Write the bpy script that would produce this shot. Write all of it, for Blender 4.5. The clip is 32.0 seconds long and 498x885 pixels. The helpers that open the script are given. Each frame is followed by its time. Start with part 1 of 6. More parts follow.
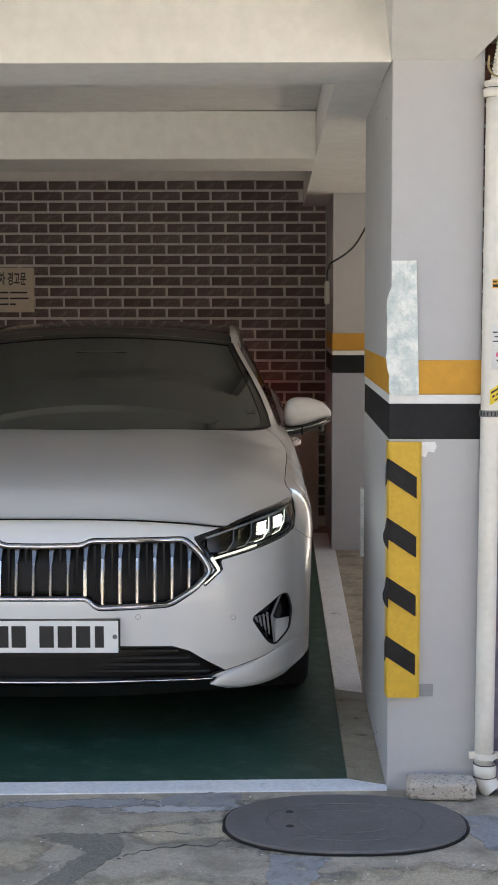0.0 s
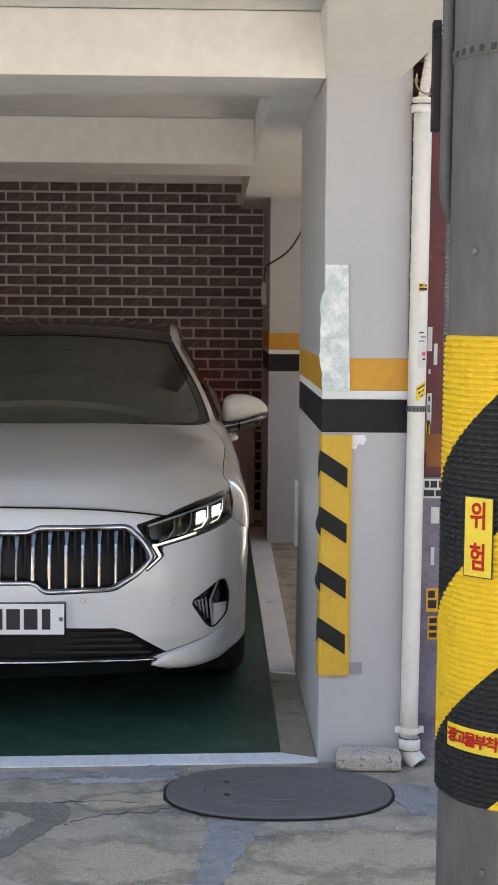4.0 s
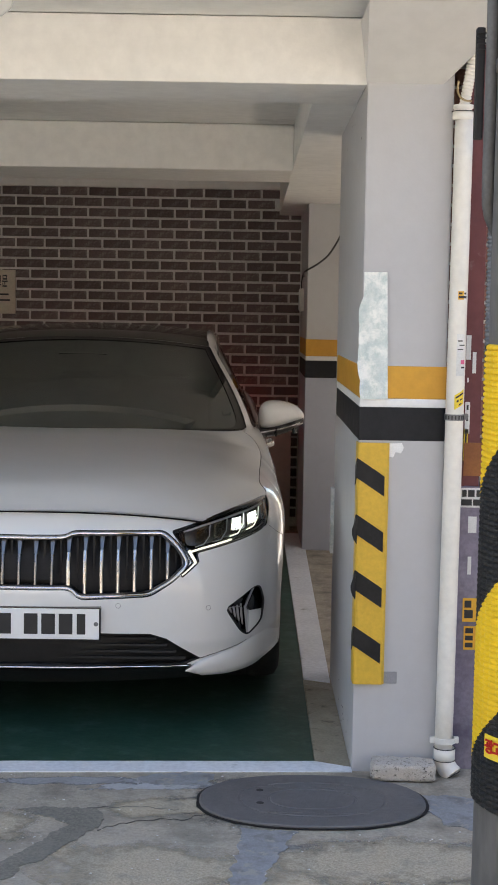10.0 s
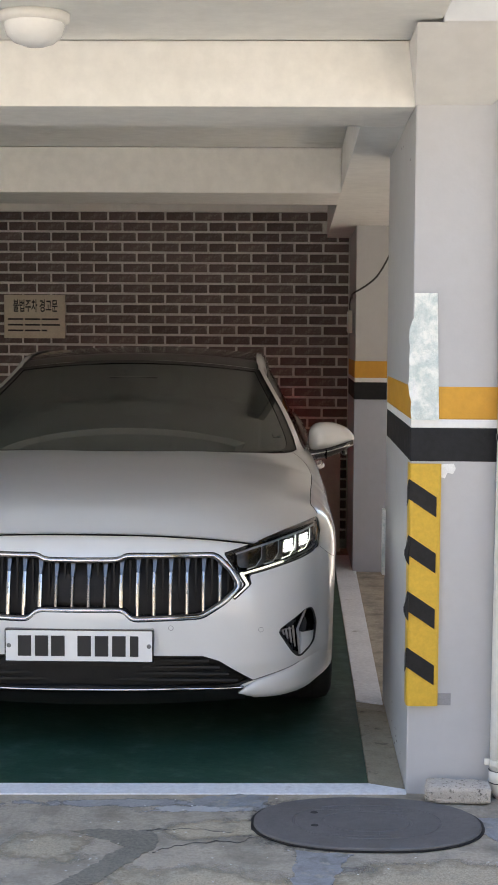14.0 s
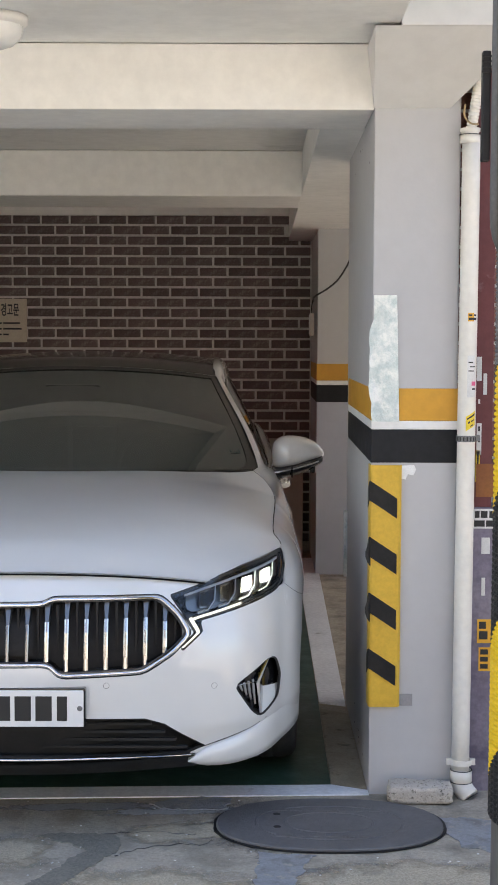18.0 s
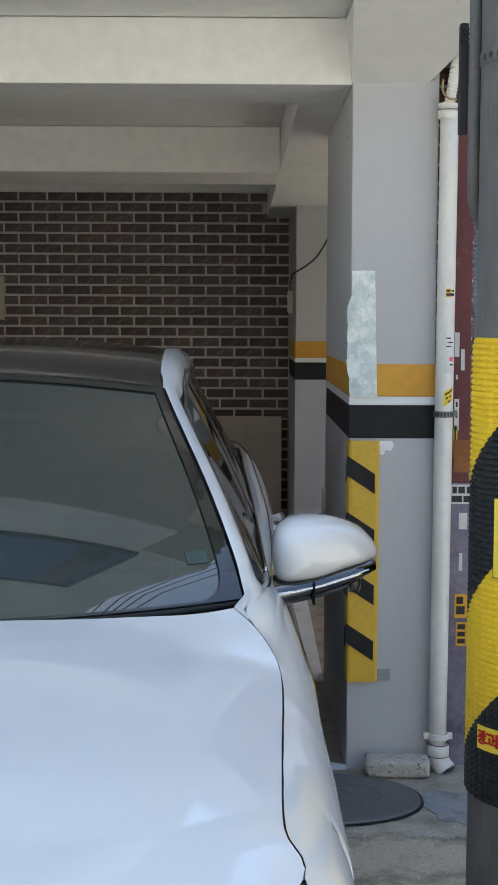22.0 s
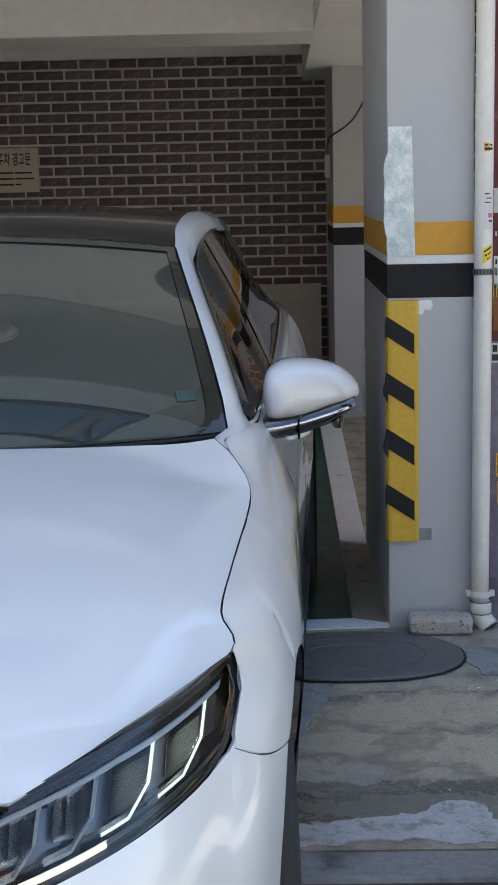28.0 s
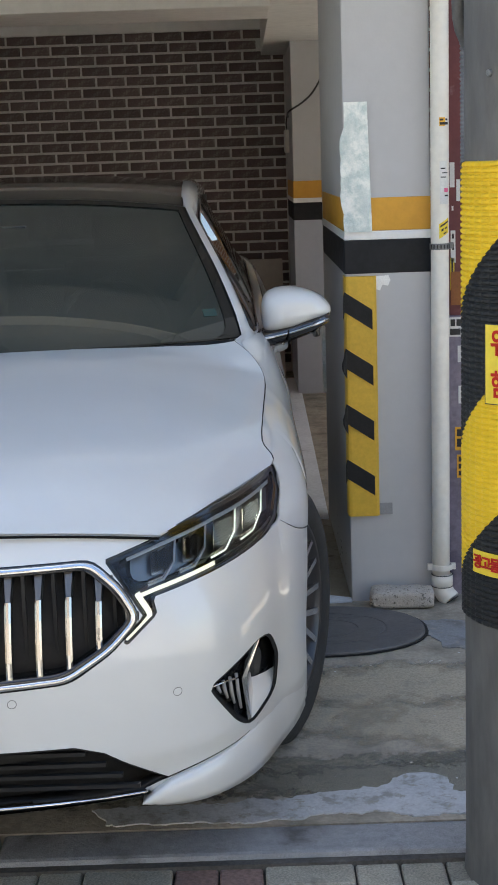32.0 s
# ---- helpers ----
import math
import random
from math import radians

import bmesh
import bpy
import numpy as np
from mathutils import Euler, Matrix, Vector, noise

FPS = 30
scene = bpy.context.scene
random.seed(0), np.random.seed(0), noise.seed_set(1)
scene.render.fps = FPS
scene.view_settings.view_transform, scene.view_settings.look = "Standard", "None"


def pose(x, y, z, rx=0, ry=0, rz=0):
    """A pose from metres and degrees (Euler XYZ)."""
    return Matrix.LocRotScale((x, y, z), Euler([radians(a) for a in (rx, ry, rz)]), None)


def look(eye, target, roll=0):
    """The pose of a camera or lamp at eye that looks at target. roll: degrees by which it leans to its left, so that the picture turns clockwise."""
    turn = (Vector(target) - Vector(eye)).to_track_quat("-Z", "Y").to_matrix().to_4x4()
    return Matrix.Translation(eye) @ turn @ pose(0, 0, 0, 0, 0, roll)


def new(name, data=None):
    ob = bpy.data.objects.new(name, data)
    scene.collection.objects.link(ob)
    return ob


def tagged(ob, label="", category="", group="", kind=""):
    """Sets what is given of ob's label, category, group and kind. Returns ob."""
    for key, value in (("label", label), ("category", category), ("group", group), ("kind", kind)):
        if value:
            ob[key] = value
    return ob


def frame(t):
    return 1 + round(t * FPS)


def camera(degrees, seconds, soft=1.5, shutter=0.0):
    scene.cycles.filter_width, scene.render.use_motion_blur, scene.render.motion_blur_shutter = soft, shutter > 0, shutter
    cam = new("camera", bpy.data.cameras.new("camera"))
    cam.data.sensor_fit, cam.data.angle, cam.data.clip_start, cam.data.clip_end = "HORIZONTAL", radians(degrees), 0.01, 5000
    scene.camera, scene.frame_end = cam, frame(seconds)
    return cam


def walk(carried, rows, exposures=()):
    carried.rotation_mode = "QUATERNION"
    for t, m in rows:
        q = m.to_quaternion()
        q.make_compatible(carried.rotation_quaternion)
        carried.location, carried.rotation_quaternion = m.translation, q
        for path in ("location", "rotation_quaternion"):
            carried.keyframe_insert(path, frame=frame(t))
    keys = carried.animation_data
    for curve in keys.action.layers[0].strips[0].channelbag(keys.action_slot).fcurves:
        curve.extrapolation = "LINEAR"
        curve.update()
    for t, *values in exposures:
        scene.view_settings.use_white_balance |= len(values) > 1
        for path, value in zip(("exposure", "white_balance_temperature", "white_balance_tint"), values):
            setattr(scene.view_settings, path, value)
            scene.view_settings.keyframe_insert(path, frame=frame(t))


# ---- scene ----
SECONDS = 32.0
cam = camera(19.37, SECONDS, soft=1.7)
PATH = [
    (0, (-0.356, -4.498, 1.515), (-0.4076, -1.5116, 1.2371), -0.04),
    (0.3, (-0.371, -4.718, 1.522), (-0.4237, -1.7309, 1.2464), -0.01),
    (0.5, (-0.373, -4.748, 1.523), (-0.4259, -1.7608, 1.2477), -0.01),
    (1, (-0.367, -4.772, 1.519), (-0.4098, -1.7865, 1.2325), -0.04),
    (1.5, (-0.360, -4.770, 1.520), (-0.3598, -1.7844, 1.2302), 0.08),
    (2, (-0.363, -4.770, 1.519), (-0.3067, -1.7837, 1.2393), 0.32),
    (2.5, (-0.357, -4.759, 1.520), (-0.2671, -1.7723, 1.2505), 0.36),
    (4.5, (-0.372, -4.776, 1.514), (-0.3054, -1.7910, 1.2241), 0.70),
    (5, (-0.374, -4.772, 1.511), (-0.3370, -1.7881, 1.2026), 0.81),
    (5.5, (-0.371, -4.765, 1.509), (-0.3565, -1.7822, 1.1932), 0.73),
    (6, (-0.375, -4.765, 1.511), (-0.3678, -1.7813, 1.1969), 0.70),
    (6.5, (-0.378, -4.764, 1.513), (-0.3821, -1.7796, 1.2057), 0.70),
    (7, (-0.379, -4.761, 1.513), (-0.3967, -1.7752, 1.2201), 0.57),
    (7.5, (-0.379, -4.762, 1.515), (-0.4056, -1.7753, 1.2332), 0.41),
    (8, (-0.376, -4.767, 1.516), (-0.4032, -1.7808, 1.2316), 0.46),
    (8.5, (-0.375, -4.771, 1.511), (-0.3869, -1.7846, 1.2256), 0.73),
    (9, (-0.365, -4.767, 1.519), (-0.3562, -1.7802, 1.2383), 0.89),
    (9.5, (-0.373, -4.760, 1.518), (-0.3605, -1.7732, 1.2407), 0.96),
    (10, (-0.374, -4.761, 1.520), (-0.3657, -1.7734, 1.2522), 0.97),
    (10.5, (-0.372, -4.768, 1.522), (-0.3803, -1.7785, 1.2674), 0.91),
    (11, (-0.373, -4.776, 1.525), (-0.4027, -1.7859, 1.2829), 0.87),
    (11.5, (-0.379, -4.776, 1.524), (-0.4264, -1.7858, 1.2887), 0.77),
    (12, (-0.375, -4.777, 1.520), (-0.4348, -1.7864, 1.2862), 0.58),
    (12.5, (-0.381, -4.778, 1.517), (-0.4511, -1.7873, 1.2872), 0.32),
    (13, (-0.383, -4.773, 1.518), (-0.4589, -1.7829, 1.2919), 0.19),
    (13.5, (-0.385, -4.774, 1.518), (-0.4693, -1.7839, 1.2929), 0.28),
    (15.5, (-0.391, -4.774, 1.524), (-0.4805, -1.7813, 1.3287), 0.56),
    (16, (-0.384, -4.775, 1.525), (-0.4629, -1.7818, 1.3402), 0.55),
    (16.5, (-0.386, -4.773, 1.524), (-0.4476, -1.7791, 1.3378), 0.65),
    (17, (-0.383, -4.772, 1.520), (-0.4282, -1.7786, 1.3274), 0.61),
    (17.5, (-0.383, -4.775, 1.518), (-0.4090, -1.7817, 1.3161), 0.45),
    (18, (-0.376, -4.779, 1.514), (-0.3925, -1.7864, 1.2997), 0.21),
    (18.5, (-0.371, -4.779, 1.511), (-0.4000, -1.7881, 1.2797), 0.01),
    (19, (-0.376, -4.778, 1.509), (-0.4233, -1.7879, 1.2666), -0.08),
    (19.5, (-0.382, -4.777, 1.511), (-0.4357, -1.7867, 1.2748), -0.02),
    (20, (-0.379, -4.781, 1.515), (-0.4203, -1.7908, 1.2831), 0.03),
    (20.5, (-0.379, -4.785, 1.509), (-0.3932, -1.7948, 1.2706), 0.13),
    (21, (-0.377, -4.778, 1.503), (-0.3638, -1.7882, 1.2554), 0.13),
    (21.5, (-0.371, -4.778, 1.505), (-0.3460, -1.7884, 1.2531), 0.17),
    (22, (-0.373, -4.780, 1.502), (-0.3460, -1.7908, 1.2456), 0.25),
    (22.5, (-0.373, -4.783, 1.502), (-0.3524, -1.7948, 1.2395), 0.14),
    (23, (-0.376, -4.783, 1.499), (-0.3621, -1.7954, 1.2279), -0.06),
    (23.5, (-0.376, -4.782, 1.496), (-0.3681, -1.7956, 1.2131), -0.18),
    (24, (-0.378, -4.781, 1.495), (-0.3728, -1.7954, 1.2052), -0.26),
    (24.5, (-0.376, -4.782, 1.497), (-0.3758, -1.7958, 1.2083), -0.29),
    (26.5, (-0.372, -4.782, 1.495), (-0.3710, -1.7967, 1.1949), -0.44),
    (27, (-0.368, -4.781, 1.492), (-0.3784, -1.7996, 1.1587), -0.59),
    (27.5, (-0.370, -4.782, 1.484), (-0.4094, -1.8107, 1.0696), -0.84),
    (28, (-0.362, -4.777, 1.468), (-0.4242, -1.8217, 0.9547), -1.22),
    (28.5, (-0.358, -4.775, 1.464), (-0.4247, -1.8331, 0.8819), -1.58),
    (29, (-0.358, -4.770, 1.461), (-0.4206, -1.8350, 0.8444), -1.74),
    (29.5, (-0.356, -4.771, 1.463), (-0.4139, -1.8382, 0.8336), -1.89),
    (30, (-0.353, -4.767, 1.466), (-0.4079, -1.8348, 0.8348), -1.91),
    (30.5, (-0.353, -4.770, 1.469), (-0.4037, -1.8354, 0.8462), -1.87),
    (31, (-0.355, -4.778, 1.472), (-0.3918, -1.8399, 0.8682), -1.76),
    (31.5, (-0.345, -4.780, 1.475), (-0.3605, -1.8376, 0.8919), -1.81),
    (32, (-0.339, -4.783, 1.476), (-0.3352, -1.8365, 0.9108), -1.87),
]
EXPOSURE = [
    (0, 1.98, 7100, 11), (2, 1.94, 7100, 11), (5, 2.0, 7100, 12), (9, 1.98, 7100, 12), (12, 1.96, 7100, 12), (13, 2.22, 7100, 12), (16, 2.0, 7100, 12), (18, 2.04, 7000, 12), (19, 2.08, 6850, 8), (19.3, 2.08, 6800, 7), (20, 1.82, 6650, 6), (21, 1.87, 6620, 5), (22, 1.72, 6500, 4), (23, 1.25, 6300, 2), (24, 1.47, 6200, 1), (24.5, 1.48, 6200, 1),
    (26.5, 1.52, 6280, 4), (28, 1.66, 6350, 8), (29, 1.74, 6580, 6), (31, 1.82, 6720, 7), (32, 1.72, 6750, 7),
]
walk(cam, [(t, look(eye, target, roll)) for t, eye, target, roll in PATH], EXPOSURE)

# the car's way: seconds, x, y, turn in degrees, height, pitch in degrees
CAR_PATH = [
    (0, -1.133, 0.295, 0.80, 0.012, -0.22),
    (16, -1.133, 0.295, 0.80, 0.012, -0.22),
    (16.5, -1.133, 0.251, 0.80, 0.014, -0.25),
    (17, -1.133, 0.064, 0.77, 0.014, -0.47),
    (17.5, -1.136, -0.244, 0.70, 0.013, -0.40),
    (18, -1.140, -0.550, 0.65, 0.020, -0.35),
    (18.5, -1.139, -0.814, 0.68, 0.027, -0.39),
    (19, -1.143, -1.132, 0.68, 0.038, -0.28),
    (19.5, -1.146, -1.512, 0.67, 0.022, 0.32),
    (20, -1.163, -2.008, 0.37, -0.018, 0.84),
    (20.5, -1.131, -2.516, 0.45, -0.030, 0.45),
    (21, -1.130, -2.953, 0.34, -0.033, 0.42),
    (21.5, -1.137, -3.365, 0.21, -0.021, 0.44),
    (22, -1.131, -3.629, 0.41, -0.009, 0.16),
    (22.5, -1.130, -3.895, 0.47, 0.003, 0.07),
    (23, -1.133, -4.049, 0.51, 0.011, 0.06),
    (23.5, -1.131, -4.047, 0.54, 0.013, 0.02),
    (24, -1.132, -4.036, 0.52, 0.012, 0.06),
    (24.5, -1.130, -4.033, 0.55, 0.011, 0.06),
    (26.5, -1.185, -3.807, -0.28, -0.001, 0.16),
    (27, -1.249, -3.596, -1.26, -0.004, -0.01),
    (27.5, -1.290, -3.444, -1.90, -0.006, -0.02),
    (28, -1.317, -3.282, -2.34, -0.012, 0.01),
    (28.5, -1.322, -3.035, -2.61, -0.022, 0.04),
    (29, -1.309, -2.894, -2.77, -0.019, -0.16),
    (29.5, -1.312, -2.831, -2.85, -0.011, -0.25),
    (30, -1.307, -2.757, -2.73, -0.002, -0.30),
    (30.5, -1.285, -2.595, -2.44, -0.004, -0.22),
    (31, -1.245, -2.445, -1.90, -0.014, -0.06),
    (31.5, -1.191, -2.275, -1.03, -0.015, 0.11),
    (32, -1.135, -2.099, -0.15, -0.012, 0.31),
]
# steering angle of the front wheels, degrees
STEER = [(0, 0), (16, 0), (18, -3), (20, 2), (21, 0), (24, 0), (25, 5), (26, 7), (28, 6), (29, 3), (29.7, -4), (30.4, -9), (31, -12), (32, -18)]

# ---- world and light ----
world = bpy.data.worlds.new("sky")
scene.world = world
world.use_nodes = True
wn = world.node_tree.nodes
sky = wn.new("ShaderNodeTexSky")
sky.sky_type = "NISHITA"
sky.sun_disc = False
SUN_ELEVATION, SUN_AZIMUTH = 67.0, -15.0
sky.sun_elevation = radians(SUN_ELEVATION)
sky.sun_rotation = radians(SUN_AZIMUTH)
wn["Background"].inputs["Strength"].default_value = 0.13
world.node_tree.links.new(sky.outputs["Color"], wn["Background"].inputs["Color"])
sun_data = bpy.data.lights.new("sun", "SUN")
sun_data.energy = 5.0
sun_data.angle = radians(0.6)
sun_data.color = (1.0, 0.95, 0.88)
sun = new("sun", sun_data)
se, sa = radians(SUN_ELEVATION), radians(SUN_AZIMUTH)
sun_from = Vector((math.sin(sa) * math.cos(se), math.cos(sa) * math.cos(se), math.sin(se)))
sun.matrix_world = look(sun_from * 40, (0, 0, 0))

# ---- materials ----
def mat(name, a, b=None, scale=3.0, rough=0.6, metal=0.0, bump=0.0, bump_scale=60.0, fine=0.25, rough_var=0.1, coat=0.0,
        stain=None, stain_scale=1.2, stain_lo=0.55, stain_hi=0.7, vary=0.0, stretch=(1, 1, 1), glow=None, island=False, detail=6.0, spec=0.5, stain2=None, stain2_scale=2.0, flaky=None):
    """Principled material: two base colours mixed by a broad and a fine noise, optional stains, relief and per-object variation."""
    m = bpy.data.materials.new(name)
    m.use_nodes = True
    nt = m.node_tree
    n, l = nt.nodes, nt.links
    p = n["Principled BSDF"]
    b = b or a
    tc = n.new("ShaderNodeTexCoord")
    mp = n.new("ShaderNodeMapping")
    mp.inputs["Scale"].default_value = stretch
    l.new(tc.outputs["Object"], mp.inputs["Vector"])

    def nz(s, d=detail, r=0.6):
        t = n.new("ShaderNodeTexNoise")
        t.inputs["Scale"].default_value, t.inputs["Detail"].default_value, t.inputs["Roughness"].default_value = s, d, r
        l.new(mp.outputs["Vector"], t.inputs["Vector"])
        return t.outputs["Fac"]

    def ramp(x, lo, hi):
        r = n.new("ShaderNodeMapRange")
        r.inputs["From Min"].default_value, r.inputs["From Max"].default_value = lo, hi
        l.new(x, r.inputs["Value"])
        return r.outputs["Result"]

    def mix(f, x, y, kind="MIX"):
        c = n.new("ShaderNodeMix")
        c.data_type, c.blend_type = "RGBA", kind
        for s, v in ((c.inputs[0], f), (c.inputs[6], x), (c.inputs[7], y)):
            if isinstance(v, (float, int)):
                s.default_value = v
            elif isinstance(v, tuple):
                s.default_value = (*v, 1) if len(v) == 3 else v
            else:
                l.new(v, s)
        return c.outputs[2]

    broad = ramp(nz(scale), 0.38, 0.62)
    col = mix(broad, a, b)
    if fine:
        g = ramp(nz(scale * 14, 5), 0.36, 0.64)
        col = mix(fine, col, mix(g, tuple(v * 0.60 for v in a), tuple(min(1, v * 1.30) for v in b)))
    if stain:
        col = mix(ramp(nz(stain_scale, 8, 0.65), stain_lo, stain_hi), col, stain)
    if stain2:
        col = mix(ramp(nz(stain2_scale, 10, 0.7), 0.55, 0.62), col, stain2)
    if vary:
        oi = n.new("ShaderNodeNewGeometry" if island else "ShaderNodeObjectInfo")
        h = n.new("ShaderNodeHueSaturation")
        v = ramp(oi.outputs["Random Per Island" if island else "Random"], 0, 1)
        mr = n.new("ShaderNodeMapRange")
        mr.inputs["To Min"].default_value, mr.inputs["To Max"].default_value = 1 - vary, 1 + vary
        l.new(v, mr.inputs["Value"])
        l.new(mr.outputs["Result"], h.inputs["Value"])
        l.new(col, h.inputs["Color"])
        col = h.outputs["Color"]
    l.new(col, p.inputs["Base Color"])
    rr = n.new("ShaderNodeMapRange")
    rr.inputs["To Min"].default_value, rr.inputs["To Max"].default_value = max(0.02, rough - rough_var), min(1, rough + rough_var)
    l.new(nz(scale * 5, 4), rr.inputs["Value"])
    l.new(rr.outputs["Result"], p.inputs["Roughness"])
    p.inputs["Metallic"].default_value = metal
    p.inputs["Specular IOR Level"].default_value = spec
    if coat:
        p.inputs["Coat Weight"].default_value = coat
        p.inputs["Coat Roughness"].default_value = 0.03
    if bump:
        bp = n.new("ShaderNodeBump")
        bp.inputs["Strength"].default_value, bp.inputs["Distance"].default_value = bump, 0.004
        l.new(nz(bump_scale, 5), bp.inputs["Height"])
        l.new(bp.outputs["Normal"], p.inputs["Normal"])
    if flaky:
        # a thin skin that fades out raggedly towards its outline
        gn = n.new("ShaderNodeVectorMath")
        gn.operation = "DISTANCE"
        flat = n.new("ShaderNodeVectorMath")
        flat.operation = "MULTIPLY"
        flat.inputs[1].default_value = (1, 1, 0)
        l.new(tc.outputs["Generated"], flat.inputs[0])
        l.new(flat.outputs["Vector"], gn.inputs[0])
        gn.inputs[1].default_value = (0.5, 0.5, 0)
        rim = ramp(gn.outputs["Value"], 0.5, 0.12)
        add = n.new("ShaderNodeMath")
        add.operation = "ADD"
        l.new(rim, add.inputs[0])
        l.new(ramp(nz(flaky[0], 9, 0.68), 0.30, 0.70), add.inputs[1])
        l.new(ramp(add.outputs[0], flaky[1], flaky[2]), p.inputs["Alpha"])
    if glow:
        p.inputs["Emission Color"].default_value = (*glow[0], 1)
        p.inputs["Emission Strength"].default_value = glow[1]
    return m


def plain_glass(name, tint, rough=0.0, ior=1.5, dust_glare=0.0):
    """Thin pane: mostly see-through, tinted, with a mirror gloss."""
    m = bpy.data.materials.new(name)
    m.use_nodes = True
    n, l = m.node_tree.nodes, m.node_tree.links
    n.remove(n["Principled BSDF"])
    t = n.new("ShaderNodeBsdfTransparent")
    t.inputs["Color"].default_value = (*tint, 1)
    g = n.new("ShaderNodeBsdfGlossy")
    g.inputs["Roughness"].default_value = max(rough, 0.01)
    f = n.new("ShaderNodeFresnel")
    f.inputs["IOR"].default_value = ior
    # greenish diffuse film: dust, plus reflected surroundings put into its colour
    if dust_glare:
        d = n.new("ShaderNodeBsdfDiffuse")
        d.inputs["Color"].default_value = (0.42, 0.52, 0.46, 1)
        md = n.new("ShaderNodeMixShader")
        md.inputs["Fac"].default_value = dust_glare
        l.new(t.outputs["BSDF"], md.inputs[1])
        l.new(d.outputs["BSDF"], md.inputs[2])
        t = md
    mx = n.new("ShaderNodeMixShader")
    l.new(f.outputs["Fac"], mx.inputs["Fac"])
    l.new(t.outputs[0], mx.inputs[1])
    l.new(g.outputs["BSDF"], mx.inputs[2])
    l.new(mx.outputs["Shader"], n["Material Output"].inputs["Surface"])
    return m


M_PLASTER = mat("painted plaster", (0.78, 0.768, 0.73), (0.745, 0.728, 0.685), 1.2, 0.75, bump=0.25, bump_scale=35, fine=0.12, stain=(0.62, 0.58, 0.50), stain_scale=2.2, stain_lo=0.62, stain_hi=0.8)
M_CEIL = mat("ceiling paint", (0.80, 0.795, 0.76), (0.74, 0.735, 0.70), 1.0, 0.8, bump=0.25, bump_scale=30, fine=0.12, stain=(0.5, 0.49, 0.46), stain_scale=1.8, stain_lo=0.6, stain_hi=0.8)
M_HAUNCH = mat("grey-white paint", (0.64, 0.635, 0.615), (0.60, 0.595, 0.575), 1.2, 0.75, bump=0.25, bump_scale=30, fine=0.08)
M_SKYTINT = mat("pillar grey tinted by sky light", (0.44, 0.465, 0.53), (0.42, 0.445, 0.51), 1.6, 0.6, bump=0.2, bump_scale=26, fine=0.06, stain=(0.36, 0.37, 0.40), stain_scale=2.4, stain_lo=0.66, stain_hi=0.82)
M_PILLAR = mat("grey pillar paint", (0.485, 0.485, 0.488), (0.462, 0.463, 0.468), 1.4, 0.62, bump=0.22, bump_scale=26, fine=0.05, stain=(0.48, 0.47, 0.46), stain_scale=3.0, stain_lo=0.66, stain_hi=0.82)
M_ORANGE = mat("orange band paint", (0.66, 0.34, 0.035), (0.60, 0.30, 0.03), 2, 0.55, bump=0.2, fine=0.15)
M_WHITEBAND = mat("white band paint", (0.80, 0.80, 0.79), (0.74, 0.74, 0.73), 3, 0.6, bump=0.2, fine=0.1)
M_BLACKBAND = mat("black band paint", (0.011, 0.012, 0.014), (0.018, 0.019, 0.022), 3, 0.6, spec=0.25, bump=0.2, fine=0.2)
M_BRICK = mat("dark brown brick", (0.088, 0.062, 0.057), (0.14, 0.104, 0.094), 9, 0.72, stain2=(0.21, 0.185, 0.172), stain2_scale=14, bump=0.5, bump_scale=70, fine=0.4, stain=(0.30, 0.27, 0.25), stain_scale=7, stain_lo=0.60, stain_hi=0.74, vary=0.28)
M_MORTAR = mat("pale mortar", (0.78, 0.76, 0.73), (0.60, 0.585, 0.56), 5, 0.9, bump=0.5, bump_scale=90, fine=0.3)
M_CONC_TAN = mat("tan concrete", (0.495, 0.437, 0.348), (0.370, 0.328, 0.265), 6.0, 0.9, bump=0.8, bump_scale=75, fine=0.6, detail=10, stain=(0.182, 0.167, 0.133), stain_scale=5.0, stain_lo=0.48, stain_hi=0.70, stain2=(0.289, 0.270, 0.221), stain2_scale=13.0)
M_SCREED = mat("tan screed", (0.428, 0.386, 0.293), (0.289, 0.258, 0.194), 9, 0.9, bump=0.8, bump_scale=75, fine=0.6, detail=10, stain=(0.128, 0.108, 0.077), stain_scale=12, stain_lo=0.56, stain_hi=0.68)
M_GRIT = mat("gritty concrete", (0.161, 0.149, 0.117), (0.268, 0.247, 0.194), 24, flaky=(20, 0.52, 1.05),rough=0.92, bump=1.0, bump_scale=140, fine=0.7, detail=10, stain=(0.385, 0.355, 0.279), stain_scale=60, stain_lo=0.62, stain_hi=0.70)
M_SUNNED = mat("bleached tan concrete", (0.540, 0.465, 0.338), (0.428, 0.373, 0.278), 12, 0.9, bump=1.0, bump_scale=110, fine=0.85, detail=10, stain=(0.251, 0.233, 0.188), stain_scale=9, stain_lo=0.55, stain_hi=0.70, flaky=(6, 0.5, 1.15))
M_SCRAP = mat("bleached paper", (0.88, 0.88, 0.86), (0.80, 0.80, 0.78), 25, 0.6, fine=0.2)
M_PATCH = mat("blue-grey cement patch", (0.36, 0.366, 0.375), (0.30, 0.304, 0.31), 6, flaky=(11, 0.75, 1.05),rough=0.85, bump=0.6, bump_scale=60, fine=0.4, detail=9, stain=(0.20, 0.205, 0.215), stain_scale=6, stain_lo=0.55, stain_hi=0.70)
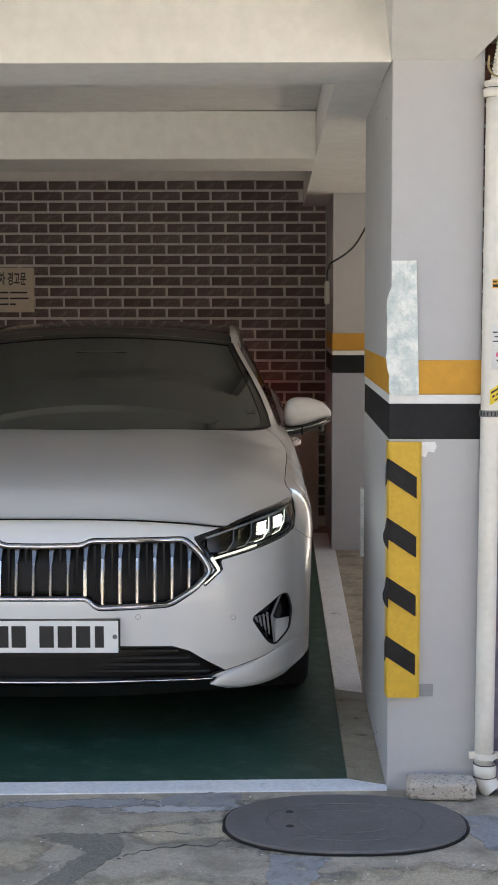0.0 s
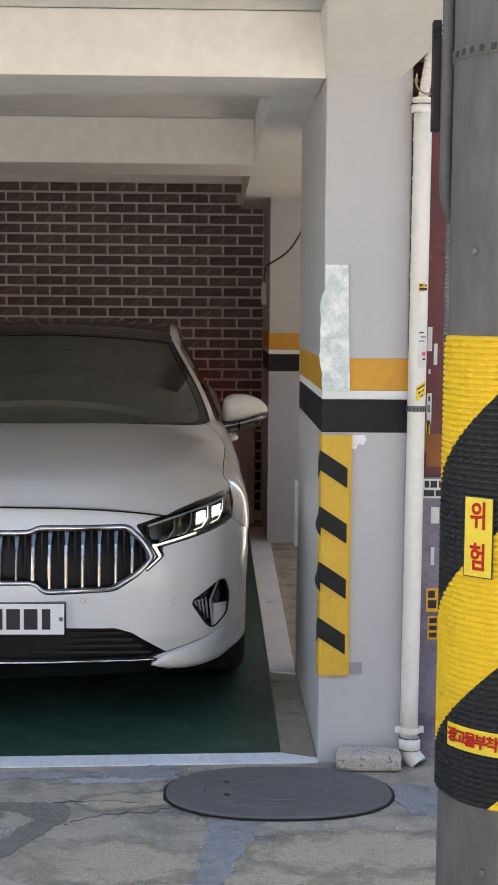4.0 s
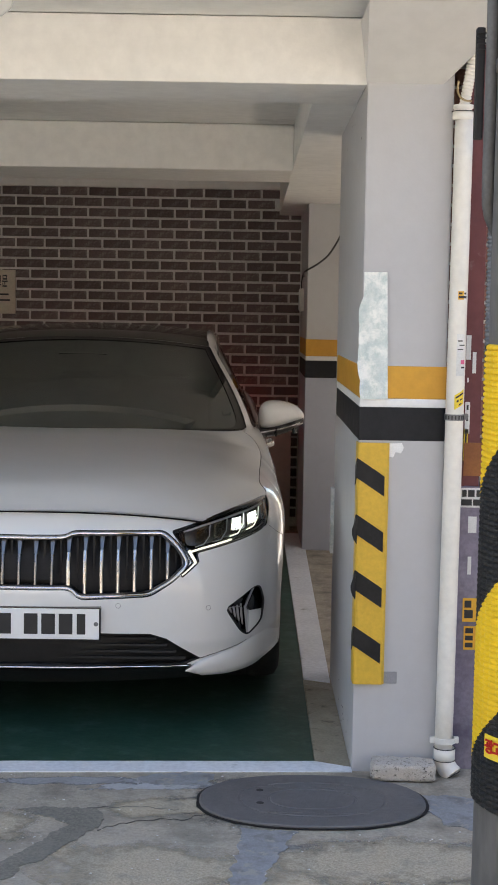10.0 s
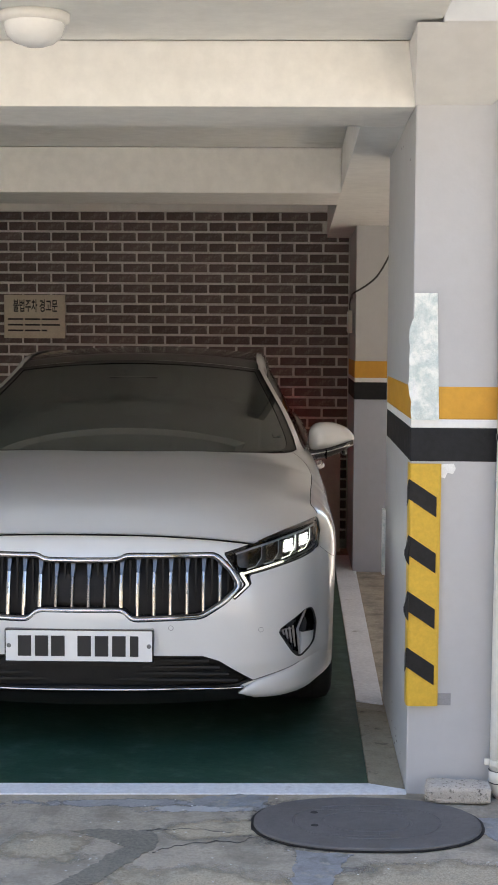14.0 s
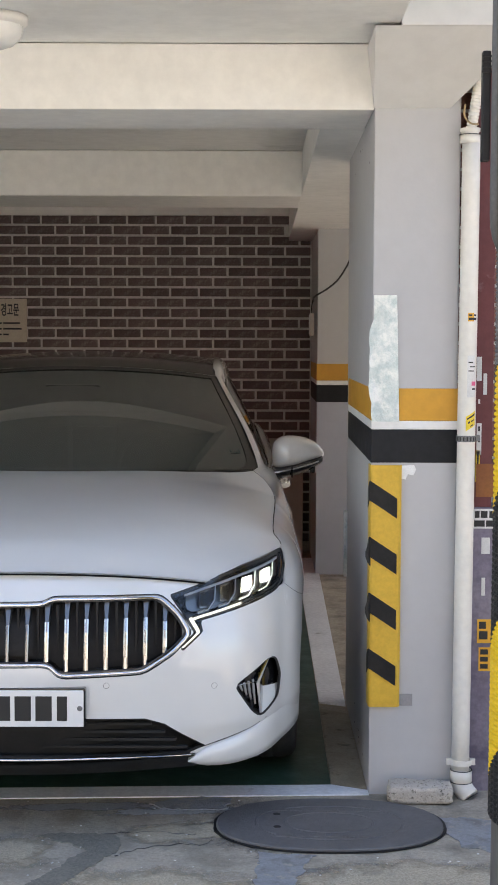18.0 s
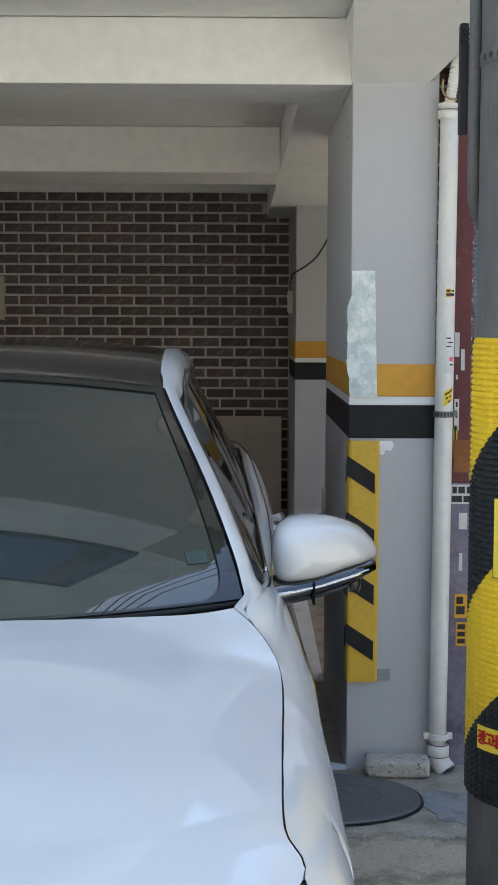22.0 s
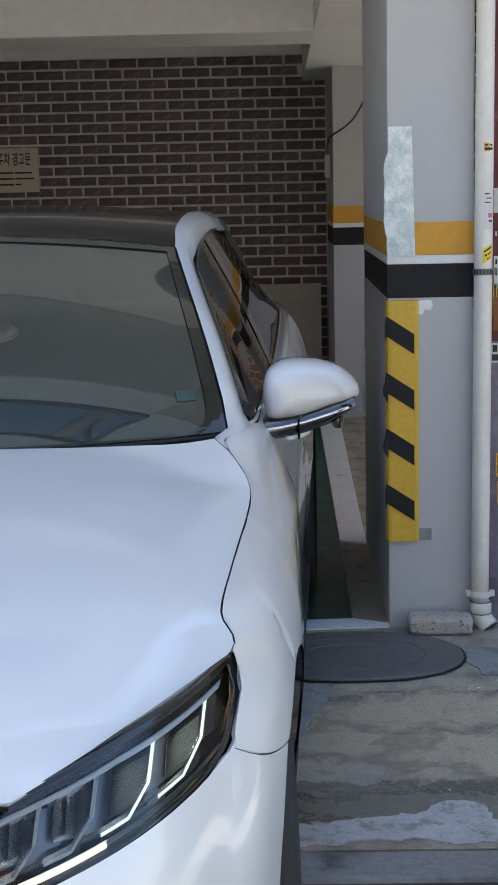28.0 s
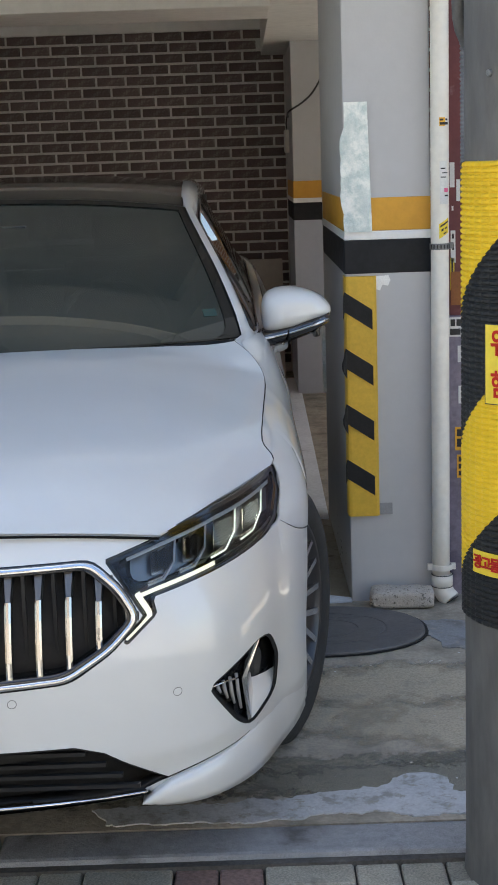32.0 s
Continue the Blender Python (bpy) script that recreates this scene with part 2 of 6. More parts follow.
M_PALEPATCH = mat("pale cement patch", (0.52, 0.53, 0.54), (0.36, 0.37, 0.375), 9, flaky=(15, 0.78, 0.98),rough=0.85, bump=0.7, bump_scale=60, fine=0.4, detail=9, stain=(0.17, 0.17, 0.17), stain_scale=8, stain_lo=0.55, stain_hi=0.64)
M_DARKPATCH = mat("dark repaired concrete", (0.13, 0.120, 0.102), (0.20, 0.185, 0.155), 8, flaky=(9, 0.72, 1.35),rough=0.85, bump=0.7, bump_scale=60, fine=0.5, detail=9, stain=(0.26, 0.25, 0.23), stain_scale=9, stain_lo=0.54, stain_hi=0.62)
M_DARKSLAB = mat("dark repair mortar", (0.166, 0.157, 0.131), (0.225, 0.211, 0.176), 9, 0.88, bump=0.8, bump_scale=90, fine=0.5, detail=9, stain=(0.257, 0.242, 0.198), stain_scale=8, stain_lo=0.56, stain_hi=0.68)
M_BLUECEMENT = mat("blue-grey cement", (0.32, 0.332, 0.348), (0.25, 0.258, 0.268), 11, 0.88, bump=0.7, bump_scale=80, fine=0.4, detail=9, stain=(0.19, 0.19, 0.185), stain_scale=12, stain_lo=0.50, stain_hi=0.64, stain2=(0.34, 0.325, 0.29), stain2_scale=16)
M_LIGHTCEMENT = mat("pale smeared cement", (0.593, 0.599, 0.599), (0.456, 0.465, 0.470), 9, 0.85, bump=0.8, bump_scale=70, fine=0.4, detail=9, stain=(0.319, 0.308, 0.286), stain_scale=18, stain_lo=0.53, stain_hi=0.62, stain2=(0.342, 0.325, 0.281), stain2_scale=22)
M_KERB = mat("granite kerb", (0.217, 0.225, 0.235), (0.355, 0.360, 0.367), 40, 0.8, bump=0.6, bump_scale=120, fine=0.5, stain=(0.117, 0.110, 0.108), stain_scale=5, stain_lo=0.53, stain_hi=0.64)
M_PAVER = mat("grey paving block", (0.235, 0.218, 0.176), (0.364, 0.337, 0.270), 14, 0.9, bump=0.9, bump_scale=80, fine=0.5, stain=(0.075, 0.070, 0.059), stain_scale=6, stain_lo=0.56, stain_hi=0.7, vary=0.3)
M_PAVER_RED = mat("red paving block", (0.21, 0.135, 0.11), (0.27, 0.175, 0.145), 7, 0.88, bump=0.7, bump_scale=80, fine=0.5, vary=0.2)
M_SOIL = mat("dark joint sand", (0.06, 0.056, 0.05), (0.10, 0.094, 0.085), 8, 0.95, bump=0.6, fine=0.4)
M_STREET = mat("pale concrete street", (0.36, 0.35, 0.33), (0.30, 0.29, 0.275), 2, 0.9, bump=0.6, bump_scale=90, fine=0.5)
M_GREEN = mat("green floor paint", (0.016, 0.056, 0.038), (0.024, 0.076, 0.052), 2.5, 0.45, bump=0.25, bump_scale=40, fine=0.3, stain=(0.085, 0.15, 0.122), stain_scale=9, stain_lo=0.52, stain_hi=0.74, stain2=(0.034, 0.082, 0.062), stain2_scale=5)
M_LINE = mat("worn white line paint", (0.82, 0.84, 0.87), (0.74, 0.76, 0.79), 4, 0.7, bump=0.3, fine=0.25, stain=(0.3, 0.3, 0.29), stain_scale=6, stain_lo=0.62, stain_hi=0.75)
M_IRON = mat("cast iron cover", (0.152, 0.147, 0.146), (0.115, 0.112, 0.112), 4, 0.62, metal=0.0, bump=0.5, bump_scale=70, fine=0.35, stain=(0.11, 0.105, 0.10), stain_scale=4, stain_lo=0.58, stain_hi=0.75)
M_PVC = mat("ivory pvc", (0.78, 0.76, 0.70), (0.73, 0.70, 0.63), 3, 0.4, bump=0.08, fine=0.12, stain=(0.55, 0.5, 0.42), stain_scale=5, stain_lo=0.66, stain_hi=0.85)
M_RUBYEL = mat("yellow rubber", (0.70, 0.44, 0.045), (0.64, 0.39, 0.04), 4, 0.5, bump=0.25, fine=0.2, stain=(0.45, 0.27, 0.04), stain_scale=7, stain_lo=0.66, stain_hi=0.8)
M_RUBBLK = mat("black rubber", (0.010, 0.010, 0.011), (0.016, 0.016, 0.017), 5, 0.55, spec=0.3, bump=0.25, fine=0.3)
M_FOAM = mat("marbled foam board", (0.76, 0.80, 0.77), (0.52, 0.62, 0.60), 42, 0.85, bump=0.9, bump_scale=90, fine=0.4, stain=(0.86, 0.88, 0.84), stain_scale=22, stain_lo=0.45, stain_hi=0.6)
M_STONE = mat("porous concrete block", (0.60, 0.55, 0.48), (0.45, 0.41, 0.36), 26, 0.92, bump=1.0, bump_scale=130, fine=0.6, stain=(0.09, 0.08, 0.07), stain_scale=110, stain_lo=0.55, stain_hi=0.66)
M_TAPE = mat("grey tape", (0.25, 0.25, 0.26), (0.3, 0.3, 0.31), 20, 0.45, fine=0.2)
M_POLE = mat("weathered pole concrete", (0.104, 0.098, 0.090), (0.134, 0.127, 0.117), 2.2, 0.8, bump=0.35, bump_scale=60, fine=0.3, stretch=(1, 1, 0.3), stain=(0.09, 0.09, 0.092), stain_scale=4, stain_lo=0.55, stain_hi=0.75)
M_STEEL = mat("dull steel", (0.15, 0.15, 0.15), (0.22, 0.22, 0.22), 20, 0.55, metal=0.7, fine=0.3)
M_CABLE = mat("black cable", (0.012, 0.012, 0.013), (0.02, 0.02, 0.02), 10, 0.45)
M_CONDUIT = mat("grey conduit", (0.075, 0.074, 0.072), (0.095, 0.094, 0.09), 10, 0.6)
M_MAROON = mat("maroon painted wall", (0.16, 0.045, 0.045), (0.12, 0.035, 0.038), 3, 0.7, bump=0.4, bump_scale=30, fine=0.3, stain=(0.3, 0.2, 0.19), stain_scale=5, stain_lo=0.64, stain_hi=0.75)
M_PURPLE = mat("faded purple wall", (0.17, 0.145, 0.20), (0.24, 0.215, 0.265), 4, 0.7, bump=0.4, bump_scale=30, fine=0.3, stain=(0.10, 0.085, 0.13), stain_scale=5, stain_lo=0.55, stain_hi=0.7)
M_REDBRICK = mat("red wall brick", (0.20, 0.09, 0.065), (0.26, 0.13, 0.095), 9, 0.8, bump=0.5, fine=0.4, vary=0.25)
M_TANBRICK = mat("tan facing brick", (0.36, 0.20, 0.12), (0.44, 0.26, 0.16), 9, 0.8, bump=0.5, fine=0.4, vary=0.25, island=True)
M_BOARD = mat("beige board", (0.42, 0.38, 0.33), (0.37, 0.335, 0.29), 2, 0.6, bump=0.15, fine=0.15)
M_SIGN = mat("aged notice plate", (0.62, 0.56, 0.46), (0.55, 0.49, 0.39), 5, 0.6, fine=0.2)
M_INK = mat("black ink", (0.02, 0.02, 0.02), rough=0.6, fine=0)
M_RED = mat("red print", (0.46, 0.02, 0.015), rough=0.8, fine=0.1, spec=0.2)
M_PINK = mat("pink print", (0.7, 0.12, 0.25), rough=0.6, fine=0)
M_YELSTICK = mat("yellow sticker", (0.80, 0.62, 0.04), (0.75, 0.55, 0.03), 8, 0.5, fine=0.15)
M_ORSTICK = mat("orange sticker", (0.78, 0.42, 0.03), (0.72, 0.36, 0.03), 8, 0.5, fine=0.15)
M_PAPER = mat("white paper", (0.72, 0.72, 0.70), (0.62, 0.62, 0.60), 12, 0.7, fine=0.2)
M_LAMPGLASS = mat("opal glass", (0.80, 0.80, 0.78), (0.76, 0.76, 0.74), 3, 0.25, fine=0.05)
M_FACADE = mat("pale rendered facade", (0.60, 0.63, 0.59), (0.53, 0.56, 0.52), 0.8, 0.85, bump=0.4, bump_scale=20, fine=0.3)
M_STUCCO = mat("tan rendered wall", (0.46, 0.41, 0.35), (0.40, 0.355, 0.30), 0.8, 0.85, bump=0.4, bump_scale=20, fine=0.3)
M_REDWALL = mat("weathered brick facade", (0.34, 0.29, 0.26), (0.28, 0.24, 0.21), 2, 0.85, bump=0.4, bump_scale=20, fine=0.4)
M_WINDOW = mat("dark window glass", (0.02, 0.03, 0.04), rough=0.05, rough_var=0.02, fine=0, spec=0.9, coat=1.0)
M_ARMFRAME = mat("dark window frame", (0.10, 0.105, 0.11), rough=0.5)


# ---- building helpers ----
def mesh_of(bm, name, smooth=False):
    me = bpy.data.meshes.new(name)
    bmesh.ops.recalc_face_normals(bm, faces=bm.faces)
    bm.to_mesh(me)
    bm.free()
    if smooth:
        me.shade_smooth()
    return me


def part(name, bm, material, parent=None, label="", smooth=False):
    """Links a bmesh as one mesh object, under a thing or a part if given."""
    me = mesh_of(bm, name, smooth)
    me.materials.append(material)
    ob = new(name, me)
    if parent:
        ob.parent = parent
    if label:
        tagged(ob, label)
    return ob


def thing(name, at=(0, 0, 0), label="", category="", group="", kind=""):
    ob = new(name)
    ob.empty_display_size = 0.1
    ob.location = at
    return tagged(ob, label, category, group, kind)


def box(lo, hi, bevel=0.0, bm=None, segments=2):
    bm = bm or bmesh.new()
    c = [(a + b) / 2 for a, b in zip(lo, hi)]
    s = [b - a for a, b in zip(lo, hi)]
    r = bmesh.ops.create_cube(bm, size=1, matrix=Matrix.Translation(c) @ Matrix.Diagonal((*s, 1)))
    if bevel:
        es = list({e for v in r["verts"] for e in v.link_edges})
        bmesh.ops.bevel(bm, geom=es, offset=bevel, segments=segments, profile=0.6, affect="EDGES")
    return bm


def prism(outline, depth, axis="y", at=0.0, bm=None):
    """A flat outline (pairs) given thickness along an axis, from at to at + depth."""
    bm = bm or bmesh.new()
    put = {"y": lambda a, b, d: (a, d, b), "z": lambda a, b, d: (a, b, d), "x": lambda a, b, d: (d, a, b)}[axis]
    lo = [bm.verts.new(put(a, b, at)) for a, b in outline]
    hi = [bm.verts.new(put(a, b, at + depth)) for a, b in outline]
    bm.faces.new(lo)
    bm.faces.new(hi[::-1])
    for i in range(len(lo)):
        j = (i + 1) % len(lo)
        bm.faces.new((lo[i], hi[i], hi[j], lo[j]))
    return bm


def tube(points, radius, sides=10, bm=None, caps=True):
    """A round tube along a run of points; radius may be one number or one for each point."""
    bm = bm or bmesh.new()
    pts = [Vector(p) for p in points]
    rings = []
    side = None
    for i, p in enumerate(pts):
        d = (pts[min(i + 1, len(pts) - 1)] - pts[max(i - 1, 0)]).normalized()
        side = (side - d * side.dot(d)).normalized() if side else d.orthogonal().normalized()
        up = d.cross(side)
        r = radius[i] if isinstance(radius, (list, tuple)) else radius
        rings.append([bm.verts.new(p + r * (math.cos(a) * side + math.sin(a) * up)) for a in (2 * math.pi * k / sides for k in range(sides))])
    for a, b in zip(rings, rings[1:]):
        for k in range(sides):
            bm.faces.new((a[k], a[(k + 1) % sides], b[(k + 1) % sides], b[k]))
    if caps:
        bm.faces.new(rings[0][::-1])
        bm.faces.new(rings[-1])
    return bm


def lathe(profile, sides=32, axis="z", bm=None):
    """Turns a profile of (radius, height) pairs round an axis through the origin."""
    bm = bm or bmesh.new()
    put = {"z": lambda r, h, a: (r * math.cos(a), r * math.sin(a), h), "x": lambda r, h, a: (h, r * math.cos(a), r * math.sin(a)),
           "y": lambda r, h, a: (r * math.cos(a), h, r * math.sin(a))}[axis]
    rings = []
    for r, h in profile:
        if r < 1e-6:
            rings.append([bm.verts.new(put(0, h, 0))])
        else:
            rings.append([bm.verts.new(put(r, h, 2 * math.pi * k / sides)) for k in range(sides)])
    for a, b in zip(rings, rings[1:]):
        for k in range(sides):
            j = (k + 1) % sides
            if len(a) == 1 and len(b) > 1:
                bm.faces.new((a[0], b[k], b[j]))
            elif len(b) == 1 and len(a) > 1:
                bm.faces.new((a[k], a[j], b[0]))
            elif len(a) > 1:
                bm.faces.new((a[k], a[j], b[j], b[k]))
    return bm


def grid(fn, us, vs, bm=None):
    """A sheet of quads over two runs of numbers, placed by fn(u, v)."""
    bm = bm or bmesh.new()
    rows = [[bm.verts.new(fn(u, v)) for v in vs] for u in us]
    for a, b in zip(rows, rows[1:]):
        for k in range(len(vs) - 1):
            bm.faces.new((a[k], a[k + 1], b[k + 1], b[k]))
    return bm


def span(a, b, n):
    return [a + (b - a) * i / (n - 1) for i in range(n)]


def ease(x, a, b):
    t = min(1, max(0, (x - a) / (b - a)))
    return t * t * (3 - 2 * t)


def lerp_rows(rows, x):
    """Straight-line value between the rows (x, value)."""
    for (xa, a), (xb, b) in zip(rows, rows[1:]):
        if x <= xb:
            return a + (b - a) * max(0, (x - xa)) / (xb - xa)
    return rows[-1][1]


def smooth_rows(rows, x):
    """Smooth curve (Catmull-Rom) through the rows (x, value)."""
    n = len(rows)
    if x <= rows[0][0]:
        return rows[0][1]
    for i in range(n - 1):
        if x <= rows[i + 1][0]:
            p1, p2 = rows[i], rows[i + 1]
            p0, p3 = rows[max(i - 1, 0)], rows[min(i + 2, n - 1)]
            h = p2[0] - p1[0]
            m1 = (p2[1] - p0[1]) / (p2[0] - p0[0]) * h
            m2 = (p3[1] - p1[1]) / (p3[0] - p1[0]) * h
            t = (x - p1[0]) / h
            return (2 * t**3 - 3 * t**2 + 1) * p1[1] + (t**3 - 2 * t**2 + t) * m1 + (3 * t**2 - 2 * t**3) * p2[1] + (t**3 - t**2) * m2
    return rows[-1][1]


def words(text, size, material, m, parent=None, name="lettering", depth=0.0008, label="", bold=0.0):
    """Raised lettering as one mesh; the text's middle lies at the pose m, facing +z of that pose."""
    cu = bpy.data.curves.new(name, "FONT")
    cu.body, cu.size, cu.align_x, cu.align_y, cu.extrude = text, size, "CENTER", "CENTER", depth
    cu.offset = bold
    tmp = bpy.data.objects.new(name, cu)
    scene.collection.objects.link(tmp)
    me = bpy.data.meshes.new_from_object(tmp.evaluated_get(bpy.context.evaluated_depsgraph_get()))
    bpy.data.objects.remove(tmp)
    bpy.data.curves.remove(cu)
    me.materials.clear()
    me.materials.append(material)
    ob = new(name, me)
    if parent:
        ob.parent = parent
    ob.matrix_basis = m
    if label:
        tagged(ob, label)
    return ob


FACING = Matrix.Rotation(radians(90), 4, "X")  # turns lettering so that it faces -y


# ---- the ground ----
def stain_sheet(x, y, rx, ry, z):
    """A thin oval skin of dirt or cement on the ground."""
    bm = bmesh.new()
    bm.faces.new([bm.verts.new((x + rx * math.cos(a), y + ry * math.sin(a), z)) for a in span(0, 2 * math.pi, 33)[:-1]])
    return bm


def turned(ob, x, y, degrees):
    """Turns a flat sheet about a point of its own."""
    ob.matrix_basis = Matrix.Translation((x, y, 0)) @ Matrix.Rotation(radians(degrees), 4, "Z") @ Matrix.Translation((-x, -y, 0))
    return ob


def ground():
    # one sheet to the horizon
    bm = grid(lambda u, v: (u, v, -0.045), [-400, -40, -8, -3, 3, 8, 40, 400], [-400, -60, -12, -6, -4, 12, 60, 400])
    # pale street colour, chosen to bounce more sunlight into the carport
    tagged(part("ground", bm, M_STREET), "pale concrete street running on to the distance", "road", kind="structure")
    # sidewalk bed under the blocks
    tagged(part("pavement", box((-7, -4.2, -0.3), (6, -1.842, -0.040)), M_SOIL), "block-paved sidewalk strip with dark joints", "pavement", kind="structure")
    # concrete apron before the carport
    ap = tagged(part("apron", box((-7, -1.70, -0.3), (6, -0.03, 0.0)), M_CONC_TAN), "stained and patched concrete apron before the carport", "pavement", kind="structure")
    # repairs and stains, fading out raggedly
    for x, y, rx, ry, turn, m in (
            (-0.95, -0.16, 0.42, 0.05, 2, M_PATCH), (-1.60, -0.20, 0.40, 0.06, 0, M_PATCH), (-0.62, -0.20, 0.30, 0.05, 8, M_PALEPATCH),
            (-1.45, -0.95, 0.34, 0.12, 30, M_DARKPATCH), (0.02, -0.70, 0.34, 0.05, 4, M_DARKPATCH), (0.36, -0.90, 0.24, 0.10, 20, M_DARKPATCH), (-0.36, -0.35, 0.30, 0.28, 0, M_DARKPATCH),
            (-0.05, -1.02, 0.50, 0.22, 0, M_SUNNED), (0.28, -1.10, 0.45, 0.24, 10, M_SUNNED), (-0.62, -0.90, 0.36, 0.22, -8, M_SUNNED), (-0.60, -0.40, 0.26, 0.10, 10, M_SUNNED), (0.10, -0.82, 0.5, 0.2, 0, M_SUNNED), (-1.10, -0.58, 0.16, 0.16, 0, M_SUNNED),
            (-0.1, -1.44, 0.95, 0.13, 0, M_GRIT), (0.5, -1.42, 0.6, 0.14, 0, M_GRIT), (-0.9, -1.46, 0.7, 0.14, 0, M_GRIT), (0.06, -1.48, 0.6, 0.12, 0, M_GRIT)):
        k = ground.count
        ground.count += 1
        turned(part("patch", stain_sheet(x, y, rx, ry, 0.0012 + 0.00008 * k), m, ap), x, y, turn)
    # cement repairs with clear ragged edges: outline, material, seed
    for pts, m, seed in (
            ([(-1.036, -0.435), (-0.811, -0.416), (-0.778, -0.581), (-0.877, -0.736), (-0.993, -0.963), (-1.074, -1.08), (-1.30, -1.30), (-1.34, -1.22), (-1.096, -0.964), (-1.046, -0.896), (-0.936, -0.707), (-0.885, -0.582), (-0.919, -0.534)], M_DARKSLAB, 1.3),
            ([(-0.363, -0.59), (-0.195, -0.59), (-0.255, -0.758), (-0.300, -0.927), (-0.329, -1.12), (-0.425, -1.14), (-0.395, -0.955), (-0.378, -0.789)], M_BLUECEMENT, 4.1),
            ([(-0.456, -0.086), (-0.470, -0.195), (-0.58, -0.182), (-0.65, -0.197), (-0.727, -0.141), (-0.632, -0.073), (-0.507, -0.055)], M_BLUECEMENT, 7.7),
            ([(0.19, -0.25), (0.36, -0.28), (0.60, -0.36), (0.62, -0.60), (0.311, -0.567), (0.244, -0.52), (0.205, -0.403)], M_BLUECEMENT, 9.2),
            ([(-0.056, -1.52), (0.034, -1.437), (0.12, -1.473), (0.117, -1.55), (0.30, -1.571), (0.55, -1.55), (0.56, -1.685), (-0.001, -1.671), (-0.045, -1.651), (-0.154, -1.653), (-0.333, -1.687), (-0.70, -1.68), (-0.72, -1.60), (-0.331, -1.57), (-0.145, -1.534)], M_LIGHTCEMENT, 2.9)):
        edge = []
        for i, (x, y) in enumerate(dense(pts, 0.012)):
            edge.append((x + 0.022 * noise.noise((x * 16, y * 16, seed)) + 0.012 * noise.noise((x * 70, y * 70, seed)), y + 0.024 * noise.noise((x * 16, y * 16, seed + 5)) + 0.012 * noise.noise((x * 90, y * 90, seed + 5))))
        part("patch", prism(edge, 0.0035, "z", 0.0002), m, ap)
    # a crack from the manhole
    for pts in ([(-0.484, -0.463), (-0.539, -0.513), (-0.608, -0.507), (-0.686, -0.531), (-0.74, -0.564), (-0.792, -0.613)], [(-0.27, -0.575), (-0.29, -0.63), (-0.275, -0.68)], [(-0.85, -0.42), (-0.70, -0.40), (-0.56, -0.43)]):
        line = [(x + 0.012 * noise.noise((x * 30, y * 30, 2)), y + 0.016 * noise.noise((x * 30, y * 30, 6)), 0.0022) for x, y in dense(pts, 0.012, False)]
        part("crack", tube(line, [0.0010 + 0.0022 * abs(noise.noise((q[0] * 40, 1, 1))) for q in line], 5), M_SOIL, ap)
    # granite kerb in lengths
    kerb = tagged(thing("kerb"), "worn bluish granite kerb between apron and sidewalk", "kerb", kind="structure")
    x = -5.72
    while x < 5:
        b = box((x + 0.003, -1.838, -0.3), (x + 1.197, -1.703, 0.001), 0.012)
        part("kerb_stone", b, M_KERB, kerb)
        x += 1.2
    part("dirt_joint", box((-6.9, -1.862, -0.06), (5.9, -1.8385, -0.012)), M_SOIL, kerb, "dark dirt along the kerb foot")
    # small pale chips on the concrete
    rnd = random.Random(5)
    bm = bmesh.new()
    for _ in range(150):
        x, y, s = rnd.uniform(-1.2, 0.5), rnd.uniform(-1.65, -0.1), rnd.uniform(0.0012, 0.0045)
        bmesh.ops.create_icosphere(bm, subdivisions=1, radius=s, matrix=Matrix.Translation((x, y, 0.004)) @ Matrix.Diagonal((1, 0.8, 0.4, 1)))
    tagged(part("grit", bm, M_PAPER), "small pale chips of grit on the concrete", "grit", kind="stuff")


ground.count = 0


def carport_floor():
    fl = tagged(part("floor", box((-4.5, -0.03, -0.3), (1.2, 5.8, -0.004)), M_CONC_TAN), "concrete floor of the open carport", "floor", kind="structure")
    part("paint", prism([(-4.3, -0.125), (-0.121, 0.079), (-0.103, 5.2), (-4.3, 5.2)], 0.006, "z", -0.004), M_GREEN, fl, "dark green painted parking bay, worn")
    part("line", prism([(-4.3, -0.245), (-0.0, -0.025), (-0.0, 0.02), (-0.119, 0.078), (-4.3, -0.126)], 0.0045, "z", -0.0005), M_LINE, fl, "worn white bay line")
    part("line", prism([(-0.113, 1.21), (-0.006, 1.16), (0.027, 4.54), (0.027, 5.2), (-0.101, 5.2)], 0.008, "z", -0.004), M_LINE, fl, "white bay line along the wall")
    part("strip", prism([(-0.119, 0.079), (-0.002, 0.02), (-0.003, 1.02), (-0.114, 1.10)], 0.007, "z", -0.004), M_SCREED, fl, "bare tan screed strip with dirt")


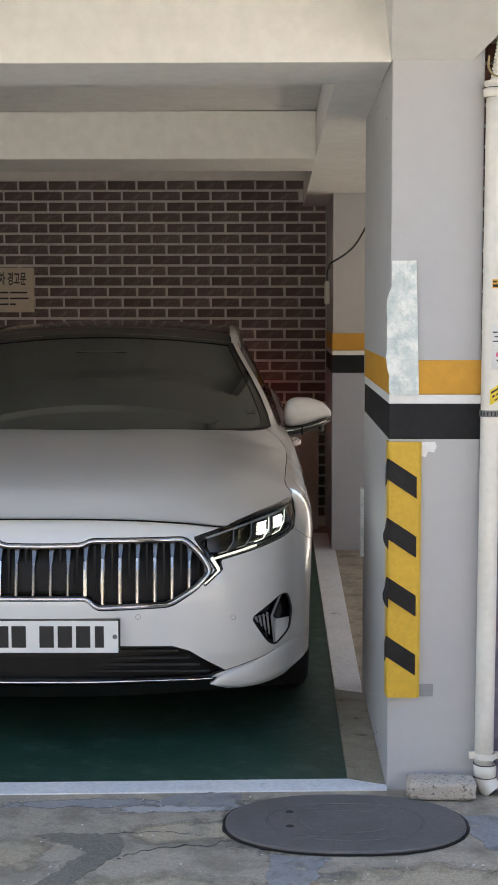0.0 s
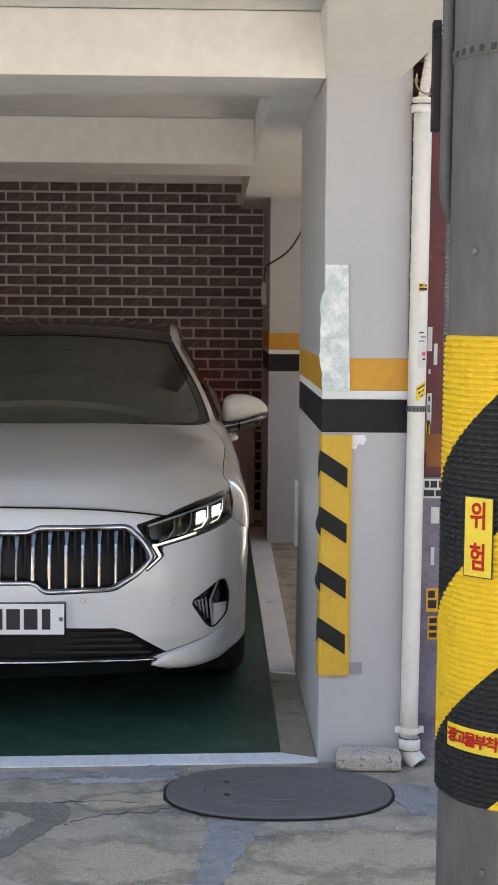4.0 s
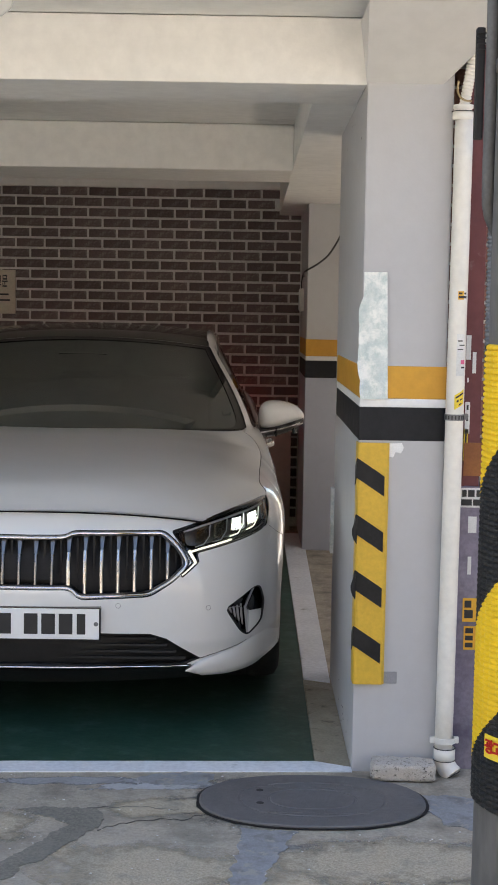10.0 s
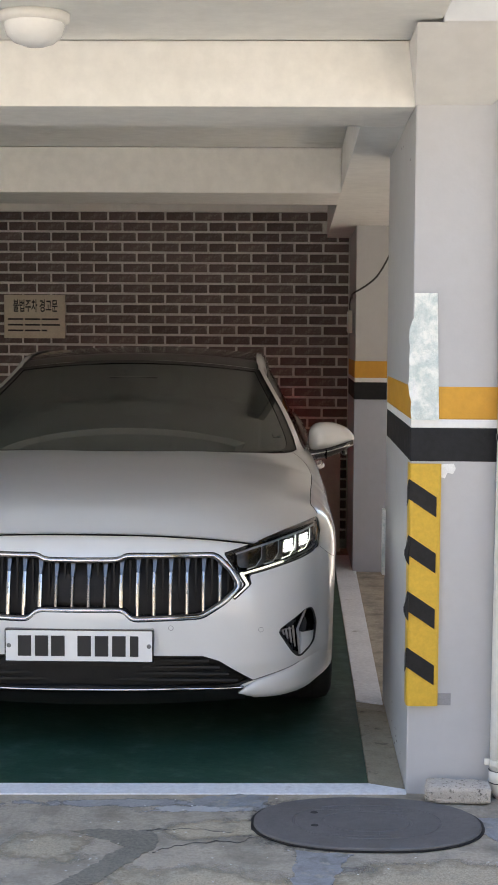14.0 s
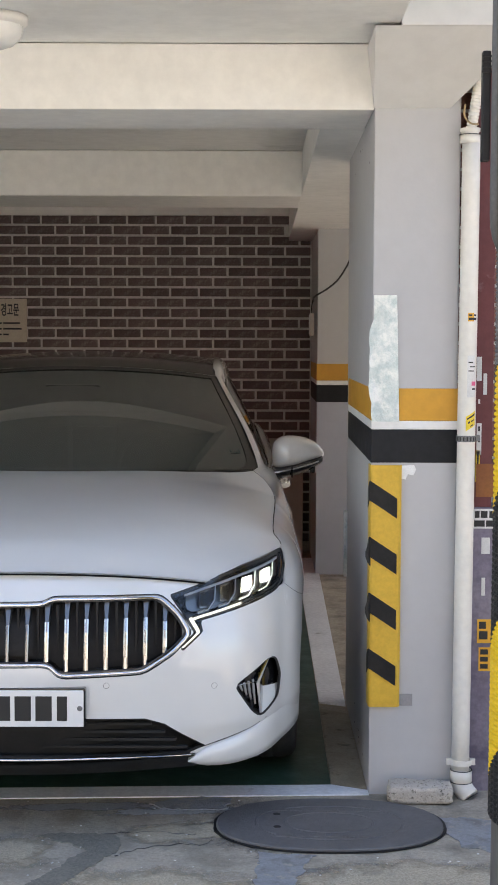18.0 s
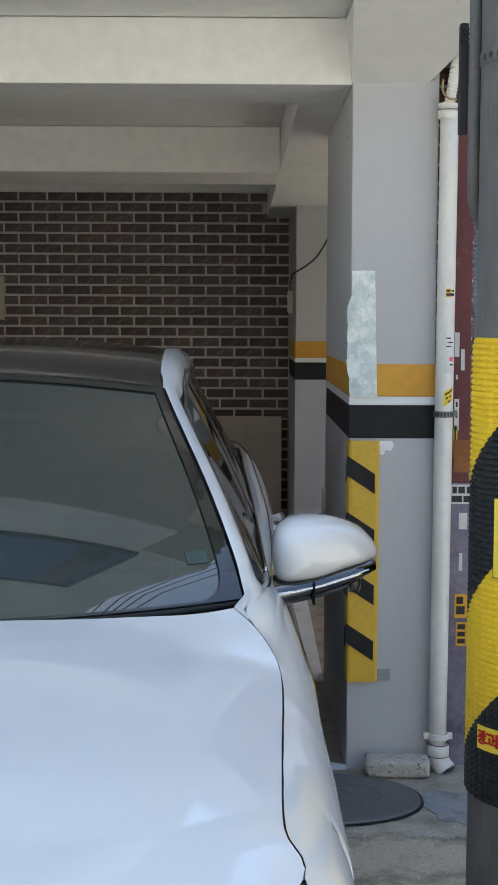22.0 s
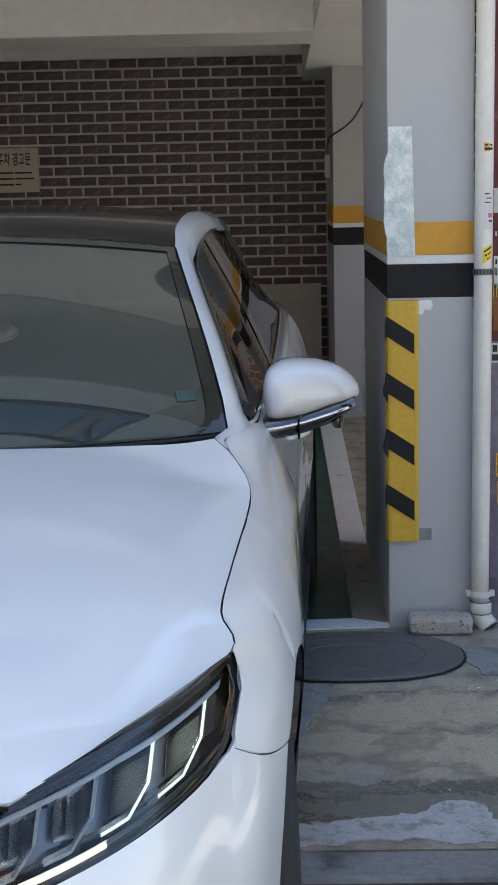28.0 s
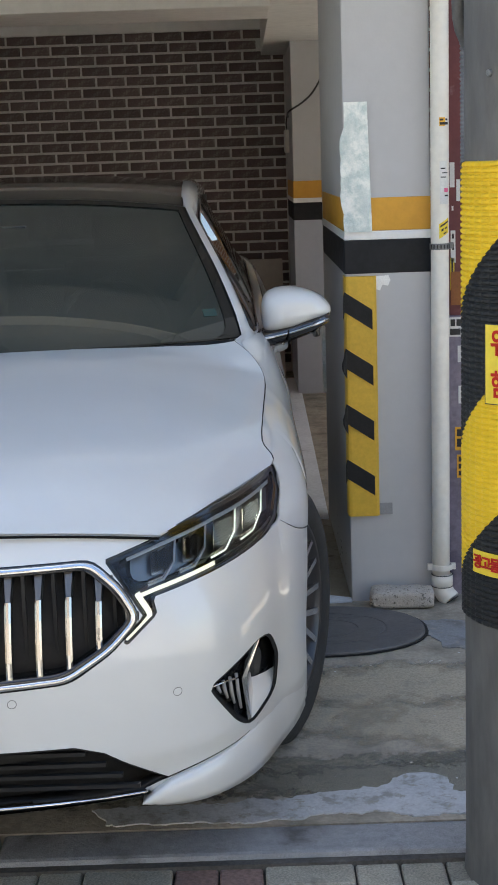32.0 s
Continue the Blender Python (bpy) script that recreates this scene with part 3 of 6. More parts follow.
# ---- the carport ----
def pillars():
    p = tagged(part("pillar_1", box((0.0, 0.0, -0.02), (0.28, 1.28, 2.437), 0.006), M_PILLAR), "grey painted concrete pillar with orange and black bands", "pillar", kind="structure")
    t = 0.0025
    for name, mt, z0, z1 in (("band_orange", M_ORANGE, 1.245, 1.352), ("band_white", M_WHITEBAND, 1.217, 1.245), ("band_black", M_BLACKBAND, 1.107, 1.217)):
        bm = box((-t, -t, z0), (0.28 + t, 1.2, z1), 0.004)
        part(name, bm, mt, p)
    q = tagged(part("pillar_2", box((0.005, 4.54, -0.02), (0.45, 5.7, 2.26), 0.006), M_PILLAR), "grey painted pillar at the back of the carport", "pillar", kind="structure")
    for name, mt, z0, z1 in (("band_orange", M_ORANGE, 1.245, 1.352), ("band_white", M_WHITEBAND, 1.217, 1.245), ("band_black", M_BLACKBAND, 1.107, 1.217)):
        part(name, box((0.005 - t, 4.54 - t, z0), (0.45, 5.56, z1), 0.003), mt, q)
    # thin casing whose bluish colour carries the sky light on this pillar
    part("lower_coat", box((0.0035, 4.5385, 0.0), (0.45, 5.56, 1.107), 0.003), M_SKYTINT, q, "pillar grey below the bands with blue sky light in its colour")


def frame_beams():
    tagged(part("front_beam", box((-4.5, 0.0, 2.25), (-0.002, 0.44, 2.4605), 0.004), M_PLASTER), "cream painted concrete beam across the carport front", "beam", kind="structure")
    tagged(part("inner_beam", box((-4.5, 2.51, 2.213), (-0.158, 3.15, 2.438), 0.008), M_PLASTER), "cream painted concrete beam inside the carport", "beam", kind="structure")
    bm = bmesh.new()
    near = [bm.verts.new(q) for q in ((-0.158, 0.442, 2.25), (0.30, 0.442, 2.25), (0.30, 0.442, 2.438), (-0.158, 0.442, 2.438))]
    far = [bm.verts.new(q) for q in ((-0.158, 5.57, 2.196), (0.30, 5.57, 2.196), (0.30, 5.57, 2.438), (-0.158, 5.57, 2.438))]
    bm.faces.new(near)
    bm.faces.new(far)
    for i in range(4):
        bm.faces.new((near[i], near[(i + 1) % 4], far[(i + 1) % 4], far[i]))
    tagged(part("side_beam", bm, M_CEIL), "painted beam running back over the pillars", "beam", kind="structure")
    # haunch that spreads from the pillar's head to the wall above
    bm = bmesh.new()
    foot = [bm.verts.new(q) for q in ((-0.003, -0.001, 2.256), (0.243, -0.001, 2.256), (0.243, 0.004, 2.256), (-0.003, 0.004, 2.256))]
    head = [bm.verts.new(q) for q in ((-0.026, -0.335, 2.448), (0.44, -0.335, 2.448), (0.44, 0.004, 2.448), (-0.026, 0.004, 2.448))]
    bm.faces.new(foot)
    bm.faces.new(head)
    for lo, hi in ((foot, head),):
        for i in range(4):
            bm.faces.new((lo[i], lo[(i + 1) % 4], hi[(i + 1) % 4], hi[i]))
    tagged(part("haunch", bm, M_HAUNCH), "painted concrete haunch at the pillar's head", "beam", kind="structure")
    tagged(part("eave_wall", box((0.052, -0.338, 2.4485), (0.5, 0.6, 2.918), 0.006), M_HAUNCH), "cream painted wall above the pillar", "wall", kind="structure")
    tagged(part("ceiling", box((-4.5, 0.2, 2.44), (1.2, 5.8, 2.62)), M_CEIL), "painted concrete carport ceiling", "ceiling", kind="structure")
    tagged(part("soffit", box((-9.5, -0.86, 2.462), (0.05, -0.001, 2.9)), M_CEIL), "painted soffit before the front beam", "ceiling", kind="structure")


def closing_walls():
    tagged(part("wall_left", box((-4.7, -0.1, -0.1), (-4.5, 5.8, 2.6)), M_PLASTER), "plain plastered side wall of the carport", "wall", kind="structure")
    tagged(part("wall_back", box((-4.7, 5.582, -0.1), (1.3, 5.8, 2.6)), M_MORTAR), "brick-clad back wall with pale mortar joints", "wall", kind="structure")
    tagged(part("wall_band", box((-4.5, 5.55, 2.372), (0.0, 5.581, 2.45)), M_CEIL), "plaster band above the brickwork", "wall", kind="structure")
    tagged(part("fascia", box((-9.5, -0.868, 2.468), (0.05, -0.861, 2.918)), M_FACADE), "pale rendered fascia above the carport", "wall", kind="structure")
    # the building above
    up = tagged(part("building_wall", box((-9.5, -0.84, 2.92), (0.62, 7.0, 7.05)), M_FACADE), "grey rendered upper storey of the building above the carport", "building", kind="structure")
    for x in (-6.0, -0.95):
        wd = part("window", box((x - 1.0, -0.87, 3.02), (x + 1.0, -0.83, 4.15)), M_WINDOW, up, "dark upper window")
        for a, b in (((x - 1.04, -0.89, 2.98), (x + 1.04, -0.84, 3.02)), ((x - 1.04, -0.89, 4.15), (x + 1.04, -0.84, 4.19)), ((x - 1.04, -0.89, 3.02), (x - 1.0, -0.84, 4.15)), ((x + 1.0, -0.89, 3.02), (x + 1.04, -0.84, 4.15))):
            part("frame", box(a, b, 0.004), M_ARMFRAME, wd)
    # unseen house, added to keep sun off the pole and right-hand ground
    tagged(part("next_building", box((2.3, -0.6, -0.05), (10, 7, 3.6)), M_REDWALL), "unseen brick house next door, added to block the sun", "building", kind="structure")


# ---- the car ----
M_BODY = mat("pearl white car paint", (0.71, 0.715, 0.705), (0.69, 0.695, 0.685), 0.7, 0.30, rough_var=0.03, coat=1.0, fine=0.03, spec=0.6)
M_GLOSSBLK = mat("gloss black trim", (0.010, 0.010, 0.011), rough=0.12, rough_var=0.03, coat=0.5, fine=0)
M_MATTBLK = mat("matt black plastic", (0.013, 0.013, 0.0135), (0.019, 0.019, 0.0195), 12, 0.6, spec=0.3, bump=0.15, bump_scale=300, fine=0.2)
M_CHROME = mat("chrome", (0.80, 0.80, 0.80), rough=0.08, rough_var=0.03, metal=1.0, fine=0)
M_BARCHROME = mat("warm chrome", (0.58, 0.555, 0.53), rough=0.14, rough_var=0.04, metal=1.0, fine=0)
M_DARKCHROME = mat("dark chrome", (0.30, 0.30, 0.31), rough=0.22, rough_var=0.04, metal=1.0, fine=0)
M_SHOULDER = mat("smoked chrome", (0.20, 0.20, 0.20), rough=0.30, rough_var=0.04, metal=1.0, fine=0)
M_ARM = mat("dark satin chrome", (0.13, 0.13, 0.135), rough=0.14, rough_var=0.03, metal=1.0, fine=0)
M_TYRE = mat("tyre rubber", (0.014, 0.014, 0.015), (0.02, 0.02, 0.02), 8, 0.75, bump=0.2, bump_scale=150, fine=0.3)
M_ALLOY = mat("machined alloy", (0.62, 0.62, 0.64), rough=0.25, rough_var=0.05, metal=1.0, fine=0.05)
M_ALLOYDARK = mat("dark alloy", (0.05, 0.05, 0.055), rough=0.35, metal=0.6, fine=0)
M_PLATE = mat("white plate", (0.78, 0.78, 0.77), rough=0.45, fine=0.03)
M_DRL = mat("daytime lamp strip", (0.35, 0.36, 0.33), rough=0.3, fine=0, glow=((1.0, 1.0, 0.86), 0.30))
M_LED = mat("lit lamp element", (0.9, 0.9, 0.9), rough=0.2, fine=0, glow=((0.88, 1.0, 0.97), 8.0))
M_LITRIM = mat("lit cell rim", (0.8, 0.82, 0.8), rough=0.25, fine=0, glow=((0.84, 1.0, 0.84), 0.22))
M_TAIL = mat("lit red tail lamp", (0.4, 0.01, 0.01), rough=0.15, fine=0, glow=((1.0, 0.03, 0.03), 0.4))
M_REFLECT = mat("smoky lamp reflector", (0.48, 0.425, 0.355), (0.30, 0.26, 0.22), 20, rough=0.24, rough_var=0.05, metal=1.0, fine=0, bump=0.5, bump_scale=45)
M_CELLRIM = mat("frosted cell rim", (0.62, 0.63, 0.63), rough=0.3, fine=0)
M_AMBER = mat("amber lens", (0.34, 0.17, 0.07), rough=0.15, fine=0)
M_SEAT = mat("dark seat leather", (0.03, 0.028, 0.027), (0.04, 0.038, 0.036), 6, 0.55, fine=0.2)
M_SCREEN = plain_glass("tinted windscreen", (0.020, 0.029, 0.026), ior=2.0, dust_glare=0.085)
M_SIDEGLASS = plain_glass("tinted side glass", (0.07, 0.075, 0.07), ior=1.75, dust_glare=0.02)
M_LENS = plain_glass("clear lamp cover", (0.96, 0.97, 0.97))
M_LOUVRE = mat("satin grey louvre", (0.30, 0.30, 0.30), rough=0.35, fine=0)
M_LABEL = mat("teal label behind tinted glass", (0.022, 0.062, 0.062), (0.028, 0.074, 0.072), 60, 0.07, fine=0.2, coat=0.5)
M_ROOF = mat("black glass roof", (0.014, 0.014, 0.015), rough=0.09, rough_var=0.02, fine=0, spec=0.42)
M_BORDER = mat("black screen border", (0.010, 0.011, 0.011), rough=0.06, rough_var=0.02, fine=0, spec=0.5)
M_GAP = mat("panel gap", (0.006, 0.006, 0.006), rough=0.8, fine=0, spec=0.1)

AXLE_Y, AXLE_REAR, WHEEL_R, HUB_Z = 0.95, 3.805, 0.336, 0.336


def nose_y(x, z):
    """Depth of the nose behind its foremost point, at a width and a height."""
    x = min(abs(x), 0.95)
    g = 0.08 * ((z - 0.5) / 0.25) ** 2 if z > 0.5 else (0.25 * (0.32 - z) if z < 0.32 else 0.0)
    # below the lamps the corner is squarer
    square = 0.12 * ease(x, 0.84, 0.93) * (1 - ease(z, 0.68, 0.76))
    return -0.012 + 0.32 * x * x + 0.55 * (x / 0.93) ** 12 - square + g * (1 + 1.2 * (x / 0.85) ** 4)


def nose_x(y, z):
    """Half-width of the nose at a depth and height."""
    lo, hi = 0.0, 0.95
    for _ in range(30):
        m = (lo + hi) / 2
        lo, hi = (m, hi) if nose_y(m, z) < y else (lo, m)
    return lo


GRILLE = [(0.0, 0.703), (0.130, 0.704), (0.158, 0.719), (0.474, 0.715), (0.531, 0.664), (0.566, 0.606), (0.512, 0.552), (0.427, 0.502), (0.182, 0.498), (0.153, 0.532), (0.0, 0.532)]
LAMP = [(0.500, 0.717), (0.610, 0.746), (0.724, 0.773), (0.850, 0.789), (0.862, 0.748), (0.850, 0.700), (0.825, 0.682), (0.720, 0.662), (0.596, 0.638), (0.604, 0.606), (0.545, 0.556), (0.530, 0.566), (0.576, 0.606), (0.540, 0.662)]
# the bumper is open behind the lamp, up to its seam with the wing
LAMP_CUT = LAMP[:3] + [(0.850, 0.80), (0.89, 0.80), (0.89, 0.690), (0.850, 0.690)] + LAMP[6:]

VENT = [(0.697, 0.433), (0.806, 0.496), (0.830, 0.487), (0.847, 0.424), (0.838, 0.352), (0.783, 0.315), (0.755, 0.336)]
def soft_corners(poly, r, n=4):
    """The outline with its corners rounded by about r."""
    out = []
    for i, b in enumerate(poly):
        a, c = Vector(poly[i - 1]), Vector(poly[(i + 1) % len(poly)])
        b = Vector(b)
        p, q = b + (a - b).normalized() * min(r, (a - b).length * 0.45), b + (c - b).normalized() * min(r, (c - b).length * 0.45)
        out += [tuple(p * (1 - t) ** 2 + b * 2 * t * (1 - t) + q * t * t) for t in span(0, 1, n)]
    return out


VENT = soft_corners(VENT, 0.018)
LAMP = soft_corners(LAMP, 0.008)
GRILLE = GRILLE[:1] + soft_corners(GRILLE, 0.022)[4:-4] + GRILLE[-1:]
INTAKE = [(0.0, 0.372), (0.264, 0.369), (0.433, 0.361), (0.490, 0.341), (0.612, 0.258), (0.548, 0.236), (0.0, 0.250)]
HOOD_LINE = [(0.0, 0.790), (0.233, 0.786), (0.425, 0.775), (0.543, 0.760), (0.610, 0.747), (0.724, 0.773), (0.855, 0.789), (0.862, 0.690), (0.95, 0.600)]


def mirrored(poly):
    """A half outline that starts and ends on the middle line, made whole."""
    return poly + [(-x, z) for x, z in reversed(poly) if x > 1e-6]


def flipped(poly):
    return [(-x, z) for x, z in poly]


def inside(p, poly):
    x, y = p
    hit = False
    for (xa, ya), (xb, yb) in zip(poly, poly[1:] + poly[:1]):
        if (ya > y) != (yb > y) and x < (xb - xa) * (y - ya) / (yb - ya) + xa:
            hit = not hit
    return hit


def onto(p, poly):
    """The nearest point on an outline."""
    best, where = 1e9, p
    for (xa, ya), (xb, yb) in zip(poly, poly[1:] + poly[:1]):
        dx, dy = xb - xa, yb - ya
        t = max(0, min(1, ((p[0] - xa) * dx + (p[1] - ya) * dy) / (dx * dx + dy * dy + 1e-12)))
        q = (xa + t * dx, ya + t * dy)
        d = (q[0] - p[0]) ** 2 + (q[1] - p[1]) ** 2
        if d < best:
            best, where = d, q
    return where


def cut_sheet(keys, place, cuts):
    """A sheet over rows of flat points, with openings cut along outlines; place(a, b) sets each point in space."""
    bm = bmesh.new()
    keep, edge = [], {}
    nu, nv = len(keys), len(keys[0])
    for i in range(nu - 1):
        for j in range(nv - 1):
            c = [keys[i][j], keys[i + 1][j], keys[i + 1][j + 1], keys[i][j + 1]]
            mid = (sum(p[0] for p in c) / 4, sum(p[1] for p in c) / 4)
            k = next((n for n, poly in enumerate(cuts) if inside(mid, poly)), None)
            if k is None:
                keep.append((i, j))
            else:
                for q in ((i, j), (i + 1, j), (i + 1, j + 1), (i, j + 1)):
                    edge[q] = k
    verts = {}

    def vert(q):
        if q not in verts:
            p = keys[q[0]][q[1]]
            verts[q] = bm.verts.new(place(*(onto(p, cuts[edge[q]]) if q in edge else p)))
        return verts[q]

    for i, j in keep:
        bm.faces.new([vert(q) for q in ((i, j), (i + 1, j), (i + 1, j + 1), (i, j + 1))])
    bmesh.ops.dissolve_degenerate(bm, dist=1e-5, edges=bm.edges)
    return bm


def thicken(ob, t):
    m = ob.modifiers.new("thickness", "SOLIDIFY")
    m.thickness, m.offset, m.use_rim = t, 0.0, False
    return ob


def round_path(pts, n=6, closed=False):
    """A smooth run through 3D points."""
    out = []
    m = len(pts)
    for i in range(m if closed else m - 1):
        if closed:
            p0, p1, p2, p3 = (Vector(pts[k % m]) for k in (i - 1, i, i + 1, i + 2))
        else:
            p0, p1, p2, p3 = (Vector(pts[min(max(k, 0), m - 1)]) for k in (i - 1, i, i + 1, i + 2))
        for k in range(n):
            t = k / n
            out.append(0.5 * (2 * p1 + (p2 - p0) * t + (2 * p0 - 5 * p1 + 4 * p2 - p3) * t * t + (3 * p1 - p0 - 3 * p2 + p3) * t**3))
    if not closed:
        out.append(Vector(pts[-1]))
    return out


def dense(poly, step=0.012, closed=True):
    out = []
    pairs = zip(poly, poly[1:] + poly[:1]) if closed else zip(poly, poly[1:])
    for a, b in pairs:
        n = max(1, int(math.hypot(b[0] - a[0], b[1] - a[1]) / step))
        out += [(a[0] + (b[0] - a[0]) * k / n, a[1] + (b[1] - a[1]) * k / n) for k in range(n)]
    if not closed:
        out.append(poly[-1])
    return out


def ribbon(poly, w, front, back, closed=True):
    """A raised strip that follows an outline on the nose; w: its width inwards and outwards."""
    bm = bmesh.new()
    pts = dense(poly, 0.012, closed)
    n = len(pts)
    rings = []
    for i, (x, z) in enumerate(pts):
        a, b = (pts[i - 1], pts[(i + 1) % n]) if closed else (pts[max(i - 1, 0)], pts[min(i + 1, n - 1)])
        d = Vector((b[0] - a[0], b[1] - a[1]))
        d = d.normalized() if d.length > 1e-9 else Vector((1, 0))
        nx, nz = -d.y, d.x
        ring = []
        for s, off in ((-1, back), (-1, front * 0.6), (-0.5, front), (0.5, front), (1, front * 0.6), (1, back)):
            px, pz = x + nx * s * w / 2, z + nz * s * w / 2
            ring.append(bm.verts.new((px, nose_y(px, pz) + off, pz)))
        rings.append(ring)
    pairs = list(zip(rings, rings[1:] + rings[:1])) if closed else list(zip(rings, rings[1:]))
    for a, b in pairs:
        for k in range(6):
            bm.faces.new((a[k], a[(k + 1) % 6], b[(k + 1) % 6], b[k]))
    return bm


def fill_nose(poly, off):
    """A sheet on the nose, filling an outline, set back by off."""
    xs, zs = [p[0] for p in poly], [p[1] for p in poly]
    nx, nz = max(4, int((max(xs) - min(xs)) / 0.018)), max(4, int((max(zs) - min(zs)) / 0.018))
    bm = bmesh.new()
    cols = span(min(xs) - 0.01, max(xs) + 0.01, nx + 2)
    rows = span(min(zs) - 0.01, max(zs) + 0.01, nz + 2)
    verts = {}

    def vert(i, j):
        if (i, j) not in verts:
            p = (cols[i], rows[j])
            if not inside(p, poly):
                p = onto(p, poly)
            verts[i, j] = bm.verts.new((p[0], nose_y(*p) + off, p[1]))
        return verts[i, j]

    for i in range(nx + 1):
        for j in range(nz + 1):
            if inside(((cols[i] + cols[i + 1]) / 2, (rows[j] + rows[j + 1]) / 2), poly):
                bm.faces.new([vert(*q) for q in ((i, j), (i + 1, j), (i + 1, j + 1), (i, j + 1))])
    bmesh.ops.dissolve_degenerate(bm, dist=1e-5, edges=bm.edges)
    return bm


# the seam between hood and wing, from the nose to the screen
SEAM = [(0.610, 0.200, 0.747), (0.724, 0.370, 0.773), (0.848, 0.650, 0.792), (0.829, 0.735, 0.830), (0.834, 0.95, 0.855), (0.845, 1.29, 0.896), (0.812, 1.385, 0.948), (0.765, 1.445, 0.982)]
SEAM_PATH = round_path(SEAM, 5)
# the shoulder: half-width and height of the body's upper edge along its length
REAR_REF = 1.75
SHOULDER_X = [(0.40, 0.74), (0.65, 0.846), (0.735, 0.832), (1.0, 0.838), (1.29, 0.847), (1.385, 0.818), (1.445, 0.784), (1.52, 0.802), (1.62, 0.820), (1.75, 0.840), (2.6, 0.862), (3.4, 0.853), (4.2, 0.815), (4.75, 0.72)]
SHOULDER_Z = [(0.40, 0.775), (0.65, 0.792), (0.735, 0.832), (1.0, 0.860), (1.29, 0.897), (1.385, 0.945), (1.445, 0.976), (1.52, 0.979), (1.62, 0.976), (1.75, 0.972), (2.6, 0.975), (3.4, 0.985), (4.2, 1.02), (4.75, 1.02)]
# half-width of the side windows' lower edge
BELT_X = [(1.5, 0.795), (1.62, 0.810), (1.75, 0.829), (2.2, 0.828), (2.8, 0.824), (3.4, 0.814), (4.2, 0.785), (4.62, 0.70)]


# hood and wings share one height field: height along the middle, and how far it has dropped at the wing's edge
CROWN = [(0.075, 0.793), (0.15, 0.822), (0.26, 0.868), (0.62, 0.930), (1.04, 0.982), (1.21, 0.998), (1.45, 1.015)]
FALL = [(0.20, 0.307), (0.37, 0.202), (0.65, 0.137), (0.80, 0.121), (0.95, 0.119), (1.29, 0.106), (1.385, 0.073), (1.445, 0.046)]


def top_z(x, y):
    """Height of hood and wing top over the plan."""
    return smooth_rows(CROWN, y) - smooth_rows(FALL, y) * (abs(x) / 0.84) ** 3.5


def shoulder_ref(y):
    """Half-width and height of the line where the body turns from top to side."""
    if y >= REAR_REF:
        return smooth_rows(SHOULDER_X, y), smooth_rows(SHOULDER_Z, y)
    f = ease(y, 1.12, REAR_REF)
    return 0.834 + 0.006 * f, top_z(0.834, min(y, 1.2)) * (1 - f) + 0.972 * f


def shoulder(y):
    """Half-width and height of the side panel's upper edge; along the hood it follows the seam."""
    if 0.66 < y < 1.44:
        for p, q in zip(SEAM_PATH, SEAM_PATH[1:]):
            if p.y <= y <= q.y:
                f = (y - p.y) / (q.y - p.y)
                return p.x + (q.x - p.x) * f, p.z + (q.z - p.z) * f
    return smooth_rows(SHOULDER_X, y), smooth_rows(SHOULDER_Z, y)


def side_x(y, z):
    """Half-width of the body's side at a length and height."""
    xe, ze = shoulder(y)
    xs, zs = shoulder_ref(y)
    if z > zs and ze > zs + 0.002:
        u = min(1, (z - zs) / (ze - zs))
        return xs + (xe - xs) * (0.72 * u + 0.28 * u * u)
    full = smooth_rows([(0.4, 0.88), (0.5, 0.897), (0.58, 0.910), (0.65, 0.921), (0.73, 0.930), (0.82, 0.938), (0.92, 0.943), (1.05, 0.945), (1.2, 0.944), (2.0, 0.920), (3.0, 0.917), (3.8, 0.926), (4.4, 0.90), (4.75, 0.82)], y)
    # the arches swell and the doors draw in
    low = 0.62
    if z > low:
        t = min(1.02, (z - low) / (zs - low))
        x = xs + (full - xs) * (math.sqrt(1 - (0.93 * t) ** 2.2) - 0.385) / 0.615
    else:
        x = full - 0.05 * ((low - z) / 0.42) ** 2
    x += 0.008 * math.exp(-(((z - 0.80) / 0.03) ** 2)) * ease(y, 1.3, 1.7)
    # a soft turn from the nose into the side
    f = ease(y, 0.56, 0.82)
    return x if f >= 1 else nose_x(y, z) * (1 - f) + x * f


def seam_z(y):
    """Height of the seam between bumper and wing."""
    z = 0.65
    for _ in range(4):
        z = lerp_rows(HOOD_LINE[-2:], max(0.862, nose_x(y, z)))
    return z


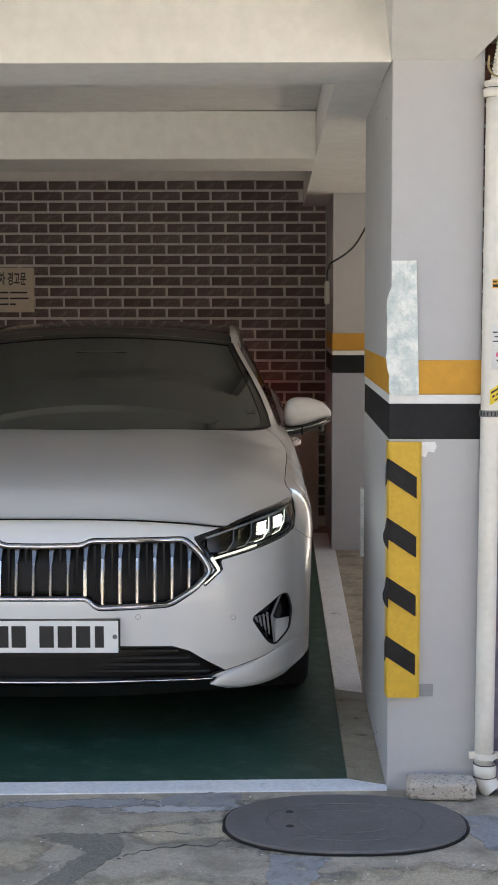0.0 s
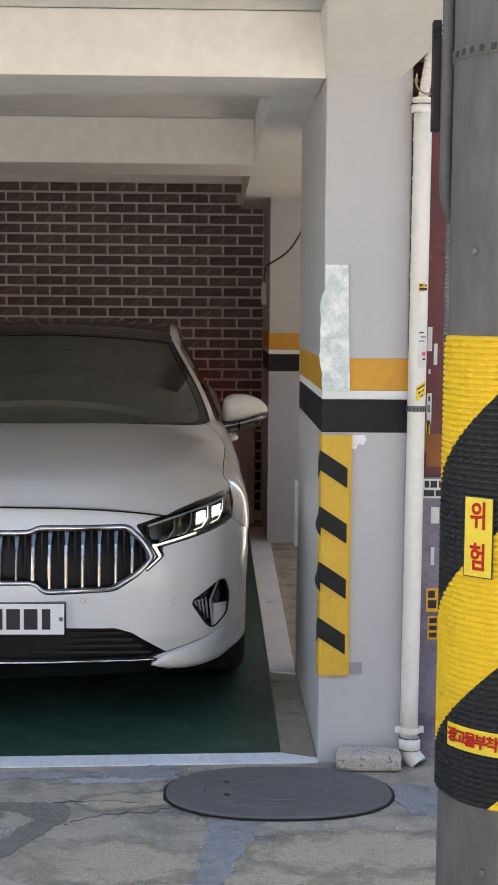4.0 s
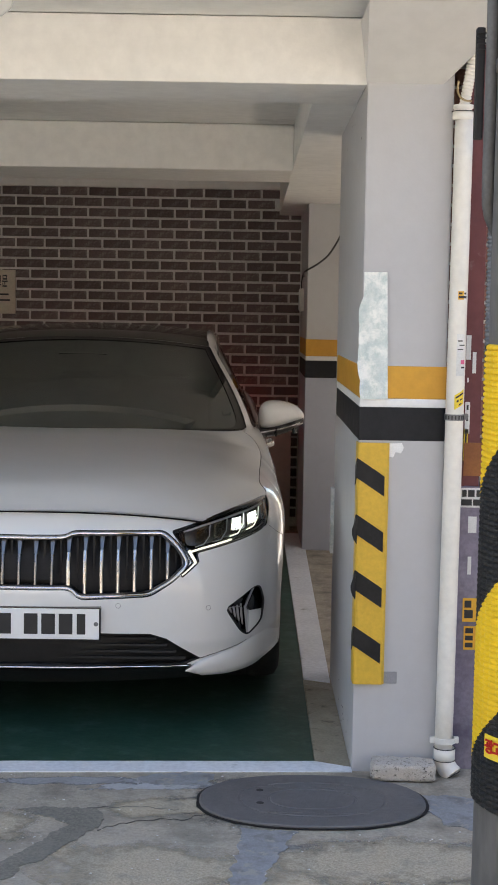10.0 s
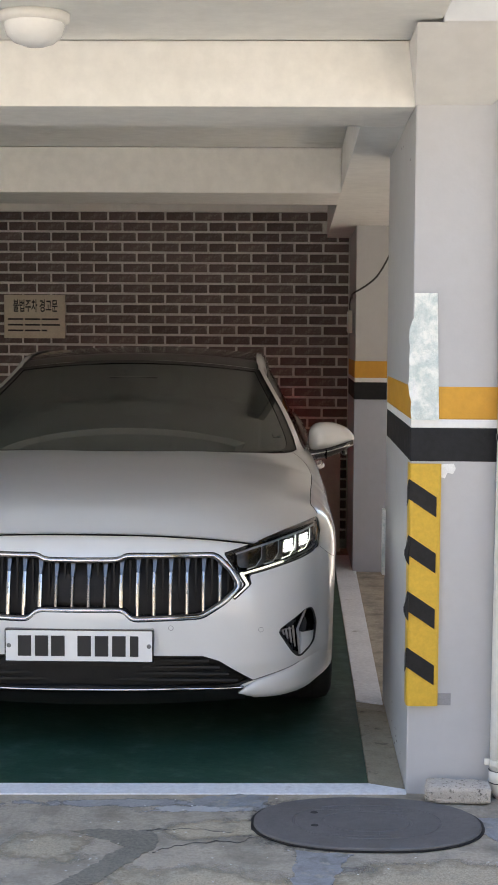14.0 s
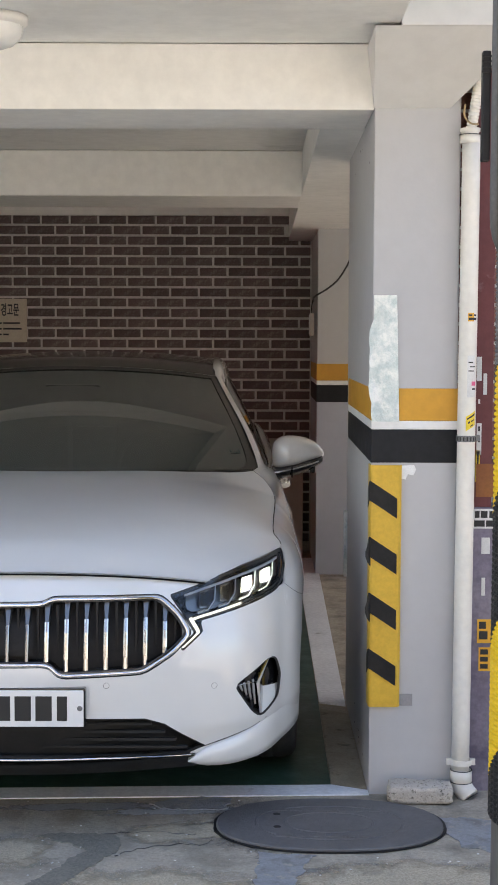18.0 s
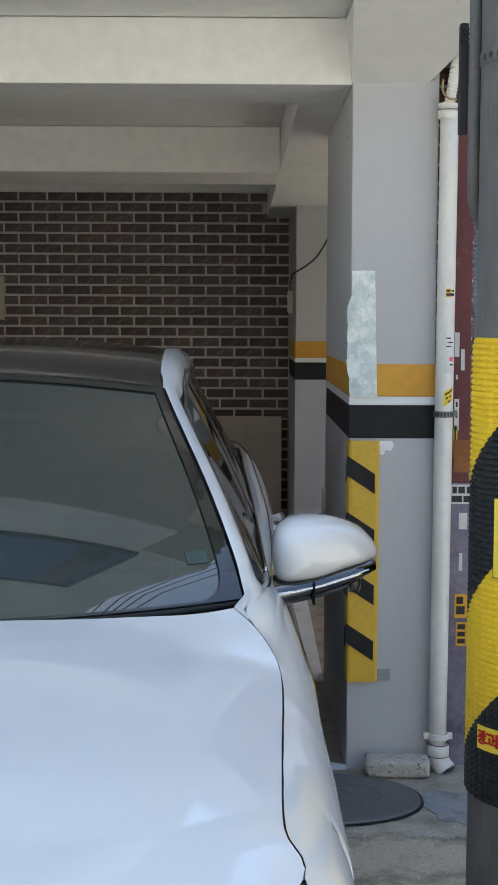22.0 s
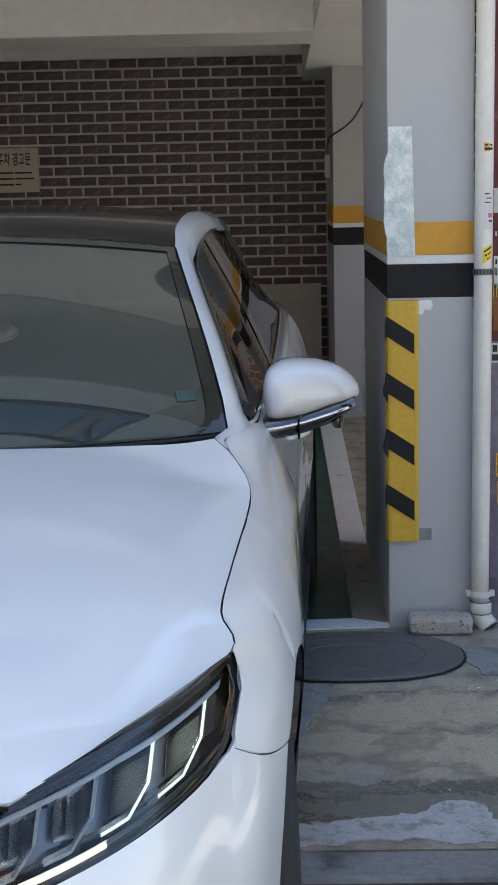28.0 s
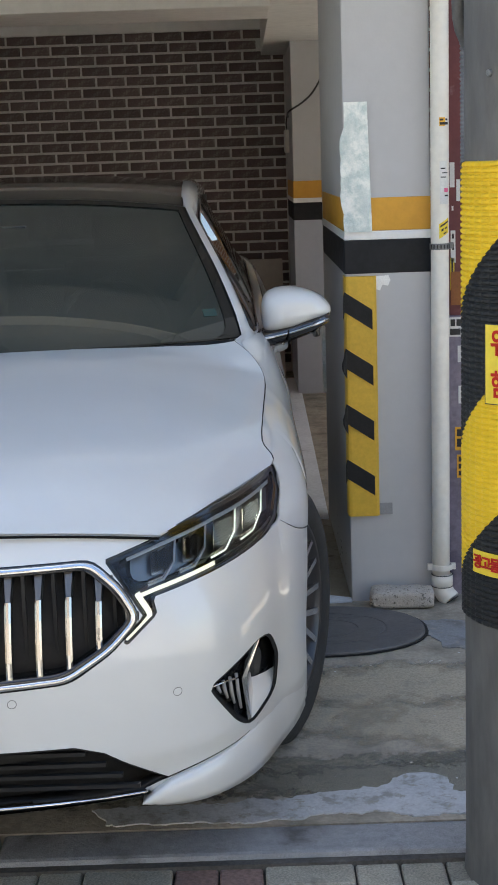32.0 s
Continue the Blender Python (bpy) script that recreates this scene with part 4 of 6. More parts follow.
def wheel(side):
    """A wheel at the origin, its outer face towards +x for side 1."""
    w = thing("wheel")
    prof = [(0.235, -0.105), (0.30, -0.115), (0.325, -0.100), (0.335, -0.07), (0.336, -0.02), (0.332, -0.018), (0.332, -0.012), (0.336, -0.01), (0.336, 0.03), (0.332, 0.032), (0.332, 0.038),
            (0.336, 0.04), (0.335, 0.07), (0.325, 0.100), (0.30, 0.115), (0.262, 0.113), (0.240, 0.100), (0.235, 0.09)]
    part("tyre", lathe([(r, h * side) for r, h in prof], 56, "x"), M_TYRE, w, "black low-profile tyre", True)
    rim = part("rim", lathe([(0.238, -0.10 * side), (0.225, -0.09 * side), (0.215, 0.0), (0.222, 0.085 * side), (0.240, 0.102 * side), (0.246, 0.106 * side), (0.246, 0.098 * side)], 48, "x"), M_ALLOYDARK, w, "dark alloy rim", True)
    for k in range(10):
        for d in (-1, 1):
            a = 2 * math.pi * (k + 0.17 * d) / 10
            b = 2 * math.pi * (k + 0.27 * d) / 10
            bm = bmesh.new()
            hw = 0.008
            pts = []
            for r, ang, h in ((0.055, a, 0.072), (0.15, (a + b) / 2, 0.090), (0.238, b, 0.100)):
                for s in (-1, 1):
                    q = ang + s * hw / r
                    pts.append((r * math.cos(q), r * math.sin(q), h))
            lo = [bm.verts.new(((h - 0.03) * side, c, s)) for c, s, h in pts]
            hi = [bm.verts.new((h * side, c, s)) for c, s, h in pts]
            for i in (0, 2):
                for f in ((hi[i], hi[i + 1], hi[i + 3], hi[i + 2]), (lo[i], lo[i + 2], lo[i + 3], lo[i + 1]), (lo[i], hi[i], hi[i + 2], lo[i + 2]), (lo[i + 1], lo[i + 3], hi[i + 3], hi[i + 1])):
                    bm.faces.new(f)
            part("spoke", bm, M_ALLOY, rim)
    part("hub_cap", lathe([(0, 0.082 * side), (0.05, 0.080 * side), (0.062, 0.07 * side), (0.062, 0.03 * side)], 24, "x"), M_ALLOY, rim, "", True)
    part("brake_disc", lathe([(0.06, 0.02 * side), (0.165, 0.02 * side), (0.165, 0.0), (0.06, 0.0)], 32, "x"), M_STEEL, w)
    return w


def car():
    c = thing("car", label="pearl white sedan with a wide chrome-barred grille", category="car")
    # front bumper skin, with its openings
    half = [0.0, 0.03] + span(0.06, 0.84, 66) + span(0.848, nose_x(0.595, 0.40), 12)
    xs = [-x for x in reversed(half[1:])] + half
    z0 = 0.186
    keys = []
    for x in xs:
        top = lerp_rows(HOOD_LINE, abs(x))
        base = 0.247 - (0.247 - z0) * ease(abs(x), 0.55, 0.62) + 0.03 * ease(abs(x), 0.6, 0.9)
        keys.append([(x, base + (top - base) * v) for v in span(0, 1, 48)])
    arch = [(AXLE_Y + 0.356 * math.cos(a), HUB_Z + 0.356 * math.sin(a)) for a in span(0, 2 * math.pi, 49)[:-1]]
    bumper = cut_sheet(keys, lambda x, z: (x, nose_y(x, z), z), [mirrored(GRILLE), LAMP_CUT, flipped(LAMP_CUT), VENT, flipped(VENT), mirrored(INTAKE)])
    # the corner runs on above the wheel arch
    for sd in (-1, 1):
        cols = []
        for a in span(0.06, 1.05, 22):
            y, z = AXLE_Y - 0.356 * math.cos(a), HUB_Z + 0.356 * math.sin(a)
            x = nose_x(y, z)
            top = lerp_rows(HOOD_LINE, x)
            if top > z + 0.004:
                cols.append([bumper.verts.new((sd * x, nose_y(x, q), q)) for q in span(z, top, 14)])
        for p, q in zip(cols, cols[1:]):
            for j in range(13):
                bumper.faces.new((p[j], p[j + 1], q[j + 1], q[j]))
    b = thicken(part("front_bumper", bumper, M_BODY, c, "white front bumper skin", True), 0.006)
    # the dark box behind the openings
    back = grid(lambda x, z: (x, nose_y(x * 0.97, 0.45) + 0.085, z), span(-0.60, 0.60, 21), [0.20, 0.40])
    part("air_duct", back, M_MATTBLK, c)
    # grille: surround, bars and centre cover
    gr = part("grille", ribbon(mirrored([(x * 0.985, 0.61 + (z - 0.61) * 0.95) for x, z in GRILLE]), 0.010, -0.001, 0.055), M_GLOSSBLK, c, "wide black grille with chrome bars", True)
    part("grille_rim", ribbon(mirrored([(x * 1.008, 0.607 + (z - 0.607) * 1.045) for x, z in GRILLE]), 0.012, -0.004, 0.01), M_GLOSSBLK, gr, "gloss black outer rim", True)
    part("grille_surround", ribbon(mirrored(GRILLE), 0.0115, -0.008, 0.01), M_CHROME, gr, "bright chrome surround", True)
    part("grille_back", fill_nose(mirrored(GRILLE), 0.05), M_MATTBLK, gr)
    for k in range(10):
        for s in (-1, 1):
            x = s * (0.0289 + 0.0577 * k)
            if abs(x) > 0.552:
                continue
            zt = lerp_rows([(0, 0.698), (0.13, 0.698), (0.16, 0.712), (0.474, 0.709), (0.531, 0.66), (0.566, 0.606)], abs(x))
            zb = lerp_rows([(0, 0.539), (0.153, 0.539), (0.182, 0.506), (0.427, 0.508), (0.512, 0.558), (0.566, 0.606)], abs(x))
            dim = abs(x) < 0.14
            zm = zt - 0.26 * (0.70 - 0.50)
            bm = bmesh.new()
            rows = [(zt, 0.0150), (zt - 0.012, 0.0125), (zm, 0.0078), (zm - 0.003, 0.0060)]
            ring = []
            for z, w in rows:
                y = nose_y(x, z) + 0.012
                ring.append([bm.verts.new(q) for q in ((x - w, y + 0.008, z), (x - w * 0.6, y, z), (x + w * 0.6, y, z), (x + w, y + 0.008, z))])
            for p, q in zip(ring, ring[1:]):
                for j in range(3):
                    bm.faces.new((p[j], p[j + 1], q[j + 1], q[j]))
            part("bar_shoulder", bm, M_SHOULDER, gr)
            bm = bmesh.new()
            w = 0.0062 if not dim else 0.0052
            ring = []
            for z in span(zm, zb, 5):
                y = nose_y(x, z) + 0.008
                ring.append([bm.verts.new(q) for q in ((x - w, y + 0.03, z), (x - w, y + 0.003, z), (x - w * 0.4, y, z), (x + w * 0.4, y, z), (x + w, y + 0.003, z), (x + w, y + 0.03, z))])
            for p, q in zip(ring, ring[1:]):
                for j in range(5):
                    bm.faces.new((p[j], p[j + 1], q[j + 1], q[j]))
            xm = x + s * 0.02885
            if abs(xm) < 0.53:
                part("inner_rib", box((xm - 0.003, nose_y(xm, 0.6) + 0.040, zb + 0.004), (xm + 0.004, nose_y(xm, 0.6) + 0.055, zt - 0.004)), M_MATTBLK, gr)
            part("grille_bar", bm, M_DARKCHROME if dim else M_BARCHROME, gr)
    part("sensor_cover", fill_nose([(-0.112, 0.66), (0.112, 0.66), (0.112, 0.545), (-0.112, 0.545)], 0.030), M_MATTBLK, gr)
    # lower intake
    ink = part("lower_intake", fill_nose(mirrored(INTAKE), 0.05), M_MATTBLK, c, "matt black lower air intake")
    for z in (0.342, 0.318, 0.295, 0.272):
        wx = lerp_rows([(0.236, 0.54), (0.258, 0.60), (0.341, 0.48), (0.372, 0.26)], z) - 0.02
        part("slat", box((-wx, 0.0, z - 0.004), (wx, 0.012, z + 0.004)), M_MATTBLK, ink).location.y = 0.055
    part("intake_rim", ribbon(mirrored(INTAKE), 0.010, 0.001, 0.04), M_MATTBLK, ink, "", True)
    part("chrome_strip", ribbon([(-0.57, 0.232), (-0.3, 0.243), (0.0, 0.246), (0.3, 0.243), (0.57, 0.232)], 0.010, -0.012, 0.01, False), M_CHROME, c, "thin chrome strip along the lower lip", True)
    val = grid(lambda x, z: (x, nose_y(x, 0.3) + 0.004 + (0.235 - z) * 2.2, z), span(-0.58, 0.58, 31), span(0.237, 0.150, 5))
    thicken(part("valance", val, M_MATTBLK, c, "black lower valance", True), 0.006)
    for s in (-1, 1):
        # side winglets
        wing = bmesh.new()
        n = 24
        upper = [(x, z) for x, z in ((0.560, 0.219), (0.612, 0.251), (0.680, 0.268), (0.755, 0.288), (0.830, 0.318), (0.905, 0.345))]
        lower = [(x, z) for x, z in ((0.560, 0.216), (0.590, 0.201), (0.666, 0.188), (0.75, 0.187), (0.83, 0.192), (0.915, 0.215))]
        rows = []
        for k in range(n):
            t = k / (n - 1)
            x = 0.560 + (0.912 - 0.560) * t
            zu, zl = smooth_rows(upper, x), smooth_rows(lower, x)
            y = nose_y(x, 0.3)
            fade = 1 - ease(x, 0.85, 0.912)
            rows.append([wing.verts.new((s * x, y + (o if o > 0 else o * fade), zl + (zu - zl) * f)) for f, o in ((0, 0.05), (0.04, 0.004), (0.25, -0.009), (0.6, -0.013), (0.93, -0.010), (1, -0.002), (1, 0.04))])
        for p, q in zip(rows, rows[1:]):
            for j in range(6):
                wing.faces.new((p[j], p[j + 1], q[j + 1], q[j]))
        wing.faces.new(rows[0])
        part("winglet", wing, M_BODY, c, "white corner winglet", True)
        part("panel_gap", tube([(s * x, nose_y(x, z) - 0.0035, z) for x, z in dense([(0.60, 0.254), (0.755, 0.291), (0.838, 0.322)], 0.02, False)], 0.0016, 6), M_GAP, c)
        # corner vents
        vent = VENT if s > 0 else flipped(VENT)
        v = part("corner_vent", fill_nose(vent, 0.05), M_GLOSSBLK, c, "black corner vent with chrome fin")
        part("vent_rim", ribbon(vent, 0.010, -0.001, 0.05), M_MATTBLK, v, "", True)
        fin = [(0.800, 0.490), (0.810, 0.492), (0.778, 0.424), (0.786, 0.322), (0.779, 0.320), (0.768, 0.424)]
        bm = bmesh.new()
        f0 = [bm.verts.new((s * x, nose_y(x, z) + 0.002, z)) for x, z in fin]
        f1 = [bm.verts.new((s * (x + 0.008), nose_y(x, z) + 0.045, z)) for x, z in fin]
        bm.faces.new(f0)
        for i in range(len(fin)):
            j = (i + 1) % len(fin)
            bm.faces.new((f0[i], f1[i], f1[j], f0[j]))
        part("fin", bm, M_CHROME, v, "chrome fin")
        part("louvre_trim", tube([(s * x, nose_y(x, z) + 0.006, z) for x, z in ((0.704, 0.430), (0.735, 0.432), (0.767, 0.428))], 0.0022, 6), M_CHROME, v, "thin chrome line", True)
        part("louvre_back", fill_nose([(s * x, z) for x, z in ((0.703, 0.430), (0.795, 0.484), (0.766, 0.424), (0.778, 0.330), (0.757, 0.342))], 0.022), M_GLOSSBLK, v)
        for i in range(4):
            x = 0.716 + 0.0135 * i
            zt, zb = 0.432 + 0.002 * i, 0.412 - 0.017 * i
            part("louvre", tube([(s * x, nose_y(x, zt) + 0.013, zt), (s * (x + 0.003), nose_y(x, 0.4) + 0.009, zt * 0.5 + zb * 0.5), (s * (x + 0.008), nose_y(x, zb) + 0.013, zb)], [0.0035, 0.0042, 0.0028], 8), M_LOUVRE, v, "pale grey louvre", True)

        # body-coloured lower wall of the duct
        def duct(f, g):
            x = (0.787 + 0.058 * f) * (1 - g) + (0.785 + 0.050 * f) * g
            z = (0.398 - 0.010 * f) * (1 - g) + (0.320 + 0.030 * f) * g
            return (s * x, nose_y(x, z) + 0.05 * (1 - g) ** 1.2 * (1 - 0.45 * f) + 0.001, z)

        part("duct_wall", grid(duct, span(0, 1, 8), span(0, 1, 8)), M_BODY, v, "white lower wall of the vent", True)
        # parking sensors
        for x, z in ((0.321, 0.466), (0.639, 0.443)):
            e = 0.0085
            dy = (nose_y(x + e, z) - nose_y(x - e, z)) / (2 * e)
            ringp = [(s * (x + e * math.cos(a)), nose_y(x, z) + dy * e * math.cos(a) - 0.0032, z + e * math.sin(a)) for a in span(0, 2 * math.pi, 25)]
            part("parking_sensor", tube(ringp, 0.0007, 5), M_STEEL, c)
        # headlamp
        poly = LAMP if s > 0 else flipped(LAMP)
        hl = part("headlamp", fill_nose(poly, 0.07), M_GLOSSBLK, c, "slim headlamp with white light strip")
        part("lamp_rim", ribbon(poly, 0.009, 0.0, 0.07), M_GLOSSBLK, hl, "", True)
        brow = [(0.505, 0.712), (0.610, 0.740), (0.724, 0.765), (0.842, 0.782)]
        part("lamp_brow", ribbon([(s * x, z) for x, z in brow], 0.014, 0.0025, 0.05, False), M_GLOSSBLK, hl, "black upper edge", True)
        up = [(0.545, 0.711), (0.610, 0.7275), (0.724, 0.7525), (0.838, 0.769)]
        part("upper_blade", ribbon([(s * x, z) for x, z in up], 0.0052, 0.008, 0.05, False), M_CELLRIM, hl, "pale upper trim", True)
        inner = [(0.540, 0.703), (0.590, 0.715), (0.842, 0.764), (0.842, 0.712), (0.720, 0.680), (0.600, 0.655), (0.572, 0.648), (0.552, 0.666)]
        part("lamp_liner", fill_nose([(s * x, z) for x, z in inner], 0.052), M_SHOULDER, hl, "smoky inner liner", True)
        strip = [(0.842, 0.7035), (0.820, 0.695), (0.720, 0.674), (0.600, 0.650), (0.566, 0.6415)]
        part("light_strip", ribbon([(s * x, z) for x, z in strip[2:]], 0.0062, 0.006, 0.012, False), M_DRL, hl, "glowing white light strip", True)
        part("strip_end", ribbon([(s * x, z) for x, z in strip[:3]], 0.0045, 0.008, 0.014, False), M_SHOULDER, hl, "", True)
        hook = [(0.5655, 0.648), (0.570, 0.640), (0.577, 0.629), (0.585, 0.616), (0.5895, 0.604), (0.583, 0.595), (0.565, 0.578), (0.545, 0.562)]
        hook = [(q.x, q.z) for q in round_path([(x, 0, z) for x, z in hook], 4)]
        part("light_hook", ribbon([(s * x, z) for x, z in hook], 0.0095, 0.005, 0.012, False), M_DRL, hl, "glowing hook of the light strip", True)
        for x0, x1, lit in ((0.583, 0.640, 0), (0.646, 0.702, 0), (0.708, 0.764, 1), (0.770, 0.822, 1)):
            w = x1 - x0

            def edge(x, lo):
                return (lerp_rows([(0.57, 0.643), (0.60, 0.650), (0.72, 0.674), (0.82, 0.695)], x) + 0.011) if lo else (lerp_rows([(0.545, 0.711), (0.610, 0.7275), (0.724, 0.7525), (0.838, 0.769)], x) - 0.003)

            o = [(x0 + 0.004, edge(x0, 1) + 0.001), (x0 + 0.62 * w, edge(x0 + 0.62 * w, 1)), (x1 - 0.002, edge(x1, 1) + 0.022), (x1, edge(x1, 0)), (x0 + 0.004, edge(x0, 0))]
            cup = part("lamp_cup", fill_nose([(s * a, q) for a, q in o], 0.046), M_REFLECT, hl, "smoky lamp cell", True)
            part("cell_rim", ribbon([(s * a, q) for a, q in o[:4]], 0.0034, 0.016, 0.024, False), M_LITRIM if lit else M_CELLRIM, cup, "thin frosted rim", True)
            part("cell_wall", ribbon([(s * (a - 0.002), q + 0.002) for a, q in o[:4]], 0.0012, 0.020, 0.046, False), M_REFLECT, cup, "", True)
            xc = x0 + w * 0.52
            zl, zh = edge(xc, 1) + 0.010, edge(xc, 0) - 0.012
            if lit:
                # beam plate; slats added to narrow its light, bright only from straight ahead
                part("lamp_element", fill_nose([(s * a, q) for a, q in ((x0 + 0.012, zl - 0.004), (x1 - 0.009, zl + 0.004), (x1 - 0.009, zh + 0.005), (x0 + 0.012, zh - 0.003))], 0.043), M_LED, cup, "glowing lamp element")
                sl = bmesh.new()
                z = zl - 0.004
                while z < zh + 0.006:
                    xa, za, xb, zb = x0 + 0.010, z, x1 - 0.007, z + 0.003
                    q = [sl.verts.new((s * xx, nose_y(xx, zz) + d, zz + h)) for h in (-0.0004, 0.0004) for xx, zz, d in ((xa, za, 0.020), (xb, zb, 0.020), (xb, zb, 0.042), (xa, za, 0.042))]
                    for f in ((0, 1, 2, 3), (4, 5, 6, 7), (0, 1, 5, 4), (1, 2, 6, 5), (2, 3, 7, 6), (3, 0, 4, 7)):
                        sl.faces.new([q[i] for i in f])
                    z += 0.0045
                part("beam_slats", sl, M_GAP, cup, "dark slats added to narrow the lamp's beam")
            else:
                facet = bmesh.new()
                for g in range(3):
                    xa, xb = x0 + 0.008 + g * w * 0.27, x0 + 0.006 + (g + 1) * w * 0.27
                    q = [facet.verts.new((s * xx, nose_y(xx, zz) + d, zz)) for xx, zz, d in ((xa, zl + 0.002 * g, 0.034), (xb, zl + 0.002 * g + 0.002, 0.044), (xb, zh + 0.002 * g, 0.040), (xa, zh + 0.002 * g - 0.003, 0.030))]
                    facet.faces.new(q)
                part("reflector_facets", facet, M_REFLECT, cup, "faceted smoky reflector")
        part("side_marker", ribbon([(s * 0.852, 0.775), (s * 0.854, 0.745), (s * 0.846, 0.712)], 0.006, 0.02, 0.05, False), M_AMBER, hl, "amber side marker", True)
        lens = part("lens", fill_nose(poly, 0.001), M_LENS, hl, "clear lamp cover", True)
        lens.visible_shadow = False
    # number plate with holder and screws
    pl = part("number_plate", box((-0.264, -0.022, 0.3485), (0.264, 0.012, 0.4665), 0.006), M_GLOSSBLK, c, "white number plate in a black holder")
    part("plate_sheet", box((-0.258, -0.0250, 0.3535), (0.258, -0.0222, 0.4615), 0.001), M_PLATE, pl)
    for x0, x1 in ((-0.215, -0.168), (-0.155, -0.108), (-0.098, -0.050), (-0.005, 0.043), (0.056, 0.104), (0.117, 0.165), (0.180, 0.210)):
        part("plain_bar", box((x0, -0.0258, 0.371), (x1, -0.0245, 0.444)), M_INK, pl)
    for x in (-0.247, 0.247):
        part("screw", lathe([(0, -0.0275), (0.006, -0.027), (0.008, -0.025), (0.008, -0.024)], 14, "y"), M_STEEL, pl).location = (x, 0, 0.408)
    # hood
    ns = len(SEAM_PATH)

    def hood_at(i, k):
        e = SEAM_PATH[i]
        s = i / (ns - 1)
        yc = smooth_rows([(0, 0.075), (0.25, 0.26), (0.5, 0.62), (0.8, 1.04), (1, 1.21)], s)
        zc = smooth_rows([(0, 0.793), (0.1, 0.822), (0.25, 0.868), (0.5, 0.930), (0.8, 0.982), (1, 0.998)], s)
        a = abs(k)
        x, y = k * e.x, yc + (e.y - yc) * a * a
        f = ease(s, 0.02, 0.34)
        crease = 0.0022 * math.exp(-(((a - 0.78) / 0.10) ** 2)) * ease(s, 0.12, 0.4)
        return (x, y, (zc + (e.z - zc) * a**2.4) * (1 - f) + (top_z(x, y) + (e.z - top_z(e.x, e.y)) * a**6) * f + crease)

    ks = [math.copysign(abs(t) ** 0.9, t) for t in span(-1, 1, 61)]
    thicken(part("hood", grid(hood_at, range(ns), ks), M_BODY, c, "white hood with soft creases", True), 0.005)
    part("panel_gap", tube([Vector(hood_at(0, k)) + Vector((0, -0.004, -0.004)) for k in ks], 0.003, 6), M_GAP, c)
    # sides
    ys = span(0.52, 1.4, 46) + span(1.44, 4.75, 84)
    arch_r = [(AXLE_REAR + 0.37 * math.cos(a), HUB_Z + 0.37 * math.sin(a)) for a in span(0, 2 * math.pi, 49)[:-1]]
    for s in (-1, 1):
        keys = []
        for y in ys:
            zt = shoulder(y)[1]
            low = 0.20 if y > 0.9 else seam_z(y) + 0.001
            keys.append([(y, low + (zt - low) * v**0.8) for v in span(0, 1, 34)])
        bm = cut_sheet(keys, lambda y, z: (s * side_x(y, z), y, z), [arch, arch_r, [(0.3, 0.68), (0.535, 0.690), (0.548, 0.706), (0.625, 0.748), (0.655, 0.792), (0.66, 0.95), (0.3, 0.95)]])
        thicken(part("side_panel", bm, M_BODY, c, "white wing, doors and quarter panel", True), 0.006)
        seam_pts = [Vector((s * p.x, p.y, p.z)) for p in SEAM_PATH[11:]]
        part("panel_gap", tube([p + Vector((s * 0.001, 0, 0.0012)) for p in seam_pts], [0.0022] * 14 + [0.0014] * (len(seam_pts) - 14), 6), M_GAP, c)
        part("panel_gap", tube([(s * (side_x(y, z) + 0.0028), y - 0.002, z) for y, z in ((q, seam_z(q)) for q in span(0.53, 0.735, 8))], 0.0007, 6), M_GAP, c)
        for y0, slant in ((1.72, 0.10), (2.72, 0.04), (3.62, -0.10)):
            part("panel_gap", tube([(s * (side_x(y0 + slant * (z - 0.5), z) + 0.001), y0 + slant * (z - 0.5), z) for z in span(0.27, 0.955, 16)], 0.0025, 6), M_GAP, c)
        part("sill", tube([(s * 0.895, y, 0.215) for y in span(1.34, 3.42, 8)], 0.022, 8), M_MATTBLK, c, "", True)
        # wheel arch liners
        for yc in (AXLE_Y, AXLE_REAR):
            part("arch_liner", grid(lambda a, x: (s * x, yc + 0.353 * math.cos(a), HUB_Z + 0.353 * math.sin(a)), span(-0.35, math.pi + 0.35, 22), [0.55, 0.905]), M_MATTBLK, c)
        # door handles
        for yh, zh in ((2.46, 0.845), (3.36, 0.868)):
            xh = side_x(yh, zh)
            bow = [(-0.005, -0.12, -0.008), (0.016, -0.115, -0.004), (0.028, -0.09, 0.0), (0.031, 0, 0.002), (0.028, 0.09, 0.0), (0.016, 0.115, -0.004), (-0.005, 0.12, -0.008)]
            h = part("door_handle", tube([(s * (xh + dx), yh + dy, zh + dz) for dx, dy, dz in bow], [0.009, 0.012, 0.014, 0.014, 0.014, 0.012, 0.009], 10), M_BODY, c, "white door handle with a bright edge", True)
            part("handle_trim", tube([(s * (xh + dx + 0.004), yh + dy, zh + dz + 0.011) for dx, dy, dz in bow[1:-1]], 0.005, 8), M_CHROME, h, "bright strip", True)
    # glass house
    def screen(u, k):
        a = abs(k)
        base = Vector((k * 0.792, 1.215 + 0.335 * a**2.2, 0.996 - 0.016 * a * a))
        top = Vector((k * 0.607, 2.20 + 0.11 * a * a, 1.378 - 0.045 * a * a))
        p = base.lerp(top, u)
        bulge = 0.19 * u * (1 - u) ** 2
        return (p.x, p.y - bulge * 0.35, p.z + bulge)

    kk = span(-1, 1, 41)
    ws = part("windscreen", grid(screen, span(0, 1, 24), kk), M_SCREEN, c, "dark tinted windscreen", True)
